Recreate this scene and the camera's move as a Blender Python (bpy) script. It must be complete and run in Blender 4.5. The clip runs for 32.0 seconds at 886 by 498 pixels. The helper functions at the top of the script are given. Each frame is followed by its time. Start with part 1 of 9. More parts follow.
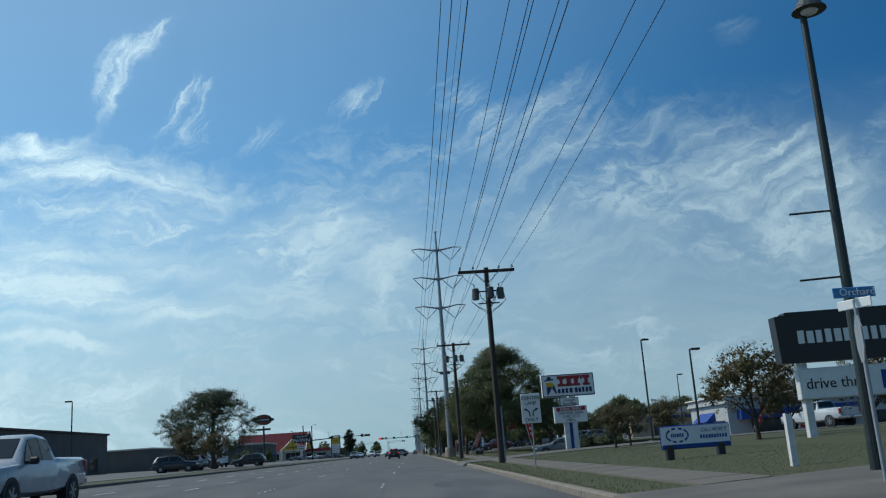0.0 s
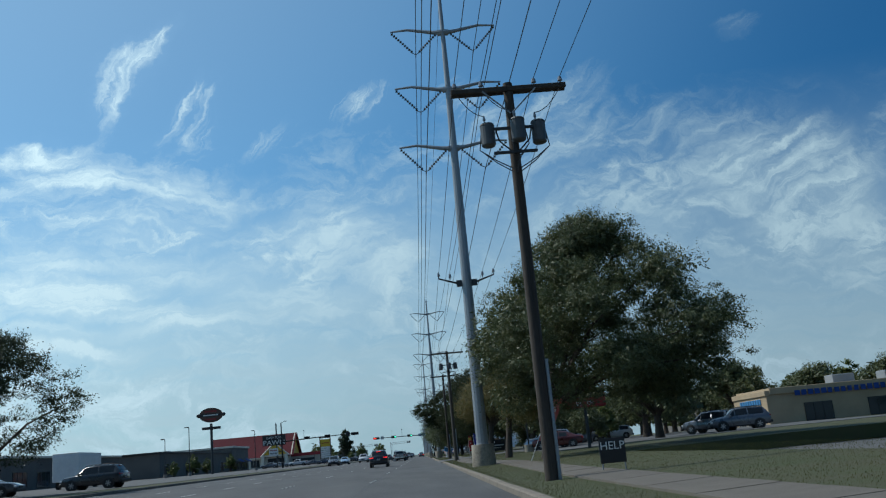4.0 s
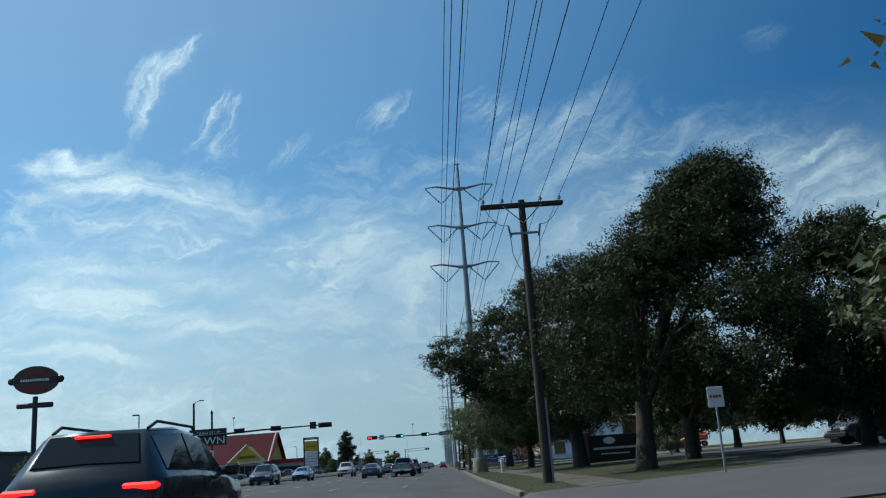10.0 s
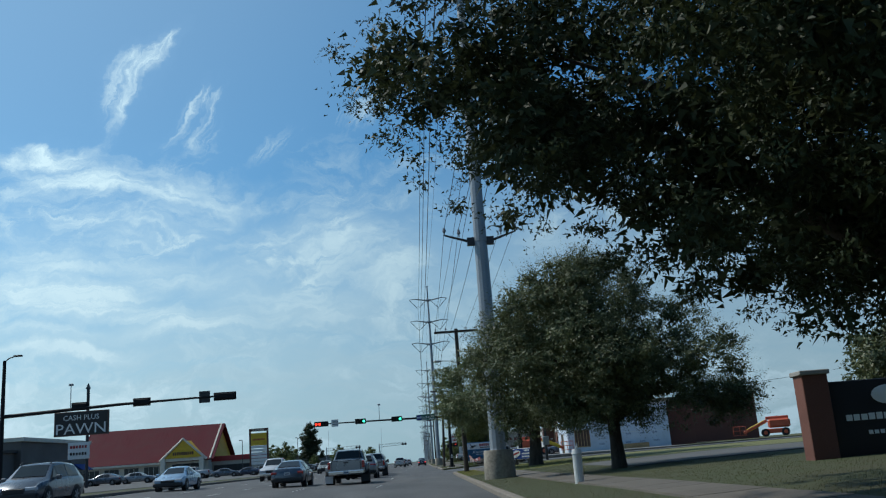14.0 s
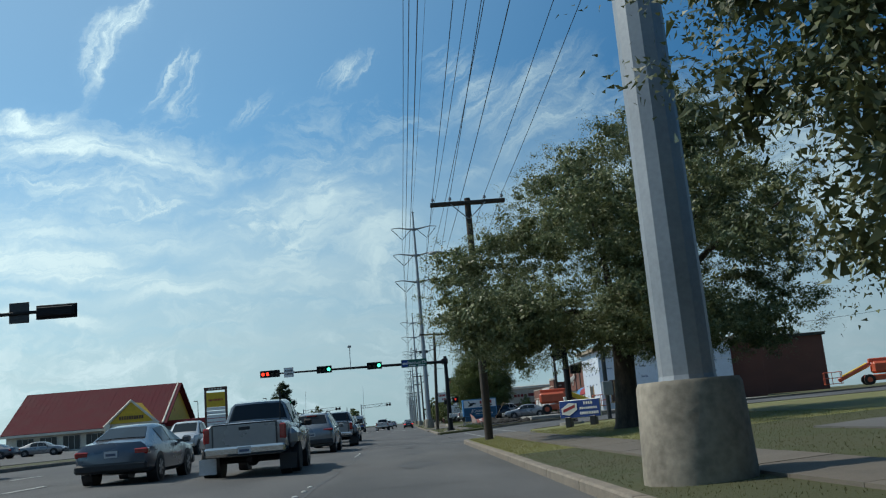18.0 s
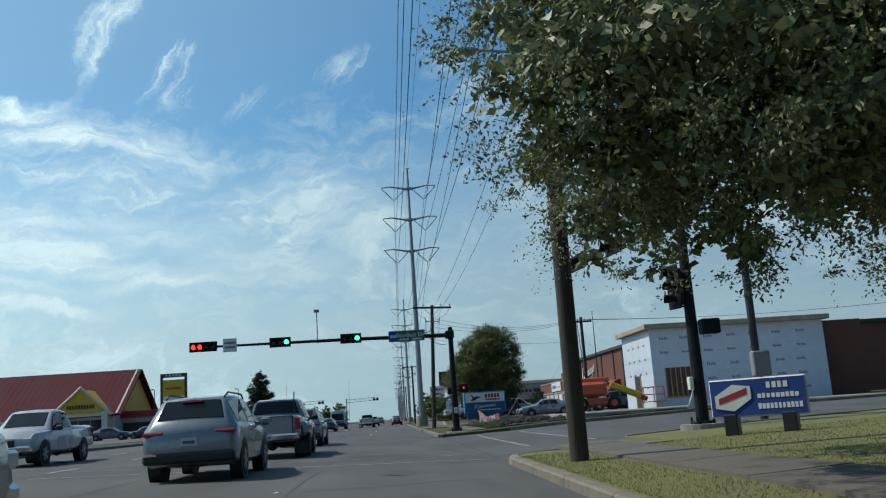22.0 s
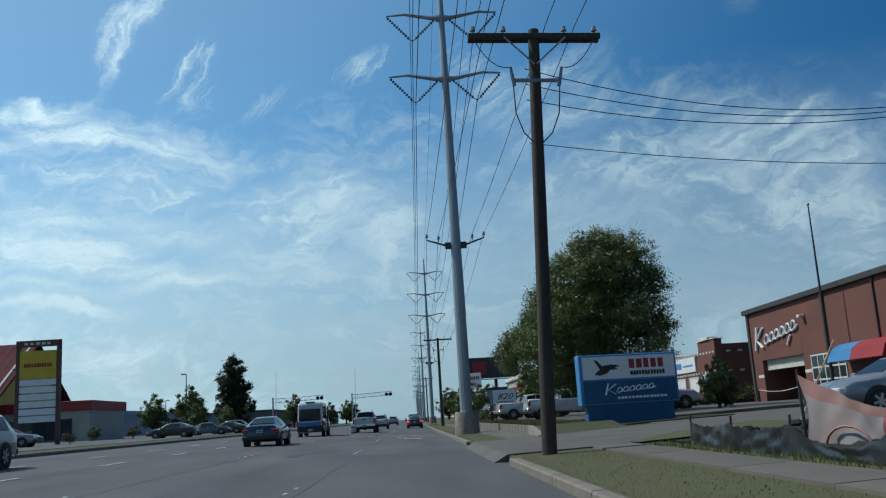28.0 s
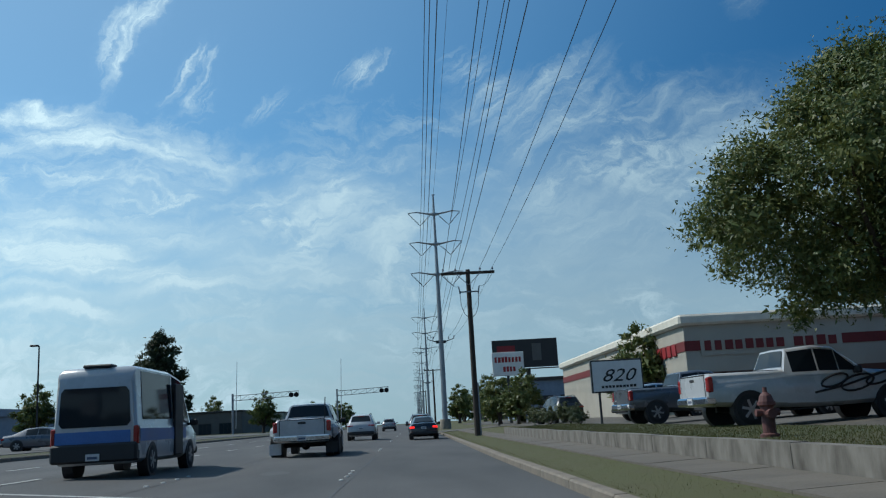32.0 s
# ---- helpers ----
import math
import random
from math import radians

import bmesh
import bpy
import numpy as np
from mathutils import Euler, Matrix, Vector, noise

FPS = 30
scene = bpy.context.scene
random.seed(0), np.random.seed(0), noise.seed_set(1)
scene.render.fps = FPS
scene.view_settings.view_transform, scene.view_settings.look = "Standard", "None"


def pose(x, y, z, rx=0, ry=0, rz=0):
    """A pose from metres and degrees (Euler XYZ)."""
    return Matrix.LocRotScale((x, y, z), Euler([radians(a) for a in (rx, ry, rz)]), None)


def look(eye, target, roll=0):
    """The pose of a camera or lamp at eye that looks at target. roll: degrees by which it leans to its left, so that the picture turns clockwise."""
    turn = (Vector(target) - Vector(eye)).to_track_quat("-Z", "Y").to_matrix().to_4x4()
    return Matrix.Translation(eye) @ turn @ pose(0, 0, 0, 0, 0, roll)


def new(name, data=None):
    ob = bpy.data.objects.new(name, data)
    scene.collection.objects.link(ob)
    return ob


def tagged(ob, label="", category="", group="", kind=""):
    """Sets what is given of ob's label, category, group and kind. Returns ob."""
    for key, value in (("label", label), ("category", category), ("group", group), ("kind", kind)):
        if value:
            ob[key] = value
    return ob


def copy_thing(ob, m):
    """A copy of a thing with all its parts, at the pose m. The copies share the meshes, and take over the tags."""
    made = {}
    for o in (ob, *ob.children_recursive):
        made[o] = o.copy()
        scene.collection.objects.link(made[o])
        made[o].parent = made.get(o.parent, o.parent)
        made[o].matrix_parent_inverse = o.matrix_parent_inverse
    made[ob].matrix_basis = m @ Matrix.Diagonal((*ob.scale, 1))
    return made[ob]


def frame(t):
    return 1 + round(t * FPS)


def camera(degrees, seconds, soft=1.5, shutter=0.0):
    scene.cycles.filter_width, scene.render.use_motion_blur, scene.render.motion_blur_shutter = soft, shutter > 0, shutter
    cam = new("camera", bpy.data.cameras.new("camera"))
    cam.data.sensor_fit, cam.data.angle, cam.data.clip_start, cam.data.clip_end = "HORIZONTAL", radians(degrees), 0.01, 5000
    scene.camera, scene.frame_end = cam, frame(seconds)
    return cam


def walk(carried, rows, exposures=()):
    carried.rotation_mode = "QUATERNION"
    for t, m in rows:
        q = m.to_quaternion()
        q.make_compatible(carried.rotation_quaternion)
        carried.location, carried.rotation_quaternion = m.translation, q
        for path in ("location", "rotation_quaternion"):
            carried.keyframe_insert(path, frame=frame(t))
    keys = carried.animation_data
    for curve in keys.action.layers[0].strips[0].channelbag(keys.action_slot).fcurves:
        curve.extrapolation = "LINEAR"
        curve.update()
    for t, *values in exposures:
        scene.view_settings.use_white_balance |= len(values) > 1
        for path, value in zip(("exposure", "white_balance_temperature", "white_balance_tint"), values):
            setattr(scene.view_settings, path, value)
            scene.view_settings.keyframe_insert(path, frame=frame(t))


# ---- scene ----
# the camera: a phone on the dash of a car, 1.08 m above the lane
LENS = 53.71
EYE_Z = 1.08
ROWS = [  # seconds, x, y, then the three turns in degrees
    (0.0, -0.89, -70.39, 102.91, 4.01, -1.92),
    (0.5, -0.61, -62.72, 102.84, 3.19, -2.11),
    (1.0, -0.34, -55.08, 102.87, 3.88, -1.89),
    (1.5, -0.10, -47.40, 102.86, 3.10, -1.73),
    (2.0, 0.11, -39.66, 102.94, 4.54, -1.05),
    (2.5, 0.25, -31.98, 102.91, 4.65, -1.34),
    (3.0, 0.34, -24.35, 102.98, 5.42, -0.74),
    (3.5, 0.38, -16.75, 103.01, 5.53, -1.15),
    (5.5, 0.21, 12.77, 103.32, 3.71, -1.21),
    (6.0, 0.17, 19.91, 103.43, 4.85, -0.58),
    (6.5, 0.12, 26.93, 103.50, 3.44, 0.05),
    (7.0, 0.08, 33.86, 103.51, 4.70, -0.15),
    (7.5, 0.03, 40.75, 103.59, 4.76, 0.05),
    (8.0, 0.00, 47.57, 103.55, 3.70, -0.59),
    (8.5, -0.00, 54.28, 103.60, 4.30, -0.58),
    (9.0, 0.02, 60.93, 103.68, 4.49, -0.49),
    (9.5, 0.07, 67.24, 103.69, 2.81, -0.49),
    (10.0, 0.11, 73.46, 103.80, 4.03, 0.01),
    (10.5, 0.15, 79.46, 103.66, 4.28, -1.42),
    (11.0, 0.18, 85.12, 103.57, 5.38, -1.24),
    (11.5, 0.19, 90.55, 103.62, 3.85, -1.62),
    (12.0, 0.20, 95.79, 103.66, 3.58, -2.07),
    (12.5, 0.20, 100.88, 103.72, 3.48, -1.68),
    (13.0, 0.19, 105.70, 103.80, 5.37, -1.61),
    (13.5, 0.17, 110.38, 103.78, 4.22, -1.46),
    (14.0, 0.15, 114.87, 103.51, 4.15, -1.32),
    (14.5, 0.12, 119.11, 103.43, 6.27, -0.59),
    (16.5, -0.00, 133.61, 103.36, 3.65, -2.24),
    (17.0, -0.02, 136.63, 103.28, 3.35, -2.63),
    (17.5, -0.03, 139.55, 101.54, 4.21, -2.45),
    (18.0, -0.03, 142.38, 101.03, 4.83, -2.27),
    (18.5, -0.04, 145.01, 100.93, 5.49, -3.00),
    (19.0, -0.05, 147.47, 100.96, 2.34, -3.73),
    (19.5, -0.07, 150.03, 100.97, 3.91, -3.27),
    (20.0, -0.07, 152.50, 100.99, 4.11, -2.84),
    (20.5, -0.06, 154.95, 100.94, 3.64, -2.89),
    (21.0, -0.05, 157.44, 100.75, 3.43, -3.17),
    (21.5, -0.04, 160.11, 100.77, 4.42, -3.30),
    (22.0, -0.02, 162.89, 100.80, 3.75, -3.01),
    (22.5, -0.00, 165.97, 100.81, 3.94, -2.97),
    (23.0, 0.01, 169.30, 100.86, 5.50, -2.83),
    (23.5, 0.02, 172.98, 100.84, 5.23, -2.91),
    (24.0, 0.04, 176.91, 100.84, 4.43, -2.84),
    (24.5, 0.05, 181.14, 100.92, 3.76, -1.91),
    (26.5, 0.15, 200.32, 100.83, 1.70, -2.58),
    (27.0, 0.12, 205.46, 100.86, 4.21, -1.46),
    (27.5, 0.09, 210.74, 100.84, 3.97, -1.73),
    (28.0, 0.07, 216.14, 100.88, 3.45, -1.84),
    (28.5, 0.05, 221.79, 100.87, 3.36, -1.93),
    (29.0, 0.03, 227.65, 100.93, 4.12, -1.89),
    (29.5, -0.01, 233.70, 100.96, 5.71, -1.62),
    (30.0, -0.08, 239.88, 101.10, 6.54, -0.92),
    (30.5, -0.17, 246.05, 101.11, 5.20, -1.25),
    (31.0, -0.26, 252.12, 101.14, 5.24, -1.44),
    (31.5, -0.36, 258.11, 101.11, 4.42, -2.03),
    (32.0, -0.45, 264.16, 101.13, 3.20, -1.82),
]
cam = camera(LENS, 32.0, soft=1.2)
EXPOSURES = [(0.0, 0.0, 6100, 5), (16.6, 0.0, 6100, 5), (18.0, 0.12, 6550, 5), (22.0, 0.12, 6500, 5), (24.5, 0.12, 6250, 5), (26.4, 0.0, 6100, 5), (32.0, 0.0, 6100, 5)]
walk(cam, [(t, pose(x, y, EYE_Z, rx, ry, rz)) for t, x, y, rx, ry, rz in ROWS], EXPOSURES)

# ---- light: a high sun over the far left, a blue sky with thin cloud ----
SUN_EL, SUN_LEFT = 50.0, 68.0  # degrees up, and degrees left of straight ahead
sun_from = Vector((-math.sin(radians(SUN_LEFT)) * math.cos(radians(SUN_EL)), math.cos(radians(SUN_LEFT)) * math.cos(radians(SUN_EL)), math.sin(radians(SUN_EL))))
sun = new("sun", bpy.data.lights.new("sun", "SUN"))
sun.data.energy, sun.data.angle, sun.data.color = 3.3, radians(0.8), (1.0, 0.94, 0.86)
sun.matrix_world = look(sun_from * 100, (0, 0, 0))

world = bpy.data.worlds.new("sky")
scene.world = world
world.use_nodes = True
wt = world.node_tree
wt.nodes.clear()


def wire(a, b):
    wt.links.new(a, b)


def wmath(op, a, b=None, c=None, clamp=False):
    n = wt.nodes.new("ShaderNodeMath")
    n.operation, n.use_clamp = op, clamp
    for slot, value in enumerate((a, b, c)):
        if value is None:
            continue
        if isinstance(value, (int, float)):
            n.inputs[slot].default_value = value
        else:
            wire(value, n.inputs[slot])
    return n.outputs[0]


def wstep(value, low, high):
    """Smooth step from 0 at low to 1 at high."""
    n = wt.nodes.new("ShaderNodeMapRange")
    n.interpolation_type = "SMOOTHSTEP"
    wire(value, n.inputs["Value"])
    n.inputs["From Min"].default_value, n.inputs["From Max"].default_value = low, high
    return n.outputs[0]


sky = wt.nodes.new("ShaderNodeTexSky")
sky.sky_type, sky.sun_disc = "NISHITA", False
sky.sun_elevation, sky.sun_rotation = radians(SUN_EL), radians(-SUN_LEFT)
sky.air_density, sky.dust_density, sky.ozone_density = 1.0, 0.3, 3.0
coord = wt.nodes.new("ShaderNodeTexCoord")
split = wt.nodes.new("ShaderNodeSeparateXYZ")
wire(coord.outputs["Generated"], split.inputs[0])
ahead = wmath("MAXIMUM", wmath("ABSOLUTE", split.outputs[1]), 0.08)
sky_u = wmath("DIVIDE", split.outputs[0], ahead)
sky_v = wmath("DIVIDE", split.outputs[2], ahead)
place = wt.nodes.new("ShaderNodeCombineXYZ")
wire(sky_u, place.inputs[0])
wire(sky_v, place.inputs[1])


# thin cloud: each stroke is a soft oval on the sky ahead (right, up, half length, half width, turn, weight)
PLUME = [
    (-0.275, 0.530, 0.025, 0.007, 51, 0.70), (-0.301, 0.504, 0.029, 0.011, 40, 0.90), (-0.325, 0.478, 0.030, 0.013, 48, 0.90), (-0.345, 0.450, 0.026, 0.010, 59, 0.80), (-0.356, 0.414, 0.032, 0.006, 71, 0.55),
]
HOOKS = [
    (-0.247, 0.446, 0.030, 0.006, 52, 0.55), (-0.271, 0.408, 0.027, 0.005, 61, 0.40), (-0.226, 0.448, 0.032, 0.006, 62, 0.45), (-0.245, 0.396, 0.021, 0.010, 61, 0.55), (-0.223, 0.417, 0.036, 0.006, 81, 0.40),
    (-0.151, 0.387, 0.031, 0.007, 37, 0.40), (-0.035, 0.422, 0.037, 0.010, 26, 0.75),
]
BANDS = [
    (-0.451, 0.389, 0.035, 0.009, -9, 0.90), (-0.397, 0.376, 0.045, 0.011, -20, 0.95), (-0.322, 0.351, 0.060, 0.011, -16, 0.70), (-0.389, 0.353, 0.076, 0.011, -16, 0.45), (-0.247, 0.326, 0.051, 0.011, -12, 0.40),
    (-0.451, 0.345, 0.047, 0.010, -13, 0.40), (-0.441, 0.297, 0.055, 0.013, -18, 0.45), (-0.355, 0.289, 0.065, 0.014, -23, 0.45), (-0.273, 0.292, 0.057, 0.016, 3, 0.45),
]
FAN = [
    (0.083, 0.421, 0.040, 0.018, 1, 0.45), (0.113, 0.378, 0.058, 0.018, 21, 0.50), (0.209, 0.417, 0.069, 0.011, 29, 0.50), (0.210, 0.369, 0.051, 0.014, 24, 0.45), (0.163, 0.334, 0.045, 0.017, 22, 0.40),
    (0.338, 0.368, 0.035, 0.011, 16, 0.45), (0.295, 0.265, 0.067, 0.021, 12, 0.45), (0.262, 0.282, 0.034, 0.018, 16, 0.35),
]
BRUSHED = [
    (0.407, 0.319, 0.064, 0.014, 14, 0.60), (0.443, 0.298, 0.077, 0.018, 13, 0.75), (0.488, 0.324, 0.053, 0.010, 16, 0.60), (0.510, 0.281, 0.068, 0.014, 12, 0.65), (0.458, 0.254, 0.074, 0.017, 7, 0.60),
    (0.379, 0.350, 0.046, 0.007, 22, 0.40), (0.522, 0.244, 0.051, 0.021, -1, 0.50), (0.532, 0.214, 0.034, 0.021, -2, 0.40), (0.435, 0.488, 0.027, 0.007, 14, 0.45),
]
KNOTS = [
    (-0.076, 0.288, 0.022, 0.011, 41, 0.55), (-0.053, 0.265, 0.025, 0.014, -44, 0.40), (-0.096, 0.273, 0.043, 0.013, 22, 0.40), (-0.010, 0.238, 0.033, 0.018, 16, 0.40), (-0.139, 0.243, 0.057, 0.018, -1, 0.45),
    (-0.037, 0.213, 0.061, 0.016, -2, 0.40), (0.174, 0.238, 0.053, 0.021, 12, 0.40), (0.249, 0.197, 0.071, 0.021, 7, 0.40),
]
LEVELS = [
    (-0.441, 0.221, 0.046, 0.006, -16, 0.90), (-0.368, 0.216, 0.061, 0.006, -3, 1.00), (-0.408, 0.200, 0.082, 0.006, -6, 0.50), (-0.295, 0.187, 0.101, 0.007, -10, 0.50), (-0.254, 0.167, 0.074, 0.006, -2, 0.50),
    (-0.427, 0.175, 0.059, 0.004, -7, 0.50), (-0.420, 0.153, 0.066, 0.004, -4, 0.70), (-0.357, 0.150, 0.052, 0.004, -8, 0.50), (-0.136, 0.185, 0.083, 0.009, -11, 0.45), (-0.431, 0.249, 0.060, 0.010, -2, 0.50),
    (-0.280, 0.235, 0.083, 0.009, -8, 0.40),
]
swirl = wt.nodes.new("ShaderNodeTexNoise")
swirl.inputs["Scale"].default_value, swirl.inputs["Detail"].default_value, swirl.inputs["Roughness"].default_value = 10.0, 6.0, 0.62
wire(place.outputs[0], swirl.inputs["Vector"])
shift = wt.nodes.new("ShaderNodeVectorMath")
shift.operation = "MULTIPLY_ADD"
wire(swirl.outputs["Color"], shift.inputs[0])
shift.inputs[1].default_value, shift.inputs[2].default_value = (0.075, 0.075, 0), (-0.0375, -0.0375, 0)
bent = wt.nodes.new("ShaderNodeVectorMath")
wire(place.outputs[0], bent.inputs[0])
wire(shift.outputs[0], bent.inputs[1])


def stroke(u, v, length, width, turn, weight):
    m = wt.nodes.new("ShaderNodeMapping")
    m.vector_type = "TEXTURE"
    m.inputs["Location"].default_value, m.inputs["Rotation"].default_value = (u, v, 0), (0, 0, radians(turn))
    m.inputs["Scale"].default_value = (length * 1.6, width * 3.0, 1)
    wire(bent.outputs[0], m.inputs[0])
    far = wt.nodes.new("ShaderNodeVectorMath")
    far.operation = "LENGTH"
    wire(m.outputs[0], far.inputs[0])
    return wmath("MULTIPLY", wstep(far.outputs["Value"], 1.1, 0.0), weight)


ahead_only = wstep(split.outputs[1], 0.1, 0.3)


def wturb(scale_x, scale_y, turn, detail, rough, distort):
    """Noise on the bent sky."""
    m = wt.nodes.new("ShaderNodeMapping")
    m.inputs["Rotation"].default_value, m.inputs["Scale"].default_value = (0, 0, radians(turn)), (scale_x, scale_y, 1)
    wire(bent.outputs[0], m.inputs[0])
    n = wt.nodes.new("ShaderNodeTexNoise")
    n.inputs["Scale"].default_value, n.inputs["Detail"].default_value = 1.0, detail
    n.inputs["Roughness"].default_value, n.inputs["Distortion"].default_value = rough, distort
    wire(m.outputs[0], n.inputs["Vector"])
    return n.outputs["Fac"]


def wgrain(long, wide, turn, detail, rough, distort):
    """Noise drawn out along one direction of the sky."""
    m = wt.nodes.new("ShaderNodeMapping")
    m.vector_type = "TEXTURE"
    m.inputs["Rotation"].default_value, m.inputs["Scale"].default_value = (0, 0, radians(turn)), (long, wide, 1)
    wire(bent.outputs[0], m.inputs[0])
    n = wt.nodes.new("ShaderNodeTexNoise")
    n.inputs["Scale"].default_value, n.inputs["Detail"].default_value = 1.0, detail
    n.inputs["Roughness"].default_value, n.inputs["Distortion"].default_value = rough, distort
    wire(m.outputs[0], n.inputs["Vector"])
    return n.outputs["Fac"]


# how near the sun the sky is looked at: thin cloud scatters its light forward
aim = wt.nodes.new("ShaderNodeVectorMath")
aim.operation = "DOT_PRODUCT"
wire(coord.outputs["Generated"], aim.inputs[0])
aim.inputs[1].default_value = sun_from
sunward = wstep(aim.outputs["Value"], 0.15, 0.95)

def wisps(rows, long, wide, turn, floor, ceiling):
    """The strokes of one kind of cloud, broken up by fibres that run along it."""
    total = None
    for row in rows:
        one = stroke(*row)
        total = one if total is None else wmath("ADD", total, one)
    fibre = wstep(wgrain(long, wide, turn, 8, 0.62, 0.6), 0.34, 0.7)
    grain = wmath("MULTIPLY_ADD", fibre, ceiling - floor, floor)
    return wmath("MULTIPLY", wmath("MINIMUM", wmath("MULTIPLY", total, 1.25), 1.1), grain, clamp=True)


def over(a, b):
    """Two layers of cloud, one behind the other."""
    return wmath("SUBTRACT", wmath("ADD", a, b), wmath("MULTIPLY", a, b))


puffs = wisps(PLUME, 0.1, 0.018, 58, 0.3, 0.85)
puffs = over(puffs, wisps(HOOKS, 0.11, 0.014, 62, 0.1, 1.05))
puffs = over(puffs, wisps(BANDS, 0.14, 0.024, -10, 0.3, 1.0))
puffs = over(puffs, wisps(FAN, 0.18, 0.016, 40, 0.15, 0.95))
puffs = over(puffs, wisps(BRUSHED, 0.18, 0.018, 24, 0.22, 0.95))
puffs = over(puffs, wisps(KNOTS, 0.11, 0.026, 20, 0.25, 1.15))
puffs = over(puffs, wisps(LEVELS, 0.25, 0.012, -1, 0.55, 1.3))
# all broken up by small ripples
ripple = wturb(30, 46, 0, 10, 0.66, 0.8)
puffs = wmath("MULTIPLY", wmath("MULTIPLY", puffs, ahead_only), wmath("MULTIPLY_ADD", ripple, 1.3, 0.35), clamp=True)
# a thin veil with finer tufts in it, thicker towards the horizon
tufts = wstep(wturb(15, 30, -10, 10, 0.66, 1.0), 0.4, 0.68)
broad = wstep(wturb(4, 8, -6, 5, 0.55, 0.4), 0.38, 0.66)
veil = wmath("MULTIPLY", wstep(sky_v, 0.46, 0.24), wmath("MULTIPLY_ADD", wmath("MULTIPLY", tufts, broad), 0.9, 0.32))
puffs = over(puffs, veil)
level = wgrain(0.32, 0.024, -3, 7, 0.58, 0.4)
haze = wmath("MULTIPLY", wstep(sky_v, 0.34, 0.05), wmath("MULTIPLY_ADD", level, 0.7, 0.46))
glare = wmath("MULTIPLY", sunward, 0.34)
cover = wmath("MAXIMUM", over(puffs, haze), glare, clamp=True)

tint = wt.nodes.new("ShaderNodeMix")
tint.data_type, tint.blend_type = "RGBA", "MULTIPLY"
tint.inputs["Factor"].default_value = 1.0
wire(sky.outputs[0], tint.inputs["A"])
deep = wt.nodes.new("ShaderNodeMix")
deep.data_type = "RGBA"
wire(wstep(aim.outputs["Value"], 0.62, 0.1), deep.inputs["Factor"])
deep.inputs["A"].default_value, deep.inputs["B"].default_value = (0.4, 0.93, 1.12, 1), (0.175, 0.5, 0.71, 1)
wire(deep.outputs["Result"], tint.inputs["B"])
mix = wt.nodes.new("ShaderNodeMix")
mix.data_type = "RGBA"
wire(cover, mix.inputs["Factor"])
wire(tint.outputs["Result"], mix.inputs["A"])
bright = wt.nodes.new("ShaderNodeMix")
bright.data_type = "RGBA"
wire(sunward, bright.inputs["Factor"])
bright.inputs["A"].default_value, bright.inputs["B"].default_value = (3.5, 4.65, 5.3, 1), (7.05, 8.7, 9.3, 1)
away = wt.nodes.new("ShaderNodeMix")
away.data_type = "RGBA"
wire(wstep(aim.outputs["Value"], 0.25, -0.5), away.inputs["Factor"])
wire(bright.outputs["Result"], away.inputs["A"])
away.inputs["B"].default_value = (2.3, 2.9, 3.4, 1)
dense = wt.nodes.new("ShaderNodeVectorMath")
dense.operation = "SCALE"
wire(away.outputs["Result"], dense.inputs[0])
wire(wmath("MULTIPLY_ADD", puffs, 0.26, 0.92), dense.inputs["Scale"])
wire(dense.outputs[0], mix.inputs["B"])
back = wt.nodes.new("ShaderNodeBackground")
back.inputs["Strength"].default_value = 0.098
wire(mix.outputs["Result"], back.inputs["Color"])
wire(back.outputs[0], wt.nodes.new("ShaderNodeOutputWorld").inputs[0])

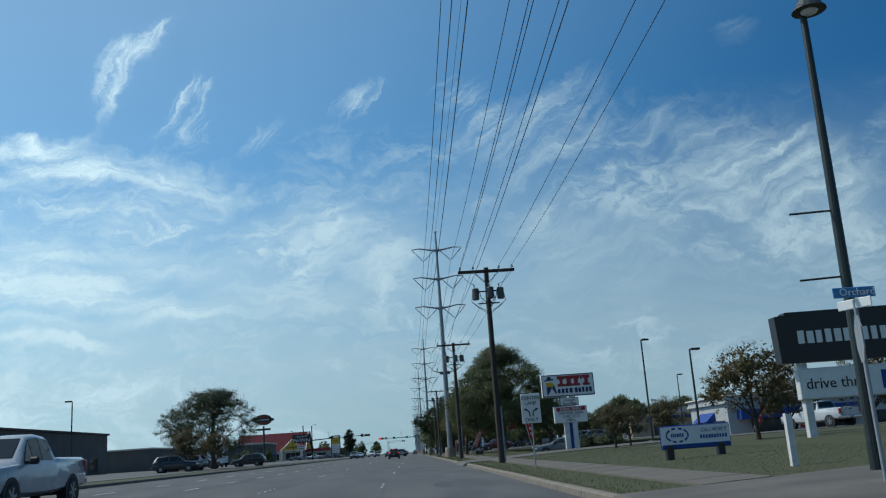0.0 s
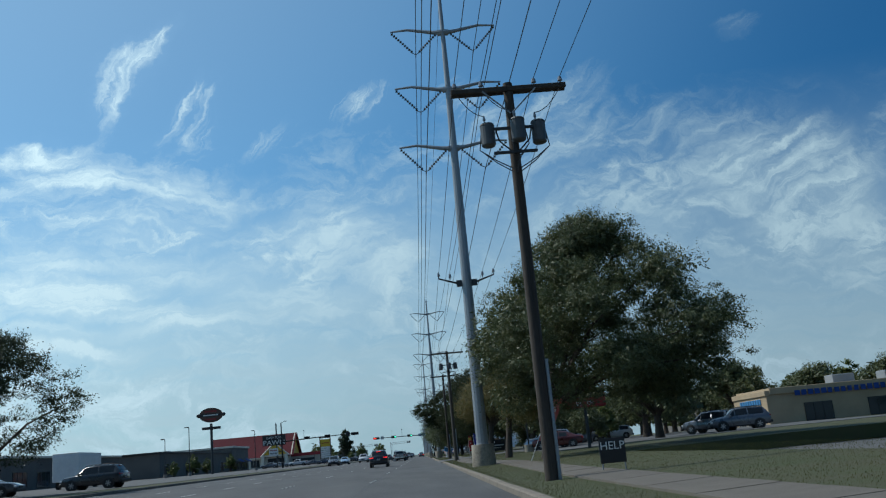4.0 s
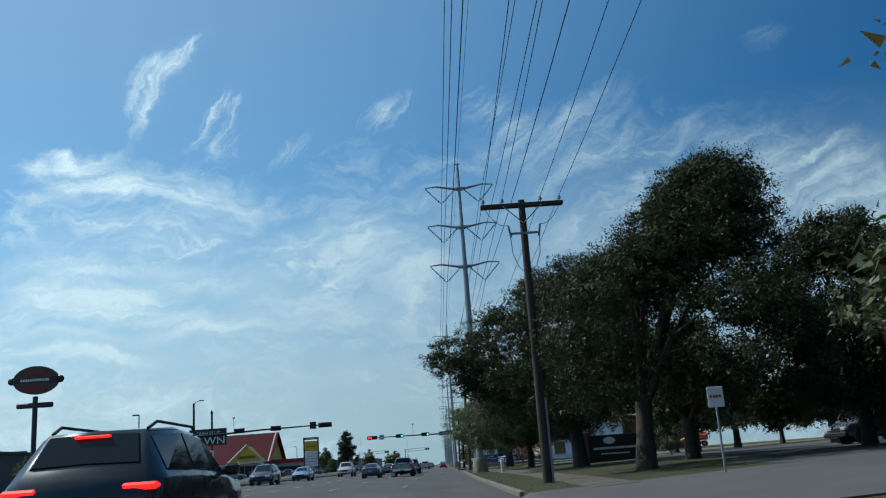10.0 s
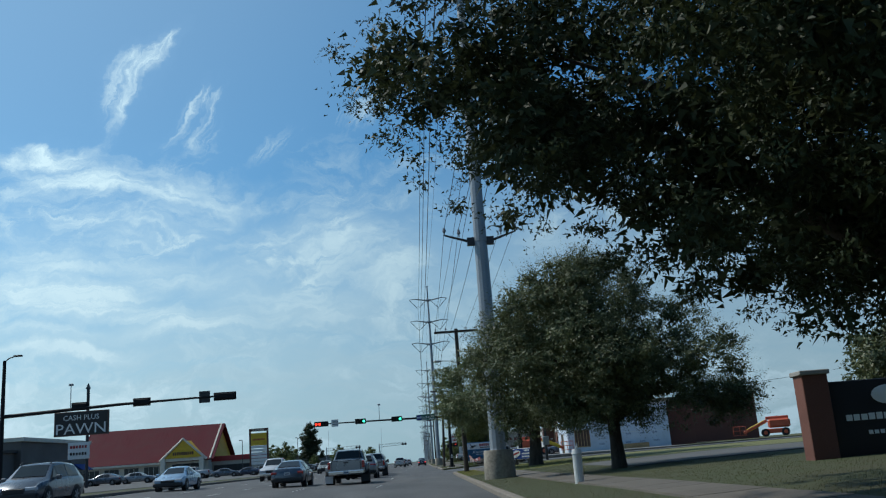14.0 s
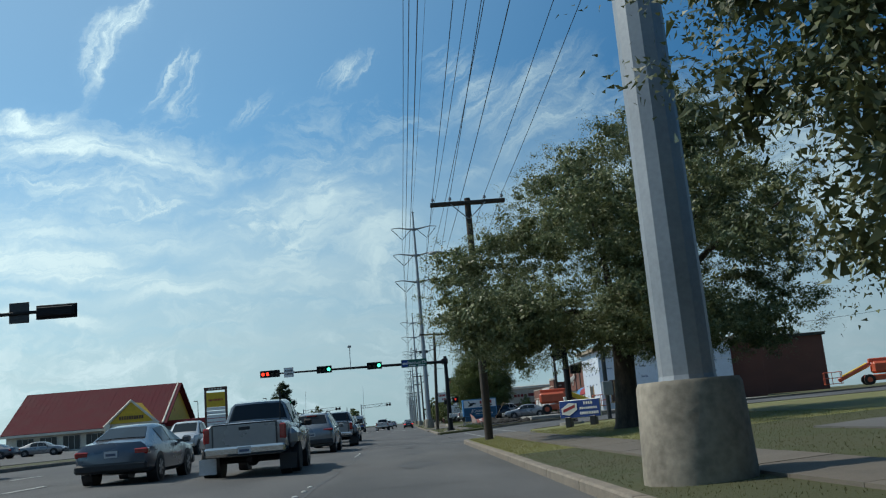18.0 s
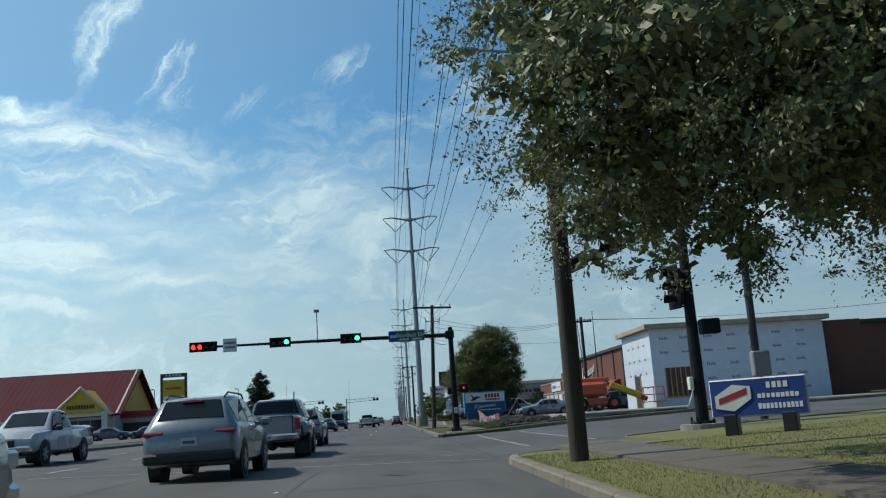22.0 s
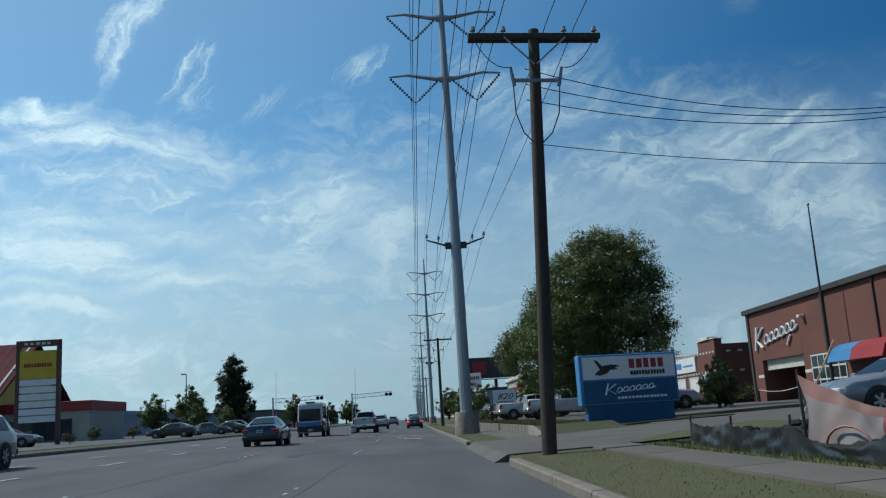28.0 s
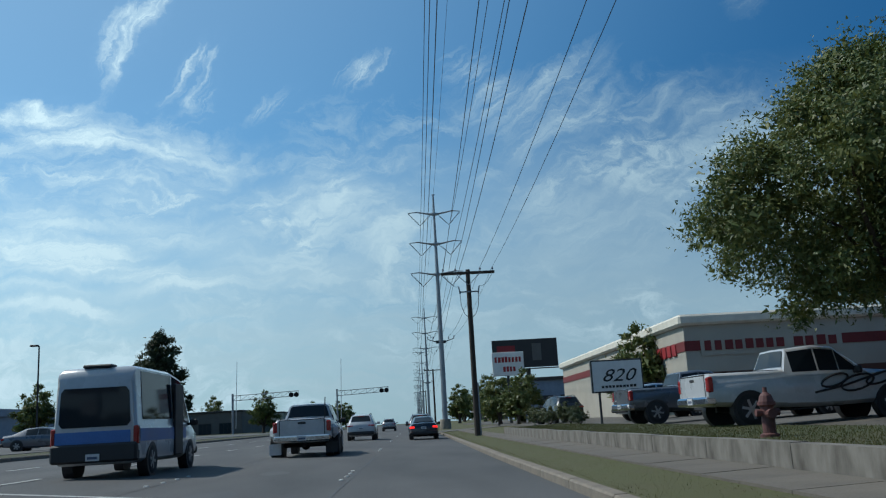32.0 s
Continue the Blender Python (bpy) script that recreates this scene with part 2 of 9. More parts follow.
# ---- tools ----
class Form:
    """A mesh in the making: boxes, tubes and prisms added to one list."""

    def __init__(self):
        self.v, self.f = [], []

    def add(self, verts, faces, m=None):
        n = len(self.v)
        self.v += [tuple(m @ Vector(p)) for p in verts] if m else [tuple(p) for p in verts]
        self.f += [tuple(n + i for i in face) for face in faces]
        return self

    def box(self, x0, y0, z0, x1, y1, z1, m=None):
        v = [(x, y, z) for z in (z0, z1) for y in (y0, y1) for x in (x0, x1)]
        return self.add(v, [(0, 2, 3, 1), (4, 5, 7, 6), (0, 1, 5, 4), (2, 6, 7, 3), (0, 4, 6, 2), (1, 3, 7, 5)], m)

    def soft(self, x0, y0, z0, x1, y1, z1, b=0.02, m=None):
        """A box with chamfered edges."""
        c, h = [(x0 + x1) / 2, (y0 + y1) / 2, (z0 + z1) / 2], [(x1 - x0) / 2, (y1 - y0) / 2, (z1 - z0) / 2]
        b = min(b, 0.45 * min(h) * 2)
        v, idx = [], {}
        for s in [(i, j, k) for i in (-1, 1) for j in (-1, 1) for k in (-1, 1)]:
            for a in range(3):
                idx[s, a] = len(v)
                v.append([c[n] + s[n] * (h[n] - (0 if n == a else b)) for n in range(3)])
        f = []
        for a in range(3):
            p, q = (a + 1) % 3, (a + 2) % 3
            for s in (-1, 1):
                def corner(i, j):
                    t = [0, 0, 0]
                    t[a], t[p], t[q] = s, i, j
                    return tuple(t)
                ring = [corner(-1, -1), corner(1, -1), corner(1, 1), corner(-1, 1)]
                f.append([idx[k, a] for k in (ring if s > 0 else ring[::-1])])
            for i in (-1, 1):
                for j in (-1, 1):
                    ends = []
                    for s in (-1, 1):
                        t = [0, 0, 0]
                        t[a], t[p], t[q] = s, i, j
                        ends.append(tuple(t))
                    quad = [idx[ends[0], p], idx[ends[1], p], idx[ends[1], q], idx[ends[0], q]]
                    f.append(quad if i * j < 0 else quad[::-1])
        for s in [(i, j, k) for i in (-1, 1) for j in (-1, 1) for k in (-1, 1)]:
            tri = [idx[s, 0], idx[s, 1], idx[s, 2]]
            f.append(tri if s[0] * s[1] * s[2] > 0 else tri[::-1])
        return self.add(v, f, m)

    def tube(self, points, radii, n=8, caps=True, m=None):
        """A round bar through the points, with a radius at each."""
        pts = [Vector(p) for p in points]
        if isinstance(radii, (int, float)):
            radii = [radii] * len(pts)
        v, f, up = [], [], None
        for i, p in enumerate(pts):
            way = (pts[min(i + 1, len(pts) - 1)] - pts[max(i - 1, 0)]).normalized()
            if up is None:
                up = way.orthogonal().normalized()
            up = (up - way * up.dot(way))
            up = up.normalized() if up.length > 1e-5 else way.orthogonal().normalized()
            side = way.cross(up)
            for k in range(n):
                a = 2 * math.pi * k / n
                v.append(p + (up * math.cos(a) + side * math.sin(a)) * radii[i])
            if i:
                o = (i - 1) * n
                f += [(o + k, o + (k + 1) % n, o + n + (k + 1) % n, o + n + k) for k in range(n)]
        if caps:
            f += [tuple(range(n))[::-1], tuple(range(len(v) - n, len(v)))]
        return self.add(v, f, m)

    def prism(self, outline, y0, y1, m=None):
        """An outline in x and z, drawn along y."""
        n = len(outline)
        v = [(x, y0, z) for x, z in outline] + [(x, y1, z) for x, z in outline]
        f = [tuple(range(n)), tuple(range(2 * n - 1, n - 1, -1))]
        f += [(k, n + k, n + (k + 1) % n, (k + 1) % n) for k in range(n)]
        return self.add(v, f, m)

    def ball(self, c, r, n=10, rings=6, m=None):
        rx, ry, rz = (r, r, r) if isinstance(r, (int, float)) else r
        v = [(c[0], c[1], c[2] - rz)]
        for i in range(1, rings):
            a = math.pi * i / rings - math.pi / 2
            v += [(c[0] + rx * math.cos(a) * math.cos(2 * math.pi * k / n), c[1] + ry * math.cos(a) * math.sin(2 * math.pi * k / n), c[2] + rz * math.sin(a)) for k in range(n)]
        v.append((c[0], c[1], c[2] + rz))
        f = [(0, 1 + (k + 1) % n, 1 + k) for k in range(n)]
        for i in range(rings - 2):
            o = 1 + i * n
            f += [(o + k, o + (k + 1) % n, o + n + (k + 1) % n, o + n + k) for k in range(n)]
        o = 1 + (rings - 2) * n
        f += [(o + k, o + (k + 1) % n, len(v) - 1) for k in range(n)]
        return self.add(v, f, m)

    def sheet(self, rows):
        """A surface through rows of points."""
        n = len(rows[0])
        v = [p for row in rows for p in row]
        f = [(i * n + k, i * n + k + 1, (i + 1) * n + k + 1, (i + 1) * n + k) for i in range(len(rows) - 1) for k in range(n - 1)]
        return self.add(v, f)

    def mesh(self, name, material, smooth=None):
        me = bpy.data.meshes.new(name)
        me.from_pydata(self.v, [], self.f)
        me.materials.append(material)
        if smooth is not None:
            me.polygons.foreach_set("use_smooth", [True] * len(me.polygons))
            if smooth < 180:
                me.set_sharp_from_angle(angle=radians(smooth))
        me.update()
        return me


def part(name, form, material, parent, label="", smooth=None):
    """One mesh under a thing or under a part; form may be a finished mesh."""
    me = form if isinstance(form, bpy.types.Mesh) else form.mesh(name, material, smooth)
    ob = new(name, me)
    ob.parent = parent
    return tagged(ob, label)


def thing(name, label, category, at=(0, 0, 0), turn=0, group="", kind=""):
    """A thing: an Empty at its base, for parts to go under."""
    ob = new(name)
    ob.matrix_basis = pose(*at, 0, 0, turn)
    return tagged(ob, label, category, group, kind)


def single(name, form, material, label, category, group="", kind="", at=(0, 0, 0), turn=0, smooth=None):
    """A thing of one mesh."""
    ob = new(name, form.mesh(name, material, smooth))
    ob.matrix_basis = pose(*at, 0, 0, turn)
    return tagged(ob, label, category, group, kind)


# ---- materials ----
def material(name, colour, rough=0.7, metal=0.0, vary=0.15, grain=30.0, stain=1.5, bump=0.15, dirt=None, coat=0.0, stretch=(1, 1, 1), spec=0.5, each=0.0):
    """A surface: its colour with variation at two scales, and fine relief. each: how far single pieces differ."""
    mt = bpy.data.materials.new(name)
    mt.use_nodes = True
    nt = mt.node_tree
    b = nt.nodes["Principled BSDF"]
    b.inputs["Metallic"].default_value, b.inputs["Coat Weight"].default_value = metal, coat
    b.inputs["Specular IOR Level"].default_value = spec
    tc, mp = nt.nodes.new("ShaderNodeTexCoord"), nt.nodes.new("ShaderNodeMapping")
    mp.inputs["Scale"].default_value = stretch
    nt.links.new(tc.outputs["Object"], mp.inputs[0])
    fine, broad = nt.nodes.new("ShaderNodeTexNoise"), nt.nodes.new("ShaderNodeTexNoise")
    for n, s, d in ((fine, grain, 4), (broad, stain, 6)):
        n.inputs["Scale"].default_value, n.inputs["Detail"].default_value = s, d
        nt.links.new(mp.outputs[0], n.inputs["Vector"])
    total = nt.nodes.new("ShaderNodeMath")
    total.operation = "MULTIPLY_ADD"
    nt.links.new(broad.outputs["Fac"], total.inputs[0])
    total.inputs[1].default_value = 1.4
    nt.links.new(fine.outputs["Fac"], total.inputs[2])
    ramp = nt.nodes.new("ShaderNodeMapRange")
    nt.links.new(total.outputs[0], ramp.inputs["Value"])
    ramp.inputs["From Min"].default_value, ramp.inputs["From Max"].default_value = 0.75, 1.65
    mix = nt.nodes.new("ShaderNodeMix")
    mix.data_type = "RGBA"
    c = Vector(colour)
    d = Vector(dirt) if dirt else c * (1 - 2 * vary)
    mix.inputs["A"].default_value = (*d, 1)
    mix.inputs["B"].default_value = (*[min(1, x) for x in c * (1 + vary)], 1)
    nt.links.new(ramp.outputs[0], mix.inputs["Factor"])
    out = mix.outputs["Result"]
    if each:
        info, hsv, span = nt.nodes.new("ShaderNodeObjectInfo"), nt.nodes.new("ShaderNodeHueSaturation"), nt.nodes.new("ShaderNodeMapRange")
        nt.links.new(info.outputs["Random"], span.inputs["Value"])
        span.inputs["To Min"].default_value, span.inputs["To Max"].default_value = 1 - each, 1 + each
        nt.links.new(span.outputs[0], hsv.inputs["Value"])
        nt.links.new(out, hsv.inputs["Color"])
        out = hsv.outputs[0]
    nt.links.new(out, b.inputs["Base Color"])
    rr = nt.nodes.new("ShaderNodeMapRange")
    nt.links.new(broad.outputs["Fac"], rr.inputs["Value"])
    rr.inputs["To Min"].default_value, rr.inputs["To Max"].default_value = max(0.03, rough - 0.12), min(1, rough + 0.12)
    nt.links.new(rr.outputs[0], b.inputs["Roughness"])
    if bump:
        bp = nt.nodes.new("ShaderNodeBump")
        bp.inputs["Strength"].default_value, bp.inputs["Distance"].default_value = bump, 0.02
        nt.links.new(fine.outputs["Fac"], bp.inputs["Height"])
        nt.links.new(bp.outputs[0], b.inputs["Normal"])
    return mt


def glass(name, tint=(0.8, 0.9, 0.9), dark=0.0):
    """A pane: gloss over a dark or clear body."""
    mt = bpy.data.materials.new(name)
    mt.use_nodes = True
    b = mt.node_tree.nodes["Principled BSDF"]
    b.inputs["Base Color"].default_value = (*tint, 1)
    b.inputs["Roughness"].default_value = 0.04
    b.inputs["Transmission Weight"].default_value = 1.0 - dark
    b.inputs["IOR"].default_value = 1.45
    b.inputs["Specular IOR Level"].default_value = 0.5 - 0.2 * dark
    return mt


def glow(name, colour, strength):
    mt = bpy.data.materials.new(name)
    mt.use_nodes = True
    b = mt.node_tree.nodes["Principled BSDF"]
    b.inputs["Base Color"].default_value = (*colour, 1)
    b.inputs["Emission Color"].default_value = (*colour, 1)
    b.inputs["Emission Strength"].default_value = strength
    return mt


def leafage(name, colour, other, shine=0.45):
    """Leaves: two tones from leaf to leaf, light through them, a waxy gloss."""
    mt = bpy.data.materials.new(name)
    mt.use_nodes = True
    nt = mt.node_tree
    b = nt.nodes["Principled BSDF"]
    geo, mix = nt.nodes.new("ShaderNodeNewGeometry"), nt.nodes.new("ShaderNodeMix")
    mix.data_type = "RGBA"
    mix.inputs["A"].default_value, mix.inputs["B"].default_value = (*colour, 1), (*other, 1)
    tc, broad = nt.nodes.new("ShaderNodeTexCoord"), nt.nodes.new("ShaderNodeTexNoise")
    broad.inputs["Scale"].default_value = 0.55
    nt.links.new(tc.outputs["Object"], broad.inputs["Vector"])
    mul = nt.nodes.new("ShaderNodeMath")
    mul.operation = "MULTIPLY"
    nt.links.new(geo.outputs["Random Per Island"], mul.inputs[0])
    nt.links.new(broad.outputs["Fac"], mul.inputs[1])
    gain = nt.nodes.new("ShaderNodeMath")
    gain.operation, gain.use_clamp = "MULTIPLY", True
    nt.links.new(mul.outputs[0], gain.inputs[0])
    gain.inputs[1].default_value = 1.9
    nt.links.new(gain.outputs[0], mix.inputs["Factor"])
    nt.links.new(mix.outputs["Result"], b.inputs["Base Color"])
    b.inputs["Roughness"].default_value, b.inputs["Specular IOR Level"].default_value = 0.5, shine * 0.7
    thin, both = nt.nodes.new("ShaderNodeBsdfTranslucent"), nt.nodes.new("ShaderNodeMixShader")
    nt.links.new(mix.outputs["Result"], thin.inputs["Color"])
    both.inputs[0].default_value = 0.22
    nt.links.new(b.outputs[0], both.inputs[1])
    nt.links.new(thin.outputs[0], both.inputs[2])
    nt.links.new(both.outputs[0], nt.nodes["Material Output"].inputs["Surface"])
    return mt


ASPHALT = material("asphalt", (0.088, 0.087, 0.085), 0.85, vary=0.3, grain=70, stain=0.5, bump=0.5, stretch=(1, 0.25, 1))
CONCRETE = material("concrete", (0.3, 0.28, 0.25), 0.85, vary=0.2, grain=40, stain=1.2, bump=0.25)
OLD_CONCRETE = material("weathered_concrete", (0.3, 0.265, 0.212), 0.9, vary=0.24, grain=9, stain=1.3, bump=0.35, dirt=(0.13, 0.115, 0.09))
KERB_STONE = material("kerb_concrete", (0.21, 0.178, 0.14), 0.9, vary=0.25, grain=30, stain=1.6, bump=0.3)
WALL_CONCRETE = material("streaked_concrete", (0.2, 0.185, 0.16), 0.92, vary=0.25, grain=6, stain=1.6, bump=0.4, stretch=(1, 1, 0.45), dirt=(0.07, 0.06, 0.048))
WALK = material("pavement_concrete", (0.112, 0.102, 0.087), 0.88, vary=0.25, grain=50, stain=0.8, bump=0.2)
SLAB = material("pavement_slab", (0.135, 0.117, 0.094), 0.88, vary=0.25, grain=50, stain=0.8, bump=0.2, each=0.08)
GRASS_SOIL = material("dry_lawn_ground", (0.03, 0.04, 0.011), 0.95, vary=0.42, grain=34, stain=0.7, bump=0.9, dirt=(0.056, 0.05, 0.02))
# junction grass: yellower, with its sunlit brightness put into the colour
SUN_TONED_SOIL = material("sun_toned_lawn_ground", (0.118, 0.128, 0.038), 0.95, vary=0.3, grain=34, stain=0.7, bump=0.9, dirt=(0.135, 0.118, 0.048))
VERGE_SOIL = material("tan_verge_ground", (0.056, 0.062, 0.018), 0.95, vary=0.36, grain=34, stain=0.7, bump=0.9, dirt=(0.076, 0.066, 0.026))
FAR_LAND = material("distant_ground", (0.09, 0.1, 0.05), 0.95, vary=0.3, grain=2, stain=0.03, bump=0)
DIRT = material("bare_dirt", (0.02, 0.017, 0.013), 0.95, vary=0.45, grain=10, stain=0.8, bump=1.0)
PAINT_WHITE = material("road_paint", (0.5, 0.5, 0.47), 0.75, vary=0.35, grain=14, stain=3, bump=0.1, dirt=(0.22, 0.22, 0.21))
PAINT_WORN = material("worn_road_paint", (0.26, 0.26, 0.25), 0.8, vary=0.4, grain=18, stain=2.2, bump=0.1, dirt=(0.095, 0.095, 0.093))
WOOD_POLE = material("weathered_pole_wood", (0.06, 0.046, 0.036), 0.9, vary=0.3, grain=40, stain=3, bump=0.5, stretch=(1, 1, 0.08))
GREY_POLE = material("weathered_grey_pole_wood", (0.1, 0.085, 0.07), 0.9, vary=0.3, grain=40, stain=3, bump=0.5, stretch=(1, 1, 0.08))
GALV = material("galvanised_steel", (0.3, 0.32, 0.34), 0.55, metal=0.35, vary=0.12, grain=14, stain=0.6, bump=0.05)
DARK_STEEL = material("dark_steel", (0.05, 0.052, 0.055), 0.5, metal=0.4, vary=0.2, grain=20, bump=0.05)
BLACK = material("black_paint", (0.014, 0.014, 0.016), 0.6, vary=0.2, bump=0.05, spec=0.2)
CABLE = material("cable_aluminium", (0.06, 0.06, 0.065), 0.6, metal=0.2, vary=0.1, bump=0)
CERAMIC = material("grey_porcelain", (0.22, 0.23, 0.25), 0.3, vary=0.1, bump=0)
TANK_GREY = material("transformer_grey", (0.08, 0.083, 0.085), 0.5, vary=0.15, grain=10, stain=3, bump=0.05)
STRING_GREY = material("dark_insulator_polymer", (0.06, 0.065, 0.07), 0.5, vary=0.1, bump=0)
BARK = material("bark", (0.075, 0.057, 0.043), 0.95, vary=0.35, grain=22, stain=4, bump=1.0, stretch=(1, 1, 0.3))
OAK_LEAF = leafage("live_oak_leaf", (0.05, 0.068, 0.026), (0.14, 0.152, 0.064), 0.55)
# oak leaves again, with deep shade put into a darker colour
SHADED_OAK_LEAF = leafage("shaded_oak_leaf", (0.026, 0.036, 0.016), (0.062, 0.072, 0.03), 0.2)
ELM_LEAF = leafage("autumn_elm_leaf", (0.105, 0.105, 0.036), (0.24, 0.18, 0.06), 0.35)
# a slightly yellower oak, its colour lifted further to imitate haze
HAZED_OAK_LEAF = leafage("hazed_olive_oak_leaf", (0.075, 0.1, 0.043), (0.24, 0.26, 0.12), 0.5)
GREEN_LEAF = leafage("green_leaf", (0.06, 0.095, 0.028), (0.17, 0.18, 0.05), 0.5)
RUST_LEAF = leafage("rusty_leaf", (0.07, 0.072, 0.035), (0.14, 0.105, 0.05), 0.25)
PINE_LEAF = leafage("dark_conifer_leaf", (0.028, 0.042, 0.02), (0.06, 0.075, 0.034), 0.4)
# ---- ground ----
TILT = 0.025          # the carriageway falls to the right
KERB_R, KERB_L = 2.5, -17.2
CROSS_0, CROSS_1 = 188.0, 209.0  # the side street


def kerb_x(y):
    """The road's right-hand edge, which closes in a little along the way."""
    return float(np.interp(y, [-140, 80, 130, 155, 182, 215, 240, 265, 290, 900], [2.5, 2.45, 2.2, 2.3, 2.4, 2.2, 2.1, 1.95, 1.8, 1.8]))


def walk_x(y):
    """The near edge of the footpath through the grass."""
    return float(np.interp(y, [-70, 20, 36, 43, 54, 70, 108, 135, 152, 184], [4.0, 4.2, 4.55, 4.5, 3.55, 3.5, 4.4, 4.5, 4.05, 3.9]))


def road_z(x):
    return -TILT * x


def right_z(x):
    """Height of the verge and lots right of the kerb."""
    return float(np.interp(x, [KERB_R, 4.5, 9, 16, 40, 400], [0.09, 0.16, 0.36, 0.55, 0.8, 1.5]))


def left_z(x):
    return float(np.interp(-x, [-KERB_L, 22, 40, 80, 400], [0.58, 0.62, 0.9, 1.3, 2.5]))


def band(name, material, stations, y0, y1, step, label, category, kind="structure", lift=0.0, height=None, shifted=0):
    """A strip of ground along y through stations of x, of which the first ones may follow the kerb."""
    n = max(1, round((y1 - y0) / step))
    rise = height or road_z
    wide = [stations[0]] + list(stations) + [stations[-1]]
    drop = [0.6] + [0.0] * len(stations) + [0.6]
    rows = []
    for k in range(n + 1):
        y = y0 + (y1 - y0) * k / n
        rows.append([(x + (kerb_x(y) - KERB_R if shifted and i <= shifted else 0), y, rise(x) + lift - d) for i, (x, d) in enumerate(zip(wide, drop))])
    rows = [[(x, y, z - 0.6) for x, y, z in rows[0]]] + rows + [[(x, y, z - 0.6) for x, y, z in rows[-1]]]
    form = Form().sheet(rows[::-1])
    return single(name, form, material, label, category, kind=kind)


form = Form().sheet([[(x, y, -0.35 - 0.0006 * abs(x)) for x in (-3000, -60, 60, 3000)] for y in (-900, -200, 500, 4500)][::-1])
single("ground", form, FAR_LAND, "flat dry suburban ground reaching the horizon", "ground", kind="structure")
road = band("road", ASPHALT, [KERB_L, -12, -6, 0, KERB_R], -140, 900, 20, "wide grey asphalt road with worn lane marks", "road")
band("side_street", ASPHALT, [KERB_R, 6, 9, 16, 40, 90], CROSS_0 - 1.6, CROSS_1 + 1.6, 7, "grey asphalt side street at the junction", "road", height=lambda x: float(np.interp(x, [2.5, 6, 9, 16, 40, 90], [-0.06, 0.05, 0.2, 0.4, 0.7, 1.0])), lift=0.02)
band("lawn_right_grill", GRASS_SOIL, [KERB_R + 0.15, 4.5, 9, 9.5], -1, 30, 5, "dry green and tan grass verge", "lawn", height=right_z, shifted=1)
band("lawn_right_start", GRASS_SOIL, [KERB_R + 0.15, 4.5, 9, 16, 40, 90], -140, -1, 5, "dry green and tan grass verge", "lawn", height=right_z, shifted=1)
# the darker soil runs on to 164 to stand in for the oaks' shade
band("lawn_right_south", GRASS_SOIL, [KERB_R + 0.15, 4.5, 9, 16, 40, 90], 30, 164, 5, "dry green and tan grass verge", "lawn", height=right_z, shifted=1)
band("lawn_right_middle", SUN_TONED_SOIL, [KERB_R + 0.15, 4.5, 9, 16, 40, 90], 164, 182, 5, "sunlit yellow-green grass verge", "lawn", height=right_z, shifted=1)
band("lawn_right_corner", SUN_TONED_SOIL, [6.0, 9, 16, 40, 90], 182, CROSS_0 - 1.5, 5, "sunlit yellow-green grass at the junction", "lawn", height=right_z)
band("lawn_right_north", VERGE_SOIL, [KERB_R + 0.15, 4.5, 9, 16, 40, 90], CROSS_1 + 1.5, 900, 5, "dry green and tan grass verge", "lawn", height=right_z, shifted=1)
band("lawn_left", GRASS_SOIL, [-90, -40, -22, KERB_L - 0.15], -140, 900, 20, "dry grass verge and lots beyond the road", "lawn", height=left_z)


DRIVES = [(-66, -55), (-11.6, -2.2), (86, 99), (237.3, 248.4), (345, 356)]  # y ranges of the driveways


def on_drive(y, pad=0.0):
    return any(a - pad < y < b + pad for a, b in DRIVES) or CROSS_0 - 4 - pad < y < CROSS_1 + 3 + pad


def kerb(name, x0, x1, y0, y1, top, foot, gaps):
    t = thing(name, "worn pale concrete kerb beside the road", "kerb", kind="structure")
    me = Form().soft(x0, 0.004, foot, x1, 2.996, top, 0.03).mesh("kerb_stone", KERB_STONE)
    y = y0
    while y < y1:
        if not (gaps and (on_drive(y + 0.2) or on_drive(y + 2.8))):
            ob = part("kerb_stone", me, KERB_STONE, t)
            ob.location = (0, y, 0.004 * math.sin(y * 1.7))
            if gaps:
                ob.matrix_basis = Matrix.Translation((kerb_x(y), y, 0.004 * math.sin(y * 1.7))) @ Matrix.Rotation(-math.atan((kerb_x(y + 3) - kerb_x(y)) / 3), 4, "Z")
        y += 3.0
    return t


band("gutter", ASPHALT, [KERB_R - 0.32, KERB_R + 0.24], -140, 420, 5, "dark worn gutter along the kerb", "gutter", lift=0.004, shifted=2)
for y, s in ((CROSS_0 - 1.55, 1), (CROSS_1 + 1.35, -1)):
    form = Form().add([(x, y + e, right_z(x) + z) for x in (6.1, 9, 16, 24, 40) for e, z in ((0, -0.4), (0.2, -0.4), (0.2, 0.03), (0, 0.03))], [(4 * i + k, 4 * i + (k + 1) % 4, 4 * i + 4 + (k + 1) % 4, 4 * i + 4 + k) for i in range(4) for k in range(4)] + [(0, 1, 2, 3), (19, 18, 17, 16)])
    single("kerb_side_street_%d" % (1 if s > 0 else 2), form, KERB_STONE, "pale concrete kerb along the side street", "kerb", kind="structure")
kerb("kerb_right", 0.0, 0.22, -139, 400, 0.1, -0.3, True)
kerb("kerb_left", KERB_L - 0.22, KERB_L, -139, 400, 0.6, 0.2, False)


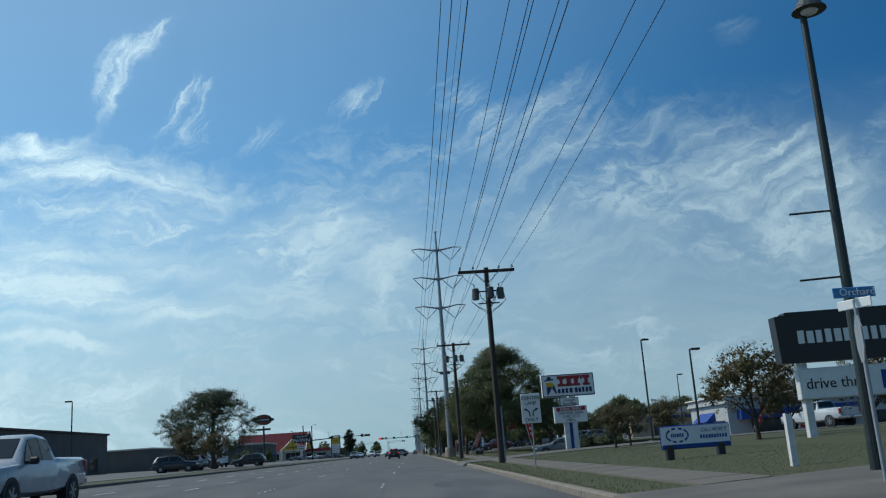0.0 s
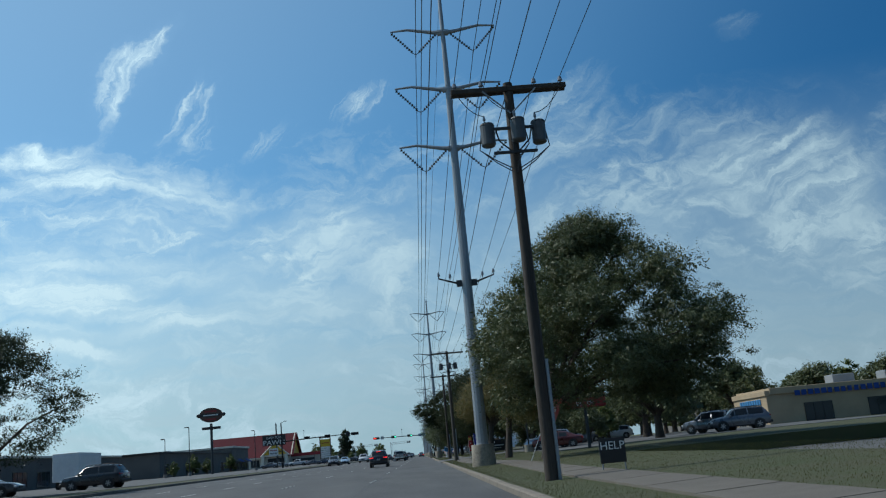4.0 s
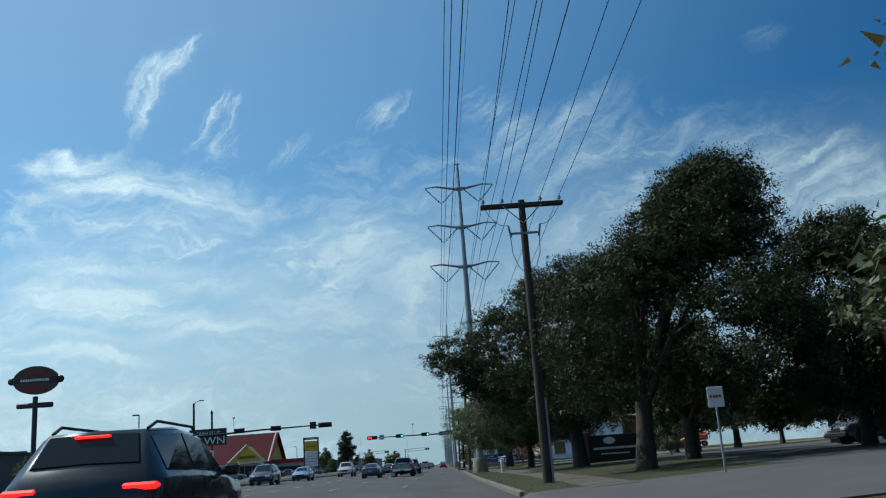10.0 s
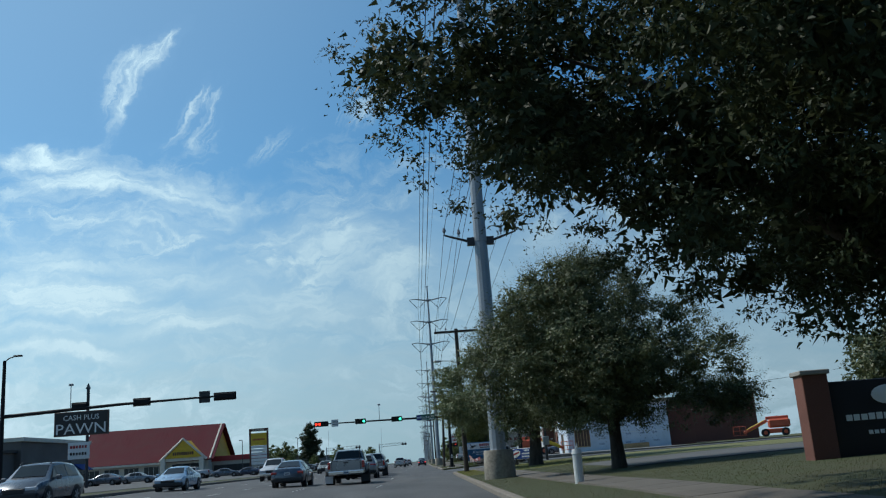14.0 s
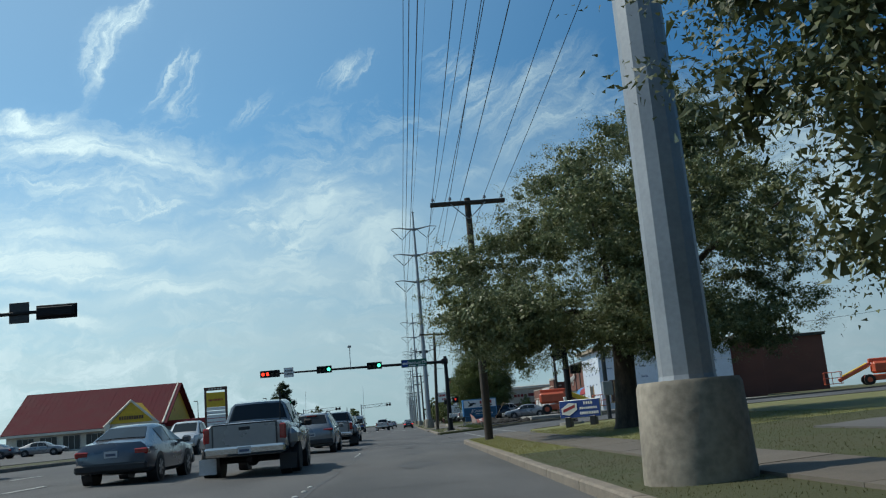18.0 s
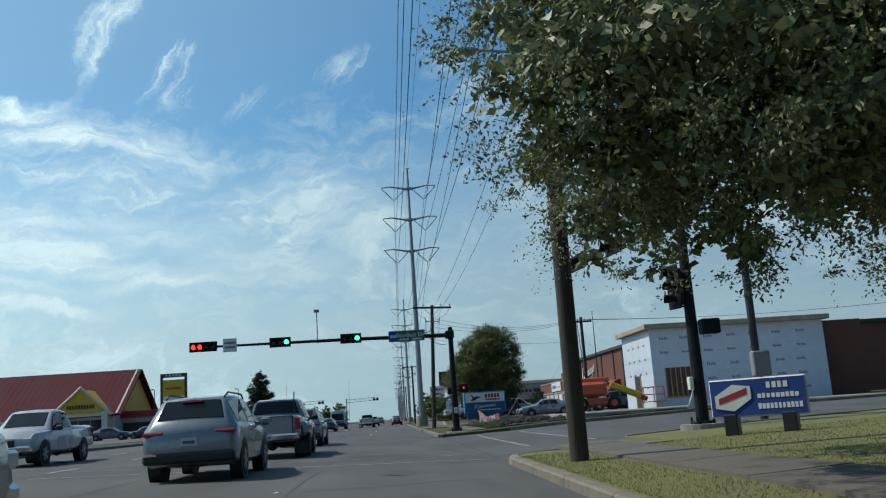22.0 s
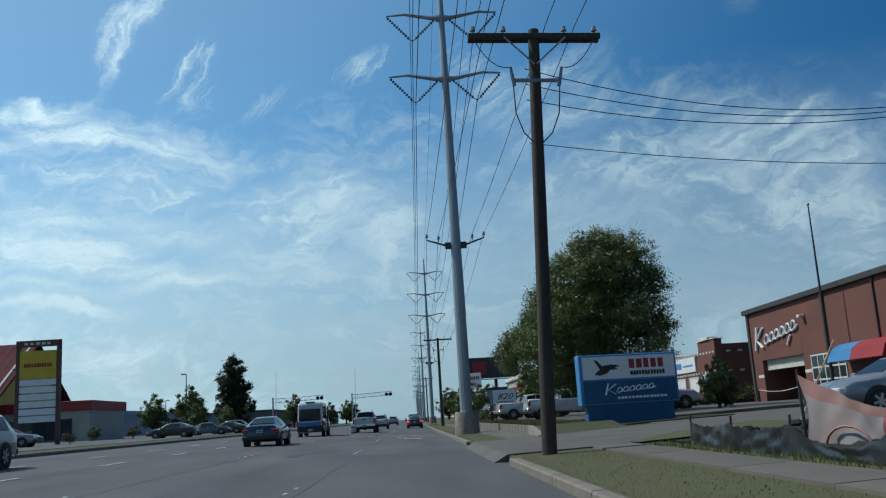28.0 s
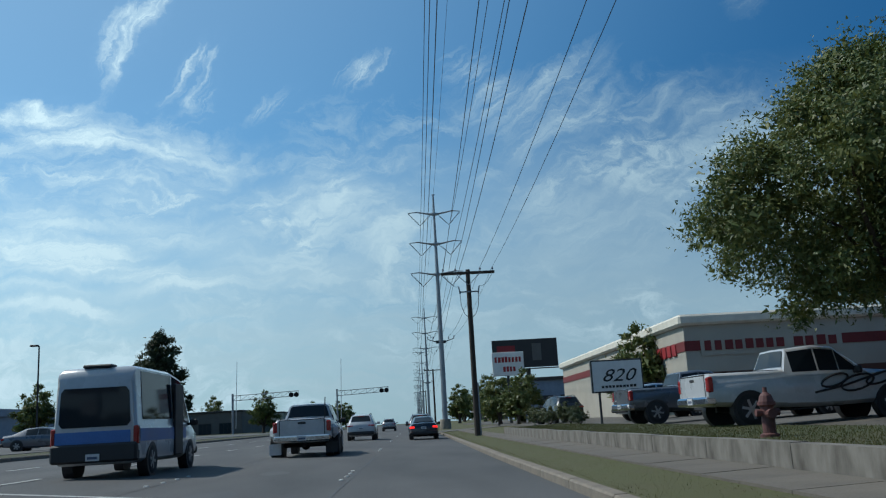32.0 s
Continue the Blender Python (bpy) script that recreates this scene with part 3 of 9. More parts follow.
def kerb_bend(name, points, label):
    """A kerb that turns round a corner, through points of its road face."""
    t = thing(name, label, "kerb", kind="structure")
    pts = [Vector(p) for p in points]
    rows = []
    for i, p in enumerate(pts):
        way = (pts[min(i + 1, len(pts) - 1)] - pts[max(i - 1, 0)]).normalized()
        side = Vector((way.y, -way.x)) * 0.2
        rows.append([(p.x, p.y, -0.3), (p.x, p.y, 0.07), (p.x + side.x * 0.15, p.y + side.y * 0.15, 0.1), (p.x + side.x, p.y + side.y, 0.11), (p.x + side.x, p.y + side.y, -0.3)])
    part("kerb_stone", Form().sheet(rows), KERB_STONE, t, smooth=50)
    return t


NOSE = [(kerb_x(182), 182.0), (2.42, 182.7), (2.52, 183.3), (2.76, 183.85), (3.1, 184.2), (3.5, 184.35), (3.95, 184.3)]
kerb_bend("kerb_corner_1", NOSE, "curved pale concrete kerb at the junction")
inner = [(x + 0.14, y - 0.08, 0.1) for x, y in NOSE] + [(3.95, 182.0, 0.14)]
form = Form().add(inner + [(x, y, z - 0.4) for x, y, z in inner], [tuple(range(8))[::-1]] + [(k, (k + 1) % 8, 8 + (k + 1) % 8, 8 + k) for k in range(8)])
single("lawn_nose", form, SUN_TONED_SOIL, "rounded end of the grass verge", "lawn", kind="structure")
form = Form().sheet([[(x, y, z) for x, z in ((3.9, 0.17 - 0.02 * (y - 182)), (6.05, 0.24 - 0.02 * (y - 182)))] for y in (186.6, 186.0, 184.2, 182.0)])
single("pavement_ramp", form, SLAB, "pale concrete ramp from the footpath to the street", "footpath", kind="structure")
band("side_street_corner", ASPHALT, [KERB_R, 4.2, 6.2], 181.9, CROSS_0 - 1.5, 2, "grey asphalt where the kerb turns", "road", height=lambda x: float(np.interp(x, [2.5, 6.2], [-0.06, 0.06])), lift=0.015)
bend_2 = [(5.0, 210.5), (4.2, 210.6), (3.4, 210.9), (2.8, 211.5), (2.4, 212.4), (kerb_x(214), 214.2)]
kerb_bend("kerb_corner_2", bend_2, "curved pale concrete kerb beyond the side street")
lot = material("lot_asphalt", (0.1, 0.098, 0.094), 0.9, vary=0.15, grain=40, stain=0.4, bump=0.2)
for k, (y0, y1) in enumerate(DRIVES):
    band("driveway_%d" % (k + 1), lot if y0 == 86 else WALK, [KERB_R - 0.25, KERB_R + 0.12, 4.5, 9, 16, 32], y0, y1, 4, "pale concrete driveway crossing the verge", "driveway", lift=0.035, height=lambda x: right_z(x) if x > 2.6 else -0.1, shifted=2)
band("car_park_east", lot, [10.4, 16, 40], 56, 106, 10, "grey asphalt car park behind the trees", "car park", lift=0.03, height=right_z)
band("car_park_office", lot, [16, 40, 60], 112, 146, 10, "grey asphalt car park behind the oaks", "car park", lift=0.03, height=right_z)
band("car_park_oaks", lot, [7.9, 9, 16, 30], 147.5, 159.6, 4, "grey asphalt car park between the oaks", "car park", lift=0.035, height=right_z)
band("car_park_grill", lot, [9.45, 16, 40, 90], -1.05, 30.05, 10, "grey asphalt car park of the restaurant", "car park", lift=0.0, height=lambda x: -0.12 + 0.004 * x)
band("car_park_workshop", WALK, [9.2, 16, 40], 237.2, 262, 10, "pale concrete yard of the workshops", "car park", lift=0.025, height=right_z)
band("car_park_tyres", WALK, [7.9, 16, 40], 254, 420, 10, "pale concrete yard behind the retaining wall", "car park", lift=0.0, height=lambda x: right_z(x) + 0.16)
band("car_park_west", lot, [-90, -40, -21.5], -120, 420, 20, "grey asphalt car parks beyond the road", "car park", lift=0.03, height=left_z)


def slabs(name, x0, x1, y0, y1, label, winding=False):
    t = thing(name, label, "footpath", kind="structure")
    me = Form().add([(x, y, right_z(x) + z) for z in (-0.05, 0.045) for y in (0.006, 1.494) for x in (x0, x1)], [(4, 5, 7, 6), (0, 1, 5, 4), (2, 6, 7, 3), (0, 4, 6, 2), (1, 3, 7, 5)]).mesh("slab", SLAB)
    y = y0
    while y < y1:
        if not on_drive(y + 0.75, -0.5):
            ob = part("slab", me, SLAB, t)
            ob.location = (0, y, 0.003 * math.sin(y * 2.3))
            if winding:
                x = walk_x(y)
                ob.matrix_basis = Matrix.Translation((x, y, right_z(x) - right_z(x0) + 0.003 * math.sin(y * 2.3))) @ Matrix.Rotation(-math.atan((walk_x(y + 1.5) - x) / 1.5), 4, "Z") @ Matrix.Translation((-x0, 0, 0))
        y += 1.5


slabs("pavement_south", 4.4, 5.65, -70, 184, "pale concrete footpath through the grass", True)
slabs("pavement_middle", 4.2, 5.1, 213, 237, "pale concrete footpath beside the kerb")
slabs("pavement_north", 3.45, 4.5, 248, 345, "pale concrete footpath beside the kerb")

# painted and glued marks on the road
marks = thing("lane_marks", "worn white lane marks and raised studs", "road marking", kind="structure")
dash = Form().box(-0.06, 0, 0, 0.06, 2.4, 0.006).mesh("lane_dash", PAINT_WHITE)
stud = Form().tube([(0, 0, -0.005), (0, 0, 0.012), (0, 0, 0.02)], [0.055, 0.05, 0.025], 10).mesh("road_stud", PAINT_WHITE)
for lane in (-1.95, -5.75):
    for k in range(24):
        y = -60 + 18 * k
        if CROSS_0 - 8 < y < CROSS_1 + 4:
            continue
        for j in range(4):
            ob = part("road_stud", stud, PAINT_WHITE, marks)
            ob.location = (lane + 0.03 * math.sin(k + j), y + 1.1 * j, road_z(lane) + 0.004)
for lane in (-9.6, -12.9):
    for k in range(60):
        y = -60 + 8 * k
        ob = part("lane_dash", dash, PAINT_WHITE, marks)
        ob.location = (lane, y, road_z(lane) + 0.003)
        ob.rotation_euler = (0, math.atan(TILT), 0)


def paint_line(name, x0, y0, x1, y1, w, lift=0.006, worn=False):
    a, b = Vector((x0, y0, road_z(x0) + lift)), Vector((x1, y1, road_z(x1) + lift))
    side = Vector((b - a).cross(Vector((0, 0, 1)))).normalized() * w / 2
    form = Form().add([a - side, a + side, b + side, b - side], [(0, 1, 2, 3)])
    form.add([p - Vector((0, 0, 0.005)) for p in (a - side, a + side, b + side, b - side)], [(3, 2, 1, 0)])
    part(name, form, PAINT_WORN if worn else PAINT_WHITE, marks)


paint_line("stop_line", -9.0, 185.3, 2.3, 185.3, 0.2, worn=True)
for y in (188.2, 191.2, 206.5, 209.2):
    paint_line("crossing_line", -9.0, y, 2.2, y, 0.12, worn=True)
for x in (3.9, 6.0):
    z = float(np.interp(x, [2.5, 6, 9], [-0.06, 0.05, 0.2])) + 0.016
    part("crossing_line", Form().box(x, CROSS_0 + 2, z - 0.01, x + 0.13, CROSS_1 - 2, z + 0.016), PAINT_WORN, marks)
paint_line("crossing_line", -9, 281.8, 1.3, 274.6, 0.12)
paint_line("survey_mark", -1.0, 271.1, 0.4, 265.4, 0.1)
paint_line("survey_mark", -0.75, 266.2, 0.6, 269.7, 0.1)


# seams and patches of the asphalt
TAR = material("tar_seam", (0.07, 0.07, 0.07), 0.7, vary=0.2, bump=0.1)
seams = thing("asphalt_seams", "dark tar seams, cracks and oily patches of the asphalt", "road seam", kind="structure")
rng = random.Random(5)
for lane in (-1.8, -5.6, -9.4):
    for k in range(36):
        y = -64 + 10 * k
        pts = [(lane + 0.05 * math.sin(0.9 * (y + s)) + rng.uniform(-0.03, 0.03), y + s) for s in (0, 3.3, 6.6, 10)]
        rows = [[(x - 0.025, yy, road_z(x) + 0.004), (x + 0.025, yy, road_z(x) + 0.004)] for x, yy in pts]
        part("seam", Form().sheet(rows[::-1]), TAR, seams)


for k in range(70):
    y = -62 + 5.1 * k + rng.uniform(-1.5, 1.5)
    x0 = rng.choice((-9.2, -5.5, -1.7, -1.7))
    span = rng.uniform(1.2, 3.9)
    pts = [(x0 + span * q / 6, y + rng.uniform(-0.18, 0.18) + 0.2 * q) for q in range(7)]
    w = rng.uniform(0.012, 0.03)
    rows = [[(x, yy - w, road_z(x) + 0.0035), (x, yy + w, road_z(x) + 0.0035)] for x, yy in pts]
    part("crack", Form().sheet(rows), TAR, seams)
WEAR = material("oil_worn_asphalt", (0.07, 0.07, 0.069), 0.75, vary=0.3, grain=40, stain=0.9, bump=0.3, stretch=(1, 0.2, 1))
for k in range(46):
    y, lane = -60 + 7.7 * k + rng.uniform(-3, 3), rng.choice((-7.5, -3.8, 0.15))
    w, l = rng.uniform(0.25, 0.6), rng.uniform(1.5, 5.0)
    rows = [[(lane + w * e * math.sin(math.pi * (j + 0.6) / 7.2) * rng.uniform(0.8, 1.1), y + l * j / 6, road_z(lane + w * e) + 0.0025) for e in (-1, 0, 1)] for j in range(7)]
    part("patch", Form().sheet(rows[::-1]), WEAR, seams)


# grass: blades on the verge
def blades(name, y0, y1, count, x0=2.75, x1=12.0, seed=1, tall=0.03, level=None, leaf=None, label="short dry grass, green and straw-coloured"):
    rng = np.random.default_rng(seed)
    y = y0 + (y1 - y0) * rng.random(count)
    if level is None and x0 == 2.75:
        x0 = np.array([kerb_x(b) for b in y]) + 0.25
    x = x0 + (x1 - x0) * rng.random(count) ** 1.4
    keep = np.array([level is not None or not on_drive(b, -0.2) and not (-0.05 < a - walk_x(b) < 1.3 and b < 186) and not (4.15 < a < 5.15 and 211 < b < 238) and not (a > 3.4 and b > 247) and not (a > 7.9 and 147 < b < 159.6) for a, b in zip(x, y)])
    x, y = x[keep], y[keep]
    z = np.interp(x, [KERB_R, 4.5, 9, 16], [0.09, 0.16, 0.36, 0.55]) - 0.005
    if level is not None:
        z = level + 0.02 * (x - 4.8) - 0.005
    n = len(x)
    a = rng.random(n) * 6.283
    h = tall * (0.4 + rng.random(n))
    w = 0.004 + 0.006 * rng.random(n)
    dx, dy = np.cos(a) * w, np.sin(a) * w
    lx, ly = (rng.random((2, n)) - 0.5) * h
    v = np.stack([np.stack([x - dx, y - dy, z], 1), np.stack([x + dx, y + dy, z], 1), np.stack([x + lx, y + ly, z + h], 1)], 1).reshape(-1, 3)
    me = bpy.data.meshes.new(name)
    me.vertices.add(3 * n)
    me.vertices.foreach_set("co", v.astype(np.float32).ravel())
    me.loops.add(3 * n)
    me.loops.foreach_set("vertex_index", np.arange(3 * n, dtype=np.int32))
    me.polygons.add(n)
    me.polygons.foreach_set("loop_start", np.arange(0, 3 * n, 3, dtype=np.int32))
    me.update(calc_edges=True)
    me.materials.append(leaf or BLADE)
    return tagged(new(name, me), label, "grass", kind="stuff")


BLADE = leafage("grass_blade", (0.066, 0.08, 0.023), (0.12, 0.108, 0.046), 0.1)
# blades of the junction lawn, sunlight worked into their paler tone
SUN_TONED_BLADE = leafage("sun_toned_grass_blade", (0.18, 0.195, 0.058), (0.29, 0.25, 0.1), 0.1)
# under the oaks this darker blade tone also holds their shade
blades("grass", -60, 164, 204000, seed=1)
blades("grass", 164, 182.3, 54000, seed=5, leaf=SUN_TONED_BLADE, tall=0.032, label="short sunlit grass, yellow-green")
blades("weeds", 213.5, 223.5, 4200, x0=5.2, x1=6.1, seed=3, tall=0.26, leaf=GREEN_LEAF, label="tall green weeds along the silt fence")
blades("weeds", 223.5, 236, 1500, x0=5.25, x1=6.0, seed=13, tall=0.12, leaf=GREEN_LEAF, label="green weeds along the silt fence")
blades("grass", 252, 315, 60000, x0=4.85, x1=7.9, seed=4, tall=0.035, level=0.5)
blades("grass", 211, 350, 110000, x1=9.0, seed=2, leaf=leafage("tan_grass_blade", (0.08, 0.092, 0.027), (0.15, 0.13, 0.054), 0.1))
# ---- power lines ----
TOWERS = [(3.7, -75, 28.8), (3.75, 40.6, 28.8), (3.4, 153.0, 28.7), (2.9, 264.2, 30.4), (3.2, 370.0, 28.4)] + [(3.2, 370.0 + 110 * k, 28.5) for k in range(1, 8)]
ARM_DROP = (2.5, 6.3, 10.1)     # arms below the tip of the mast
ARM_X, HANG = 3.25, 1.45        # half span, and how far the strings hang


def insulator_string(form, a, b, r=0.1, gap=0.17):
    """A row of discs from a to b."""
    a, b = Vector(a), Vector(b)
    n = int((b - a).length / gap)
    form.tube([a, b], 0.02, 5)
    way = (b - a).normalized() * 0.035
    for k in range(n):
        c = a.lerp(b, (k + 0.5) / n)
        form.tube([c - way, c + way], [r, r * 0.55], 7)


def tower_kind(top, detailed):
    t = thing("transmission_tower", "tall tapered grey steel pylon on a round concrete footing", "pylon", group="transmission towers")
    base = Form().tube([(0, 0, -0.4), (0, 0, 0.1), (0, 0, 1.14), (0, 0, 1.2)], [0.68, 0.67, 0.63, 0.6], 32)
    part("footing", base, OLD_CONCRETE, t, "stained round concrete footing", 40)
    low = Form().tube([(0, 0, 1.17), (0, 0, 1.26), (0, 0, 6.6)], [0.36, 0.34, 0.31], 12)
    part("mast_section", low, GALV, t)
    mid = Form().tube([(0, 0, 6.4), (0, 0, 14.2)], [0.325, 0.26], 12)
    part("mast_section", mid, GALV, t)
    high = Form().tube([(0, 0, 14.0), (0, 0, top - 0.2), (0, 0, top)], [0.27, 0.11, 0.07], 12)
    high.box(-0.22, -0.05, top - 0.12, 0.22, 0.05, top - 0.04)
    part("mast_section", high, GALV, t)
    for z, r in ((6.45, 0.335), (14.1, 0.28), (10.35, 0.315)):
        part("collar", Form().tube([(0, 0, z), (0, 0, z + 0.14)], r, 12), GALV, t)
    for side in (-1, 1):
        for drop in ARM_DROP:
            z = top - drop
            arm = Form().tube([(side * 0.1, 0, z - 0.06), (side * 0.7, 0, z), (side * 2.2, 0, z + 0.28), (side * ARM_X, 0, z + 0.2)], [0.15, 0.12, 0.08, 0.05], 7)
            arm.tube([(side * 0.05, 0, z - 0.06), (side * 0.34, 0, z - 0.06)], 0.2, 8)
            piece = part("arm", arm, GALV, t)
            strings = Form()
            low_end = (side * 1.78, 0, z - HANG)
            insulator_string(strings, (side * 0.45, 0, z - 0.15), (side * 1.6, 0, z - HANG + 0.18))
            insulator_string(strings, (side * (ARM_X - 0.05), 0, z + 0.12), (side * 1.95, 0, z - HANG + 0.18))
            strings.tube([(side * 1.5, 0, z - HANG + 0.2), (side * 1.78, 0, z - HANG + 0.05), (side * 2.05, 0, z - HANG + 0.2)], 0.025, 5)
            strings.tube([(side * 1.78, -0.25, z - HANG), (side * 1.78, 0.25, z - HANG)], 0.035, 6)
            part("insulator_string", strings, STRING_GREY, piece)
    for side in (-1, 1):
        arm = Form().tube([(side * 0.25, 0, 10.3), (side * 1.62, 0, 10.75)], [0.07, 0.04], 7)
        arm.box(min(side * 0.28, side * 0.6), -0.12, 10.2, max(side * 0.28, side * 0.6), 0.12, 10.55)
        piece = part("distribution_arm", arm, DARK_STEEL, t)
        for x in (0.95, 1.6):
            pin = Form().tube([(side * x, 0, 10.45 + 0.18 * x), (side * x, 0, 10.58 + 0.18 * x), (side * x, 0, 10.62 + 0.18 * x), (side * x, 0, 10.8 + 0.18 * x)], [0.03, 0.03, 0.09, 0.05], 8)
            part("pin_insulator", pin, CERAMIC, piece)
    return t


first_tower = tower_kind(28.8, True)
first_tower.matrix_basis = pose(TOWERS[1][0], TOWERS[1][1], 0.1)
for x, y, top in TOWERS[:1] + TOWERS[2:3] + TOWERS[4:]:
    copy_thing(first_tower, pose(x, y, 0.1))
tower_kind(TOWERS[3][2], True).matrix_basis = pose(TOWERS[3][0], TOWERS[3][1], 0.1)


def sag(a, b, drop, n=14):
    a, b = Vector(a), Vector(b)
    return [a.lerp(b, k / n) - Vector((0, 0, drop * 4 * (k / n) * (1 - k / n))) for k in range(n + 1)]


def cable(name, points, r, label, group):
    return single(name, Form().tube(points, r, 5, caps=False), CABLE, label, "cable", group=group)


for side in (-1, 1):
    for drop in ARM_DROP:
        run = []
        for (x0, y0, t0), (x1, y1, t1) in zip(TOWERS, TOWERS[1:]):
            run += sag((x0 + side * 1.78, y0, min(t0, 30.4) + 0.1 - drop - HANG), (x1 + side * 1.78, y1, t1 + 0.1 - drop - HANG), 1.6)[:-1]
        cable("transmission_cable", run, 0.022, "thin sagging transmission conductor", "transmission cables")
run = []
for (x0, y0, t0), (x1, y1, t1) in zip(TOWERS, TOWERS[1:]):
    run += sag((x0, y0, t0 + 0.1), (x1, y1, t1 + 0.1), 1.2)[:-1]
cable("shield_cable", run, 0.013, "thin ground wire along the tower tops", "transmission cables")

# wood poles: x, y, height of the crossarm, fittings
POLES = [(3.93, -21.2, 10.88, "tanks"), (3.6, 13.7, 10.8, "tanks"), (3.65, 79.0, 10.7, "tanks"), (3.87, 106.4, 10.7, "switches"),
         (3.25, 179.0, 10.15, "plain"), (3.05, 236.2, 10.1, "corner"), (3.2, 316.4, 9.8, "switches")]
PIN_X = (-1.5, -0.75, 0.75, 1.5)


def wood_pole(x, y, h, fit, wood):
    t = thing("utility_pole", "weathered brown wooden utility pole with a crossarm" + (" and transformer tanks" if fit == "tanks" else ""), "utility pole", (x, y, 0), group="utility poles")
    shaft = Form().tube([(0, 0, -0.3), (0, 0, 3), (0, 0, 7), (0, 0, h + 0.2)], [0.175, 0.165, 0.15, 0.13], 14)
    part("shaft", shaft, wood, t, smooth=50)
    arm = Form().soft(-1.62, -0.16, h - 0.07, 1.62, -0.05, h + 0.07, 0.012)
    arm.soft(-1.62, 0.05, h - 0.07, 1.62, 0.16, h + 0.07, 0.012)
    piece = part("crossarm", arm, wood, t)
    brace = Form()
    for s in (-1, 1):
        brace.tube([(s * 0.75, -0.17, h - 0.05), (s * 0.02, -0.17, h - 0.75)], 0.022, 6)
    part("brace", brace, GALV, t)
    for px in PIN_X:
        pin = Form().tube([(px, 0, h + 0.06), (px, 0, h + 0.16), (px, 0, h + 0.18), (px, 0, h + 0.3)], [0.02, 0.02, 0.075, 0.045], 8)
        part("pin_insulator", pin, CERAMIC, piece)
    if fit == "tanks":
        rack = Form()
        for z in (h - 1.9, h - 1.2):
            rack.box(-0.6, -0.24, z - 0.035, 0.6, -0.16, z + 0.035)
        rack.box(-0.05, -0.2, h - 1.95, 0.05, 0.0, h - 1.15)
        for s in (-1, 1):
            rack.tube([(s * 0.5, -0.2, h - 1.2), (s * 0.42, -0.2, h - 1.55), (s * 0.08, -0.2, h - 1.9)], 0.022, 6)
        part("rack", rack, DARK_STEEL, t)
        for s in (-1, 0, 1):
            cx, cy = (0.71 * s, -0.1) if s else (0.1, -0.4)
            tank = Form().tube([(cx, cy, h - 1.66), (cx, cy, h - 1.62), (cx, cy, h - 1.08), (cx, cy, h - 1.04)], [0.17, 0.2, 0.2, 0.17], 16)
            tank.tube([(cx, cy, h - 1.06), (cx, cy, h - 1.01)], [0.21, 0.18], 16)
            body = part("transformer", tank, TANK_GREY, t, "grey transformer tank")
            bush = Form().tube([(cx - 0.06, cy, h - 1.02), (cx - 0.06, cy, h - 0.9), (cx - 0.06, cy, h - 0.88), (cx - 0.06, cy, h - 0.76)], [0.025, 0.025, 0.045, 0.025], 8)
            part("bushing", bush, CERAMIC, body)
            up = Vector((PIN_X[s + 1 if s < 1 else 3], 0, h + 0.05))
            part("lead", Form().tube(sag((cx - 0.06, cy, h - 0.76), up, 0.18, 8), 0.012, 5), CABLE, t)
            side = 1 if s >= 0 else -1
            for k in range(2):
                loop = [(cx + side * 0.18, cy, h - 1.25 - 0.1 * k), (cx + side * 0.26, cy, h - 1.75), (cx * 0.75, cy - 0.04, h - 2.1 - 0.06 * k), (0.1 * s, -0.14, h - 2.35 - 0.1 * k)]
                part("lead", Form().tube(loop, 0.016, 5), CABLE, t)
    if fit in ("switches", "corner"):
        for s in (-1, 1):
            sw = Form().tube([(s * 0.54, -0.2, h - 1.32), (s * 0.62, -0.22, h - 0.85)], [0.05, 0.035], 7)
            sw.box(min(0, s * 0.56), -0.22, h - 1.22, max(0, s * 0.56), -0.16, h - 1.14)
            part("cutout_switch", sw, CERAMIC, t)
            part("lead", Form().tube(sag((s * 0.62, -0.22, h - 0.85), (s * 1.5, 0, h), 0.25, 6), 0.012, 5), CABLE, t)
            part("lead", Form().tube([(s * 0.56, -0.2, h - 1.3), (s * 0.52, -0.2, h - 2.0), (s * 0.34, -0.2, h - 2.5), (s * 0.1, -0.18, h - 2.75)], 0.016, 5), CABLE, t)
    if fit in ("tanks", "switches"):
        pipe = Form().tube([(0.2, -0.08, 0), (0.19, -0.08, 3.2)], 0.045, 8)
        part("conduit", pipe, GALV, t)
    if fit == "plain":
        lamp = Form().tube([(0, 0, h - 2.4), (-0.5, -0.05, h - 2.15), (-1.3, -0.1, h - 2.1)], 0.03, 6)
        lamp.ball((-1.55, -0.1, h - 2.12), (0.34, 0.14, 0.09), 10, 6)
        part("street_light", lamp, GALV, t)
    return t


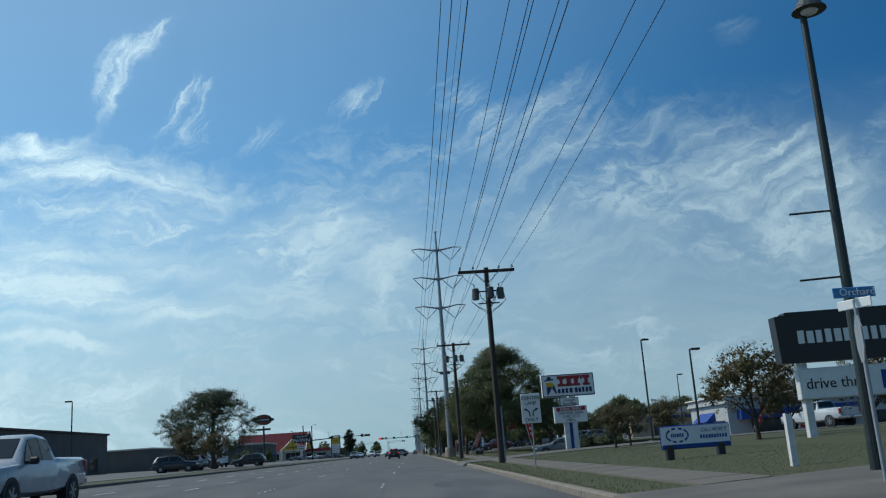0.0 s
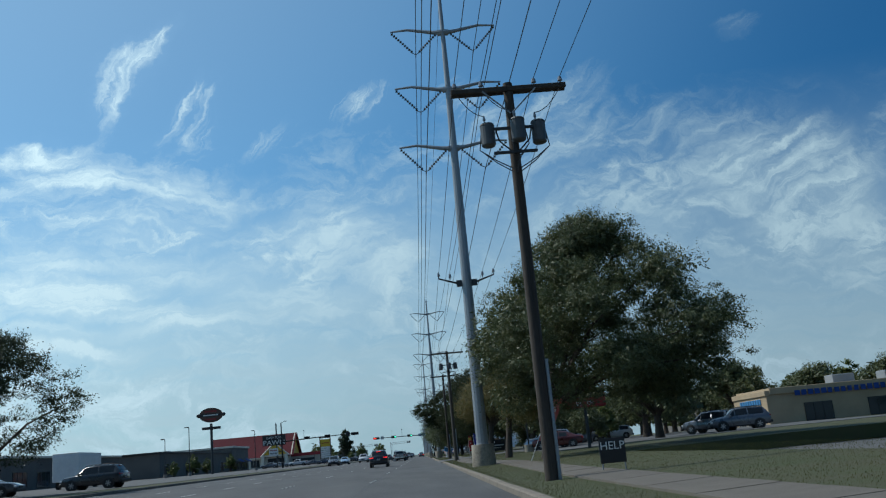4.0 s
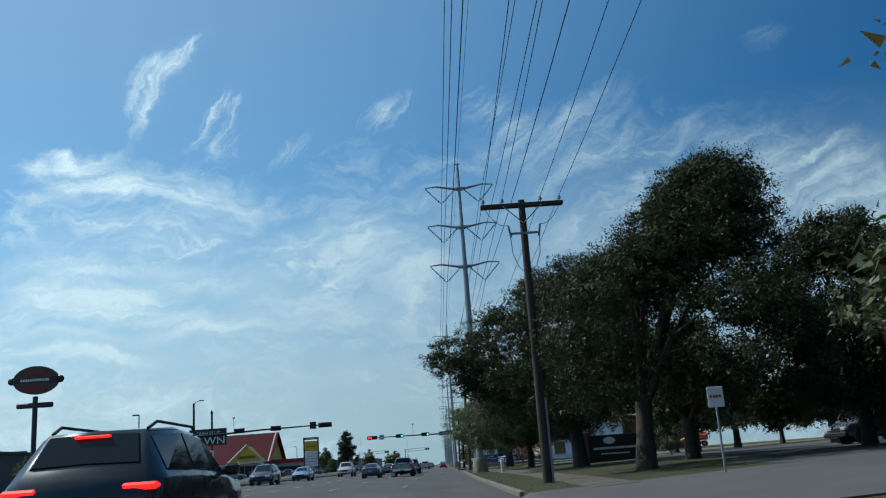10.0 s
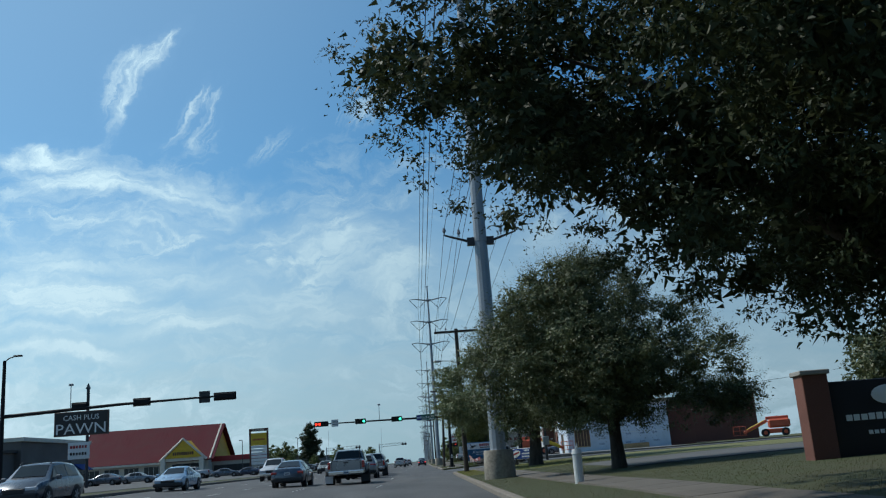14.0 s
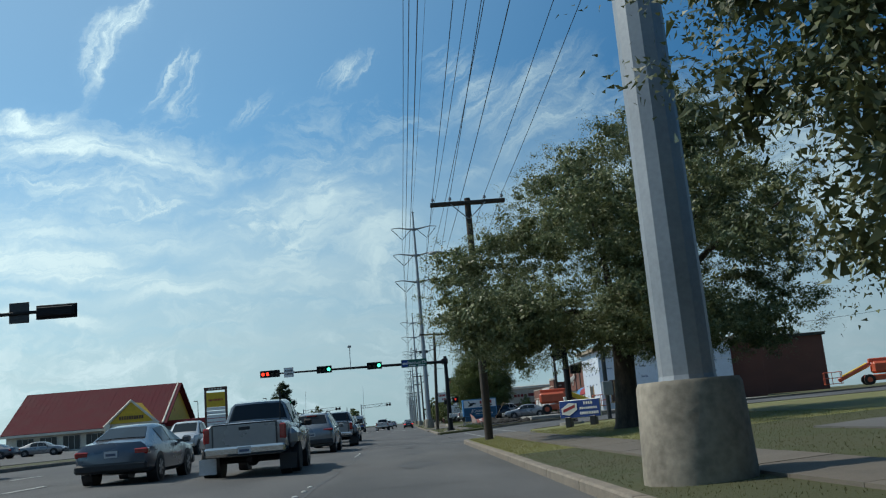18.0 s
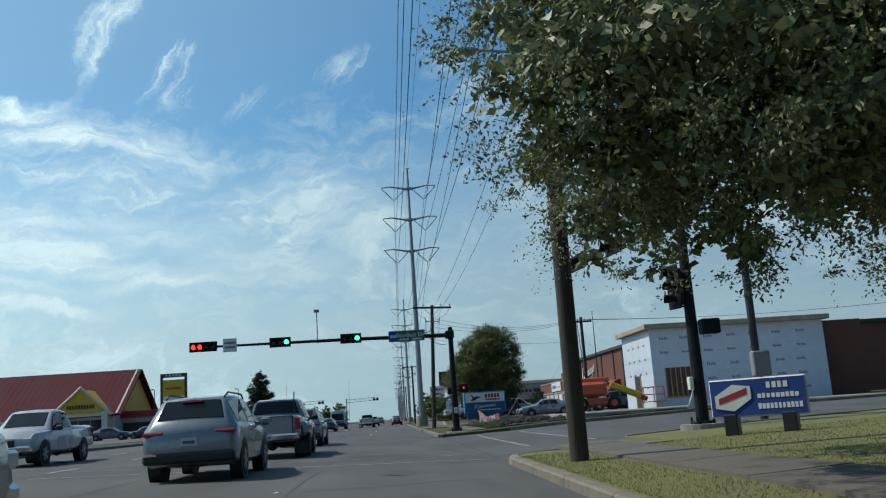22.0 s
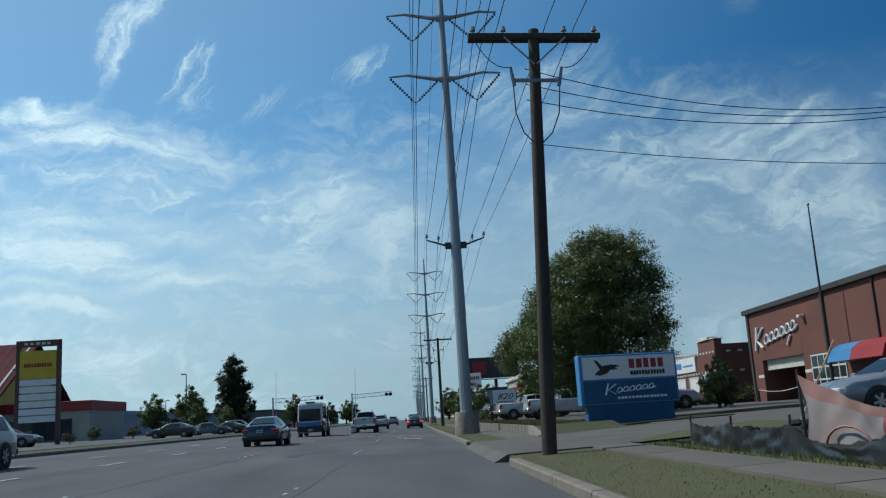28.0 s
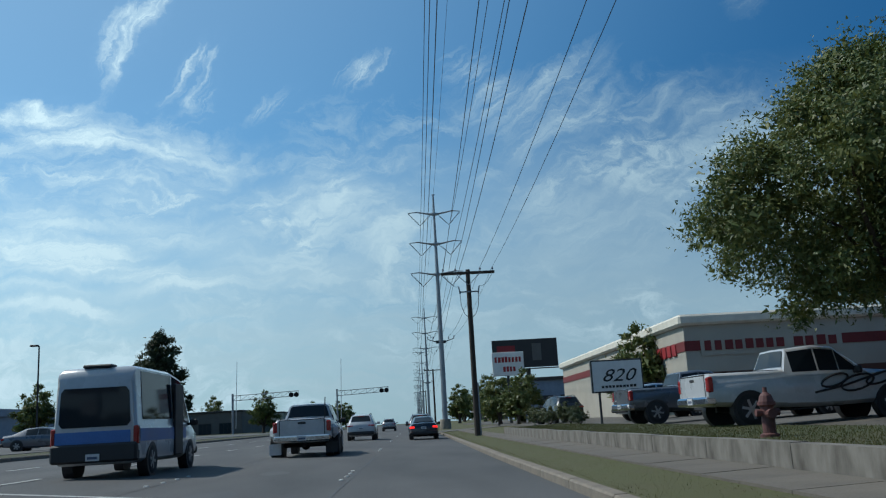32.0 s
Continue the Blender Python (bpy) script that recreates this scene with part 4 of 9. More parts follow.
for k, (x, y, h, fit) in enumerate(POLES):
    pole = wood_pole(x, y, h, fit, GREY_POLE if k in (2,) else WOOD_POLE)
    if fit == "corner":
        pole.rotation_euler = (0, radians(2.5), 0)
for k in range(6):
    wood_pole(3.2, 420 + 105 * k, 10, "plain", WOOD_POLE)
SUPPORTS = sorted([(x, y, h + 0.3, PIN_X) for x, y, h, f in POLES] + [(x, y, 11.1, (-1.6, -0.95, 0.95, 1.6)) for x, y, t in TOWERS[:5]] + [(3.2, 420 + 105 * k, 10.3, PIN_X) for k in range(6)], key=lambda s: s[1])
for n in range(4):
    run = []
    for a, b in zip(SUPPORTS, SUPPORTS[1:]):
        run += sag((a[0] + a[3][n], a[1], a[2]), (b[0] + b[3][n], b[1], b[2]), 0.00022 * (b[1] - a[1]) ** 2, 8)[:-1]
    cable("distribution_cable", run, 0.011, "thin dark distribution wire between the poles", "distribution cables")

# ---- trees ----
def crown_mesh(name, lobes, leaves, size, mat, seed, fill=0.35, droop=0.2, sprigs=0, heart=(0, 0, 0), reach=0.9, core=1.9, pointed=True):
    """Many small leaves: tufts on the shells of lobes (x, y, z, rx, ry, rz), and sprigs that stand out of them."""
    rng = np.random.default_rng(seed)
    areas = np.array([l[3] * l[4] + l[4] * l[5] + l[3] * l[5] for l in lobes])
    lobes = np.array(lobes)
    per = 14
    bulk = leaves - sprigs * per
    # branchlets: leaves gather in tufts on and in the lobes, with gaps between
    each = 70
    tufts_n = max(20, bulk // each)
    bulk = tufts_n * each
    L = lobes[rng.choice(len(lobes), tufts_n, p=areas / areas.sum())]
    d = rng.normal(size=(tufts_n, 3))
    d /= np.linalg.norm(d, axis=1)[:, None]
    inner = rng.random(tufts_n) < fill
    depth = 0.74 + 0.32 * rng.random(tufts_n)
    depth = np.where(inner, depth * (0.25 + 0.5 * rng.random(tufts_n)), depth)
    centre = L[:, :3] + d * L[:, 3:] * depth[:, None]
    wide = np.minimum(size * 6.5 * (0.6 + 0.8 * rng.random(tufts_n)), L[:, 3] * 0.55) * np.where(inner, 1.5, 1.0)
    who = np.repeat(np.arange(tufts_n), each)
    off = rng.normal(size=(bulk, 3)) * np.array([0.52, 0.52, 0.33])
    p = centre[who] + off * wide[who][:, None]
    way = off / (np.linalg.norm(off, axis=1)[:, None] + 1e-6)
    long = way * 0.7 + rng.normal(size=(bulk, 3)) * 0.55
    face = d[who] * 0.7 + way * 0.5 + np.array([0, 0, 0.3])
    s = size * (0.6 + 0.7 * rng.random(bulk)) * np.where(inner, core, 1.0)[who]
    if sprigs:
        sl = lobes[rng.choice(len(lobes), sprigs, p=areas / areas.sum())]
        out = sl[:, :3] - np.array(heart) + rng.normal(size=(sprigs, 3)) * sl[:, 3:4] * 0.9
        out /= np.linalg.norm(out, axis=1)[:, None] + 1e-6
        base = sl[:, :3] + out * sl[:, 3:] * 0.7
        way = out + rng.normal(size=(sprigs, 3)) * 0.45
        way[:, 2] += np.where(out[:, 2] > -0.2, 0.55, -0.5)
        way /= np.linalg.norm(way, axis=1)[:, None]
        span = reach * (0.35 + 0.75 * rng.random(sprigs))
        f = np.tile(np.linspace(0.05, 1, per), sprigs)
        who = np.repeat(np.arange(sprigs), per)
        sp = base[who] + way[who] * (span[who] * f)[:, None] + rng.normal(size=(len(f), 3)) * size * 0.75
        p = np.concatenate([p, sp])
        face = np.concatenate([face, out[who]])
        long = np.concatenate([long, way[who] * 0.6 + rng.normal(size=(len(f), 3)) * 0.7])
        s = np.concatenate([s, size * (1.1 - 0.45 * f) * (0.7 + 0.5 * rng.random(len(f)))])
    n = len(p)
    long[:, 2] -= droop
    long /= np.linalg.norm(long, axis=1)[:, None]
    side = np.cross(long, face * 1.1 + rng.normal(size=(n, 3)) * 0.45)
    side /= np.linalg.norm(side, axis=1)[:, None]
    s = s[:, None]
    if pointed:
        corners = [p - long * s * 0.8 - side * s * 0.48, p - long * s * 0.8 + side * s * 0.48, p + long * s]
    else:
        corners = [p - long * s, p + side * s * 0.5, p + long * s, p - side * s * 0.5]
    c = len(corners)
    v = np.stack(corners, 1).reshape(-1, 3)
    me = bpy.data.meshes.new(name)
    me.vertices.add(len(v))
    me.vertices.foreach_set("co", v.astype(np.float32).ravel())
    me.loops.add(len(v))
    me.loops.foreach_set("vertex_index", np.arange(len(v), dtype=np.int32))
    me.polygons.add(n)
    me.polygons.foreach_set("loop_start", np.arange(0, c * n, c, dtype=np.int32))
    me.update(calc_edges=True)
    me.materials.append(mat)
    return me


def trunk_and_limbs(t, rng, trunk, fork, bend_x, ends, height):
    form = Form().tube([(0, 0, -0.3), (0, 0, 0.15), (bend_x * 0.5, 0, fork * 0.5), (bend_x, 0, fork)], [trunk * 1.7, trunk * 1.2, trunk * 0.95, trunk * 0.9], 12)
    part("trunk", form, BARK, t, smooth=60)
    for end in ends:
        start = Vector((bend_x, 0, fork * (0.86 + 0.14 * rng.random())))
        bend = start.lerp(end, 0.5) + Vector((rng.uniform(-0.3, 0.3), rng.uniform(-0.3, 0.3), 0.06 * height))
        part("limb", Form().tube([start, start.lerp(bend, 0.5), bend, end], [trunk * 0.5, trunk * 0.4, trunk * 0.25, trunk * 0.05], 6), BARK, t, smooth=60)


def tree(name, label, at, height, spread, fork, leaf, leaves, size, seed, lobes_n=11, trunk=0.3, lean=(0, 0), flat=0.8, group="", turn=0, low=None, fill=0.22):
    """A small or far tree: a trunk with limbs that reach into the lobes of the crown."""
    rng = random.Random(seed)
    t = thing(name, label, "tree", at, turn, group)
    low = low if low is not None else fork * 0.85
    mid = (height + low) / 2
    lobes = [(lean[0], lean[1], mid, spread * 0.5, spread * 0.5, (height - low) * 0.34)]
    for k in range(lobes_n * 2):
        a = 2.4 * k + 0.7 * rng.random()
        q = (k + 0.5) / lobes_n / 2
        r = spread * (0.16 + 0.16 * rng.random())
        rz = r * flat
        z = low + rz * 0.9 + (height - low - 1.8 * rz) * q
        reach = max(0.0, spread * math.sqrt(max(0.02, 1 - ((q - 0.36) / 0.68) ** 2)) * (0.72 + 0.34 * rng.random()) - r)
        lobes.append((lean[0] + reach * math.cos(a), lean[1] + reach * math.sin(a), z, r, r, rz))
    trunk_and_limbs(t, rng, trunk, fork, lean[0] * 0.1, [Vector(l[:3]) for l in lobes[1::2]], height)
    part("crown", crown_mesh("crown", lobes, leaves, size, leaf, seed, fill, sprigs=leaves // 90, heart=(*lean, mid), reach=spread * 0.16), leaf, t)
    return t


def grown_tree(name, label, x, y, fork, leaf, leaves, size, seed, trunk, outline, lobes_n=150, sprigs=1100, fill=0.22, limbs=12, deep=0.92, lump=0.2, square=0.7, group="trees along the verge", core=1.9, pointed=True):
    """A big tree whose crown spreads from x0 to x1 at each height of the outline (z, x0, x1)."""
    rng = random.Random(seed)
    at = verge(x, y)
    t = thing(name, label, "tree", at, 0, group)
    zs = [o[0] - at[2] for o in outline]
    x0s, x1s = [o[1] - x for o in outline], [o[2] - x for o in outline]
    widest = max(b - a for a, b in zip(x0s, x1s)) / 2
    lobes = []
    while len(lobes) < lobes_n * 0.7:
        z = rng.uniform(zs[0], zs[-1])
        a, b = float(np.interp(z, zs, x0s)), float(np.interp(z, zs, x1s))
        half = (b - a) / 2
        if rng.random() > 0.25 + 0.75 * half / widest:
            continue
        r = min(half * 0.8, widest * lump * 1.25 * (0.45 + 0.9 * rng.random()))
        turn = rng.uniform(0, 6.283)
        far = (half - r) * (rng.uniform(0.74, 1.1) if rng.random() < 0.72 else rng.uniform(0.1, 0.75))
        far /= max(abs(math.cos(turn)), abs(math.sin(turn))) ** square
        rz = r * rng.uniform(0.6, 0.85)
        z = min(max(z, zs[0] + rz * 0.8), zs[-1] - rz * 0.85)
        lobes.append(((a + b) / 2 + far * math.cos(turn), far * deep * math.sin(turn), z, r, r, rz))
    for k in range(16):
        z = zs[0] + (zs[-1] - zs[0]) * (k + 0.5) / 16
        a, b = float(np.interp(z, zs, x0s)), float(np.interp(z, zs, x1s))
        r = min((b - a) * 0.3, widest * lump * rng.uniform(0.55, 0.95))
        for x in (a + r, b - r):
            lobes.append((x, rng.uniform(-1, 1) * r, min(z, zs[-1] - r * 0.6), r, r, r * 0.7))
    zm = (zs[0] + zs[-1]) / 2
    heart = ((float(np.interp(zm, zs, x0s)) + float(np.interp(zm, zs, x1s))) / 2, 0, zm - 1.0)
    lobes.append((heart[0], 0, zm, widest * 0.5, widest * 0.45, (zs[-1] - zs[0]) * 0.26))
    trunk_and_limbs(t, rng, trunk, fork, heart[0] * 0.1, [Vector(l[:3]) for l in lobes[:limbs]], zs[-1])
    part("crown", crown_mesh("crown", lobes, leaves, size, leaf, seed, fill, sprigs=sprigs, heart=heart, reach=0.8, core=core, pointed=pointed), leaf, t)
    return t


OAKS = "trees along the verge"


def verge(x, y):
    return (x, y, right_z(x) if x > 0 else left_z(x))


grown_tree("oak_tree", "large dark green live oak on the grass verge", 6.9, 37.5, 2.6, OAK_LEAF, 238000, 0.056, 3, 0.29,
           [(2.9, 4.6, 15.0), (4.2, 3.4, 17.4), (6.5, 3.0, 17.4), (8.2, 3.6, 16.0), (10.3, 6.2, 14.6), (12.2, 7.9, 12.6), (13.0, 9.2, 11.2)], deep=1.08, fill=0.36, lobes_n=170)
grown_tree("elm_tree", "tall thin-leaved tree turning yellow on the verge", 6.6, 55.5, 3.0, ELM_LEAF, 108800, 0.055, 4, 0.23,
           [(2.8, 6.4, 10.2), (4.2, 6.1, 12.0), (8.0, 6.5, 12.6), (10.6, 6.9, 12.0), (12.0, 8.0, 11.0)], lobes_n=100, fill=0.2, lump=0.26)
grown_tree("elm_tree", "broad tree with yellowing leaves and bare top twigs", 7.0, 77.3, 3.0, ELM_LEAF, 119680, 0.055, 5, 0.27,
           [(3.7, 4.8, 8.5), (4.8, 3.9, 14.0), (6.2, 4.1, 14.6), (7.5, 5.4, 14.0), (9.0, 7.6, 13.2), (10.2, 8.6, 12.2), (11.1, 9.4, 11.2)], lobes_n=120, fill=0.2, sprigs=1700, limbs=22, lump=0.2)
grown_tree("oak_tree", "large dark live oak with a broad crown", 8.0, 108.5, 2.6, SHADED_OAK_LEAF, 174080, 0.059, 6, 0.36,
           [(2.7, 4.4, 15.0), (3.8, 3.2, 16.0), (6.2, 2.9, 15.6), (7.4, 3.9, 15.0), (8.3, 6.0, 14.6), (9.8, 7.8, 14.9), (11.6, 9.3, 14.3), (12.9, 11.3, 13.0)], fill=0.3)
grown_tree("oak_tree", "huge dark live oak reaching over the road", 8.4, 127.6, 3.2, SHADED_OAK_LEAF, 272000, 0.046, 7, 0.42,
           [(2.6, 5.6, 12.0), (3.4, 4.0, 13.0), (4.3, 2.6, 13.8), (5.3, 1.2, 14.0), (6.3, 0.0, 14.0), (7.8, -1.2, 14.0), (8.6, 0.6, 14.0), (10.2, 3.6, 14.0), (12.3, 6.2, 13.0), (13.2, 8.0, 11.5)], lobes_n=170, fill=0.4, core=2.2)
grown_tree("oak_tree", "low spreading live oak beside the footpath", 7.4, 148.0, 1.9, OAK_LEAF, 224400, 0.036, 8, 0.24,
           [(1.8, 3.4, 12.2), (3.0, 2.2, 13.2), (4.2, 1.8, 13.0), (5.0, 1.9, 12.2), (6.0, 2.6, 10.8), (7.5, 4.0, 9.0), (8.5, 6.2, 7.9)], square=0.0, deep=0.72, sprigs=1500, fill=0.4, core=2.2)
grown_tree("oak_tree", "big live oak by the junction", 7.4, 172.2, 2.9, HAZED_OAK_LEAF, 360000, 0.031, 9, 0.38,
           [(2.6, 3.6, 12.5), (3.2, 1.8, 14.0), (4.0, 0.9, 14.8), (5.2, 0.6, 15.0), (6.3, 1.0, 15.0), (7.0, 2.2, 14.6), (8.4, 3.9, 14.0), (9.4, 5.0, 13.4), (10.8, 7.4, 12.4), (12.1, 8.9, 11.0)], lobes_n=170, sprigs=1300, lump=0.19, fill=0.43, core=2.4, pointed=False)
grown_tree("oak_tree", "dark live oak behind the verge", 18.5, 112.0, 2.4, SHADED_OAK_LEAF, 70720, 0.092, 21, 0.3,
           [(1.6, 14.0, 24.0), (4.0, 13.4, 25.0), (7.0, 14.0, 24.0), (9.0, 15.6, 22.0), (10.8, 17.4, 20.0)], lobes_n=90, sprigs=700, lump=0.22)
grown_tree("pear_tree", "round dense tree with green and bronze leaves", 10.9, 265.9, 2.2, GREEN_LEAF, 129200, 0.064, 10, 0.22,
           [(2.0, 7.8, 13.9), (3.2, 6.5, 14.8), (5.4, 6.1, 15.3), (7.2, 6.7, 15.3), (9.0, 7.7, 14.9), (10.2, 9.2, 14.1), (11.0, 10.6, 12.9)], lobes_n=150, sprigs=400, fill=0.26, lump=0.25)
grown_tree("pear_tree", "rounded green tree on the raised lot", 11.3, 284.5, 2.9, GREEN_LEAF, 142800, 0.059, 11, 0.2,
           [(3.3, 8.6, 15.0), (4.2, 7.2, 16.4), (5.2, 6.2, 16.8), (6.4, 6.7, 16.6), (7.6, 8.2, 15.9), (8.8, 9.4, 14.8), (9.8, 10.6, 13.4)], lobes_n=140, sprigs=400, fill=0.24, lump=0.22)
# smaller and farther trees of the right side
back_oak = tree("oak_tree", "dark green tree beyond the verge", verge(13, 92), 6.2, 4.0, 1.8, OAK_LEAF, 10000, 0.14, 12, group="trees behind the lots")
for x, y, s, r in [(17, 99, 0.8, 40), (12.5, 118, 1.1, 80), (20, 64, 1.1, 10), (26, 92, 1.2, 50), (54, 108, 1.2, 120), (24, 112, 1.1, 200), (30, 128, 1.0, 70), (40, 100, 1.3, 20), (18.0, 84, 0.6, 90), (19, 140, 0.9, 33), (26, 152, 1.0, 250), (36, 150, 1.1, 150), (33, 160, 0.8, 310), (20, 150, 0.8, 200), (48, 130, 1.3, 10), (30, 106, 0.9, 280), (46, 112, 1.1, 77), (30, 138, 1.0, 12), (38, 142, 1.1, 130), (46, 150, 1.2, 220), (36, 120, 1.0, 300), (45, 128, 1.1, 45), (54, 142, 1.2, 160), (24, 128, 0.8, 95), (58, 120, 1.2, 20), (62, 155, 1.3, 60), (50, 165, 1.1, 10), (60, 100, 1.2, 140)]:
    m = verge(x, y)
    copy_thing(back_oak, pose(*m, 0, 0, r) @ Matrix.Diagonal((s, s, s, 1)))
rusty = tree("crape_myrtle", "small bare-looking tree with rusty leaves", verge(14.9, -30.0), 4.4, 2.5, 1.0, RUST_LEAF, 7500, 0.06, 14, lobes_n=9, trunk=0.1, group="ornamental trees", low=1.0, fill=0.4)
for x, y, s, r in [(11.4, -16.4, 0.62, 50), (14.7, -16, 0.64, 100), (13.1, -13.2, 0.6, 10), (19, -24, 0.8, 200), (22, -27, 0.9, 20), (-24.5, 38, 1.0, 10), (-26, 30, 1.1, 140)]:
    m = verge(x, y)
    copy_thing(rusty, pose(*m, 0, 0, r) @ Matrix.Diagonal((s, s, s, 1)))
grown_tree("oak_tree", "broad open-crowned dark tree in front of the far shops", -26.5, 46, 1.8, PINE_LEAF, 60000, 0.08, 15, 0.26, [(3.0, -30.0, -23.0), (4.6, -33.2, -21.0), (6.6, -33.4, -20.6), (8.6, -31.6, -22.0), (10.6, -28.6, -24.0)], lobes_n=56, sprigs=300, fill=0.06, lump=0.27, limbs=16, group="trees behind the lots")
tree("pine_tree", "tall dark conifer beyond the junction", verge(-32, 376), 13.6, 3.8, 2.0, PINE_LEAF, 16000, 0.2, 16, lobes_n=12, trunk=0.3, low=0.8, flat=1.4, fill=0.3)
far_tree = tree("tree", "olive green roadside tree in the distance", verge(-39, 372), 8.0, 3.4, 1.4, GREEN_LEAF, 4000, 0.26, 17, group="distant trees", low=0.8)
for x, y, s, r in [(-44, 368, 0.85, 30), (-36, 364, 0.6, 70), (-30, 440, 1.0, 10), (-24, 470, 0.8, 20), (-50, 420, 1.1, 80), (-28, 350, 0.5, 33), (9.5, 345, 0.62, 10), (8.2, 338, 0.5, 50), (13.5, 318, 0.72, 60), (8.0, 352, 0.66, 90), (12, 420, 1.0, 20), (10, 470, 1.1, 70), (14, 520, 1.1, 10), (22, 470, 1.1, 110), (-58, 520, 1.3, 40), (-26, 560, 1.1, 20), (18, 600, 1.2, 60), (-30, 650, 1.3, 60), (9, 372, 0.5, 10), (16, 262, 0.35, 5), (24, 103, 0.72, 200), (-45.5, 172, 0.5, 40), (-46, 186, 0.42, 90), (-45, 205, 0.5, 10), (-46, 160, 0.35, 70)]:
    m = verge(x, y)
    copy_thing(far_tree, pose(*m, 0, 0, r) @ Matrix.Diagonal((s, s, s, 1)))

for k in range(16):
    x, y = 66 + 9 * math.sin(2.3 * k), 60 + 9.5 * k
    copy_thing(far_tree, pose(*verge(x, y), 0, 0, 50 * k) @ Matrix.Diagonal((1.0, 1.0, 0.75 + 0.2 * math.sin(1.7 * k), 1)))

# ---- vehicles ----
GLASS_DARK = glass("tinted_glass", (0.02, 0.025, 0.03), 1.0)
TYRE = material("tyre_rubber", (0.02, 0.02, 0.02), 0.85, vary=0.2, bump=0.2)
RIM = material("alloy_rim", (0.35, 0.36, 0.37), 0.35, metal=0.8, vary=0.1, bump=0)
CHROME = material("chrome", (0.6, 0.6, 0.6), 0.15, metal=1.0, vary=0.05, bump=0)
TRIM = material("black_trim", (0.02, 0.02, 0.022), 0.6, vary=0.15, bump=0.05)
LAMP_RED = material("red_lens", (0.3, 0.012, 0.012), 0.2, vary=0.1, bump=0, coat=0.5)
LAMP_LIT = glow("lit_brake_lens", (1.0, 0.02, 0.014), 1.25)
LAMP_CLEAR = material("clear_headlamp", (0.6, 0.62, 0.65), 0.12, vary=0.05, bump=0, coat=0.6)
PLATE = material("plate_white", (0.55, 0.55, 0.55), 0.5, vary=0.1, bump=0)
PLATE_INK = material("plate_ink", (0.08, 0.1, 0.16), 0.5, vary=0.1, bump=0)


def paint(name, colour, metal=0.3):
    return material(name, colour, 0.28, metal=metal, vary=0.06, grain=8, stain=1.2, bump=0, coat=0.6)


PAINTS = {"white": paint("white_car_paint", (0.46, 0.47, 0.48), 0), "silver": paint("silver_car_paint", (0.27, 0.28, 0.29), 0.4), "grey": paint("grey_car_paint", (0.11, 0.12, 0.14), 0.4),
          "black": paint("black_car_paint", (0.018, 0.019, 0.022), 0.1), "navy": paint("dark_blue_car_paint", (0.02, 0.03, 0.06), 0.2), "red": paint("dark_red_car_paint", (0.08, 0.014, 0.013), 0.2),
          "blue": paint("pale_blue_car_paint", (0.3, 0.42, 0.55), 0.3), "tan": paint("tan_grey_car_paint", (0.2, 0.2, 0.18), 0.3)}

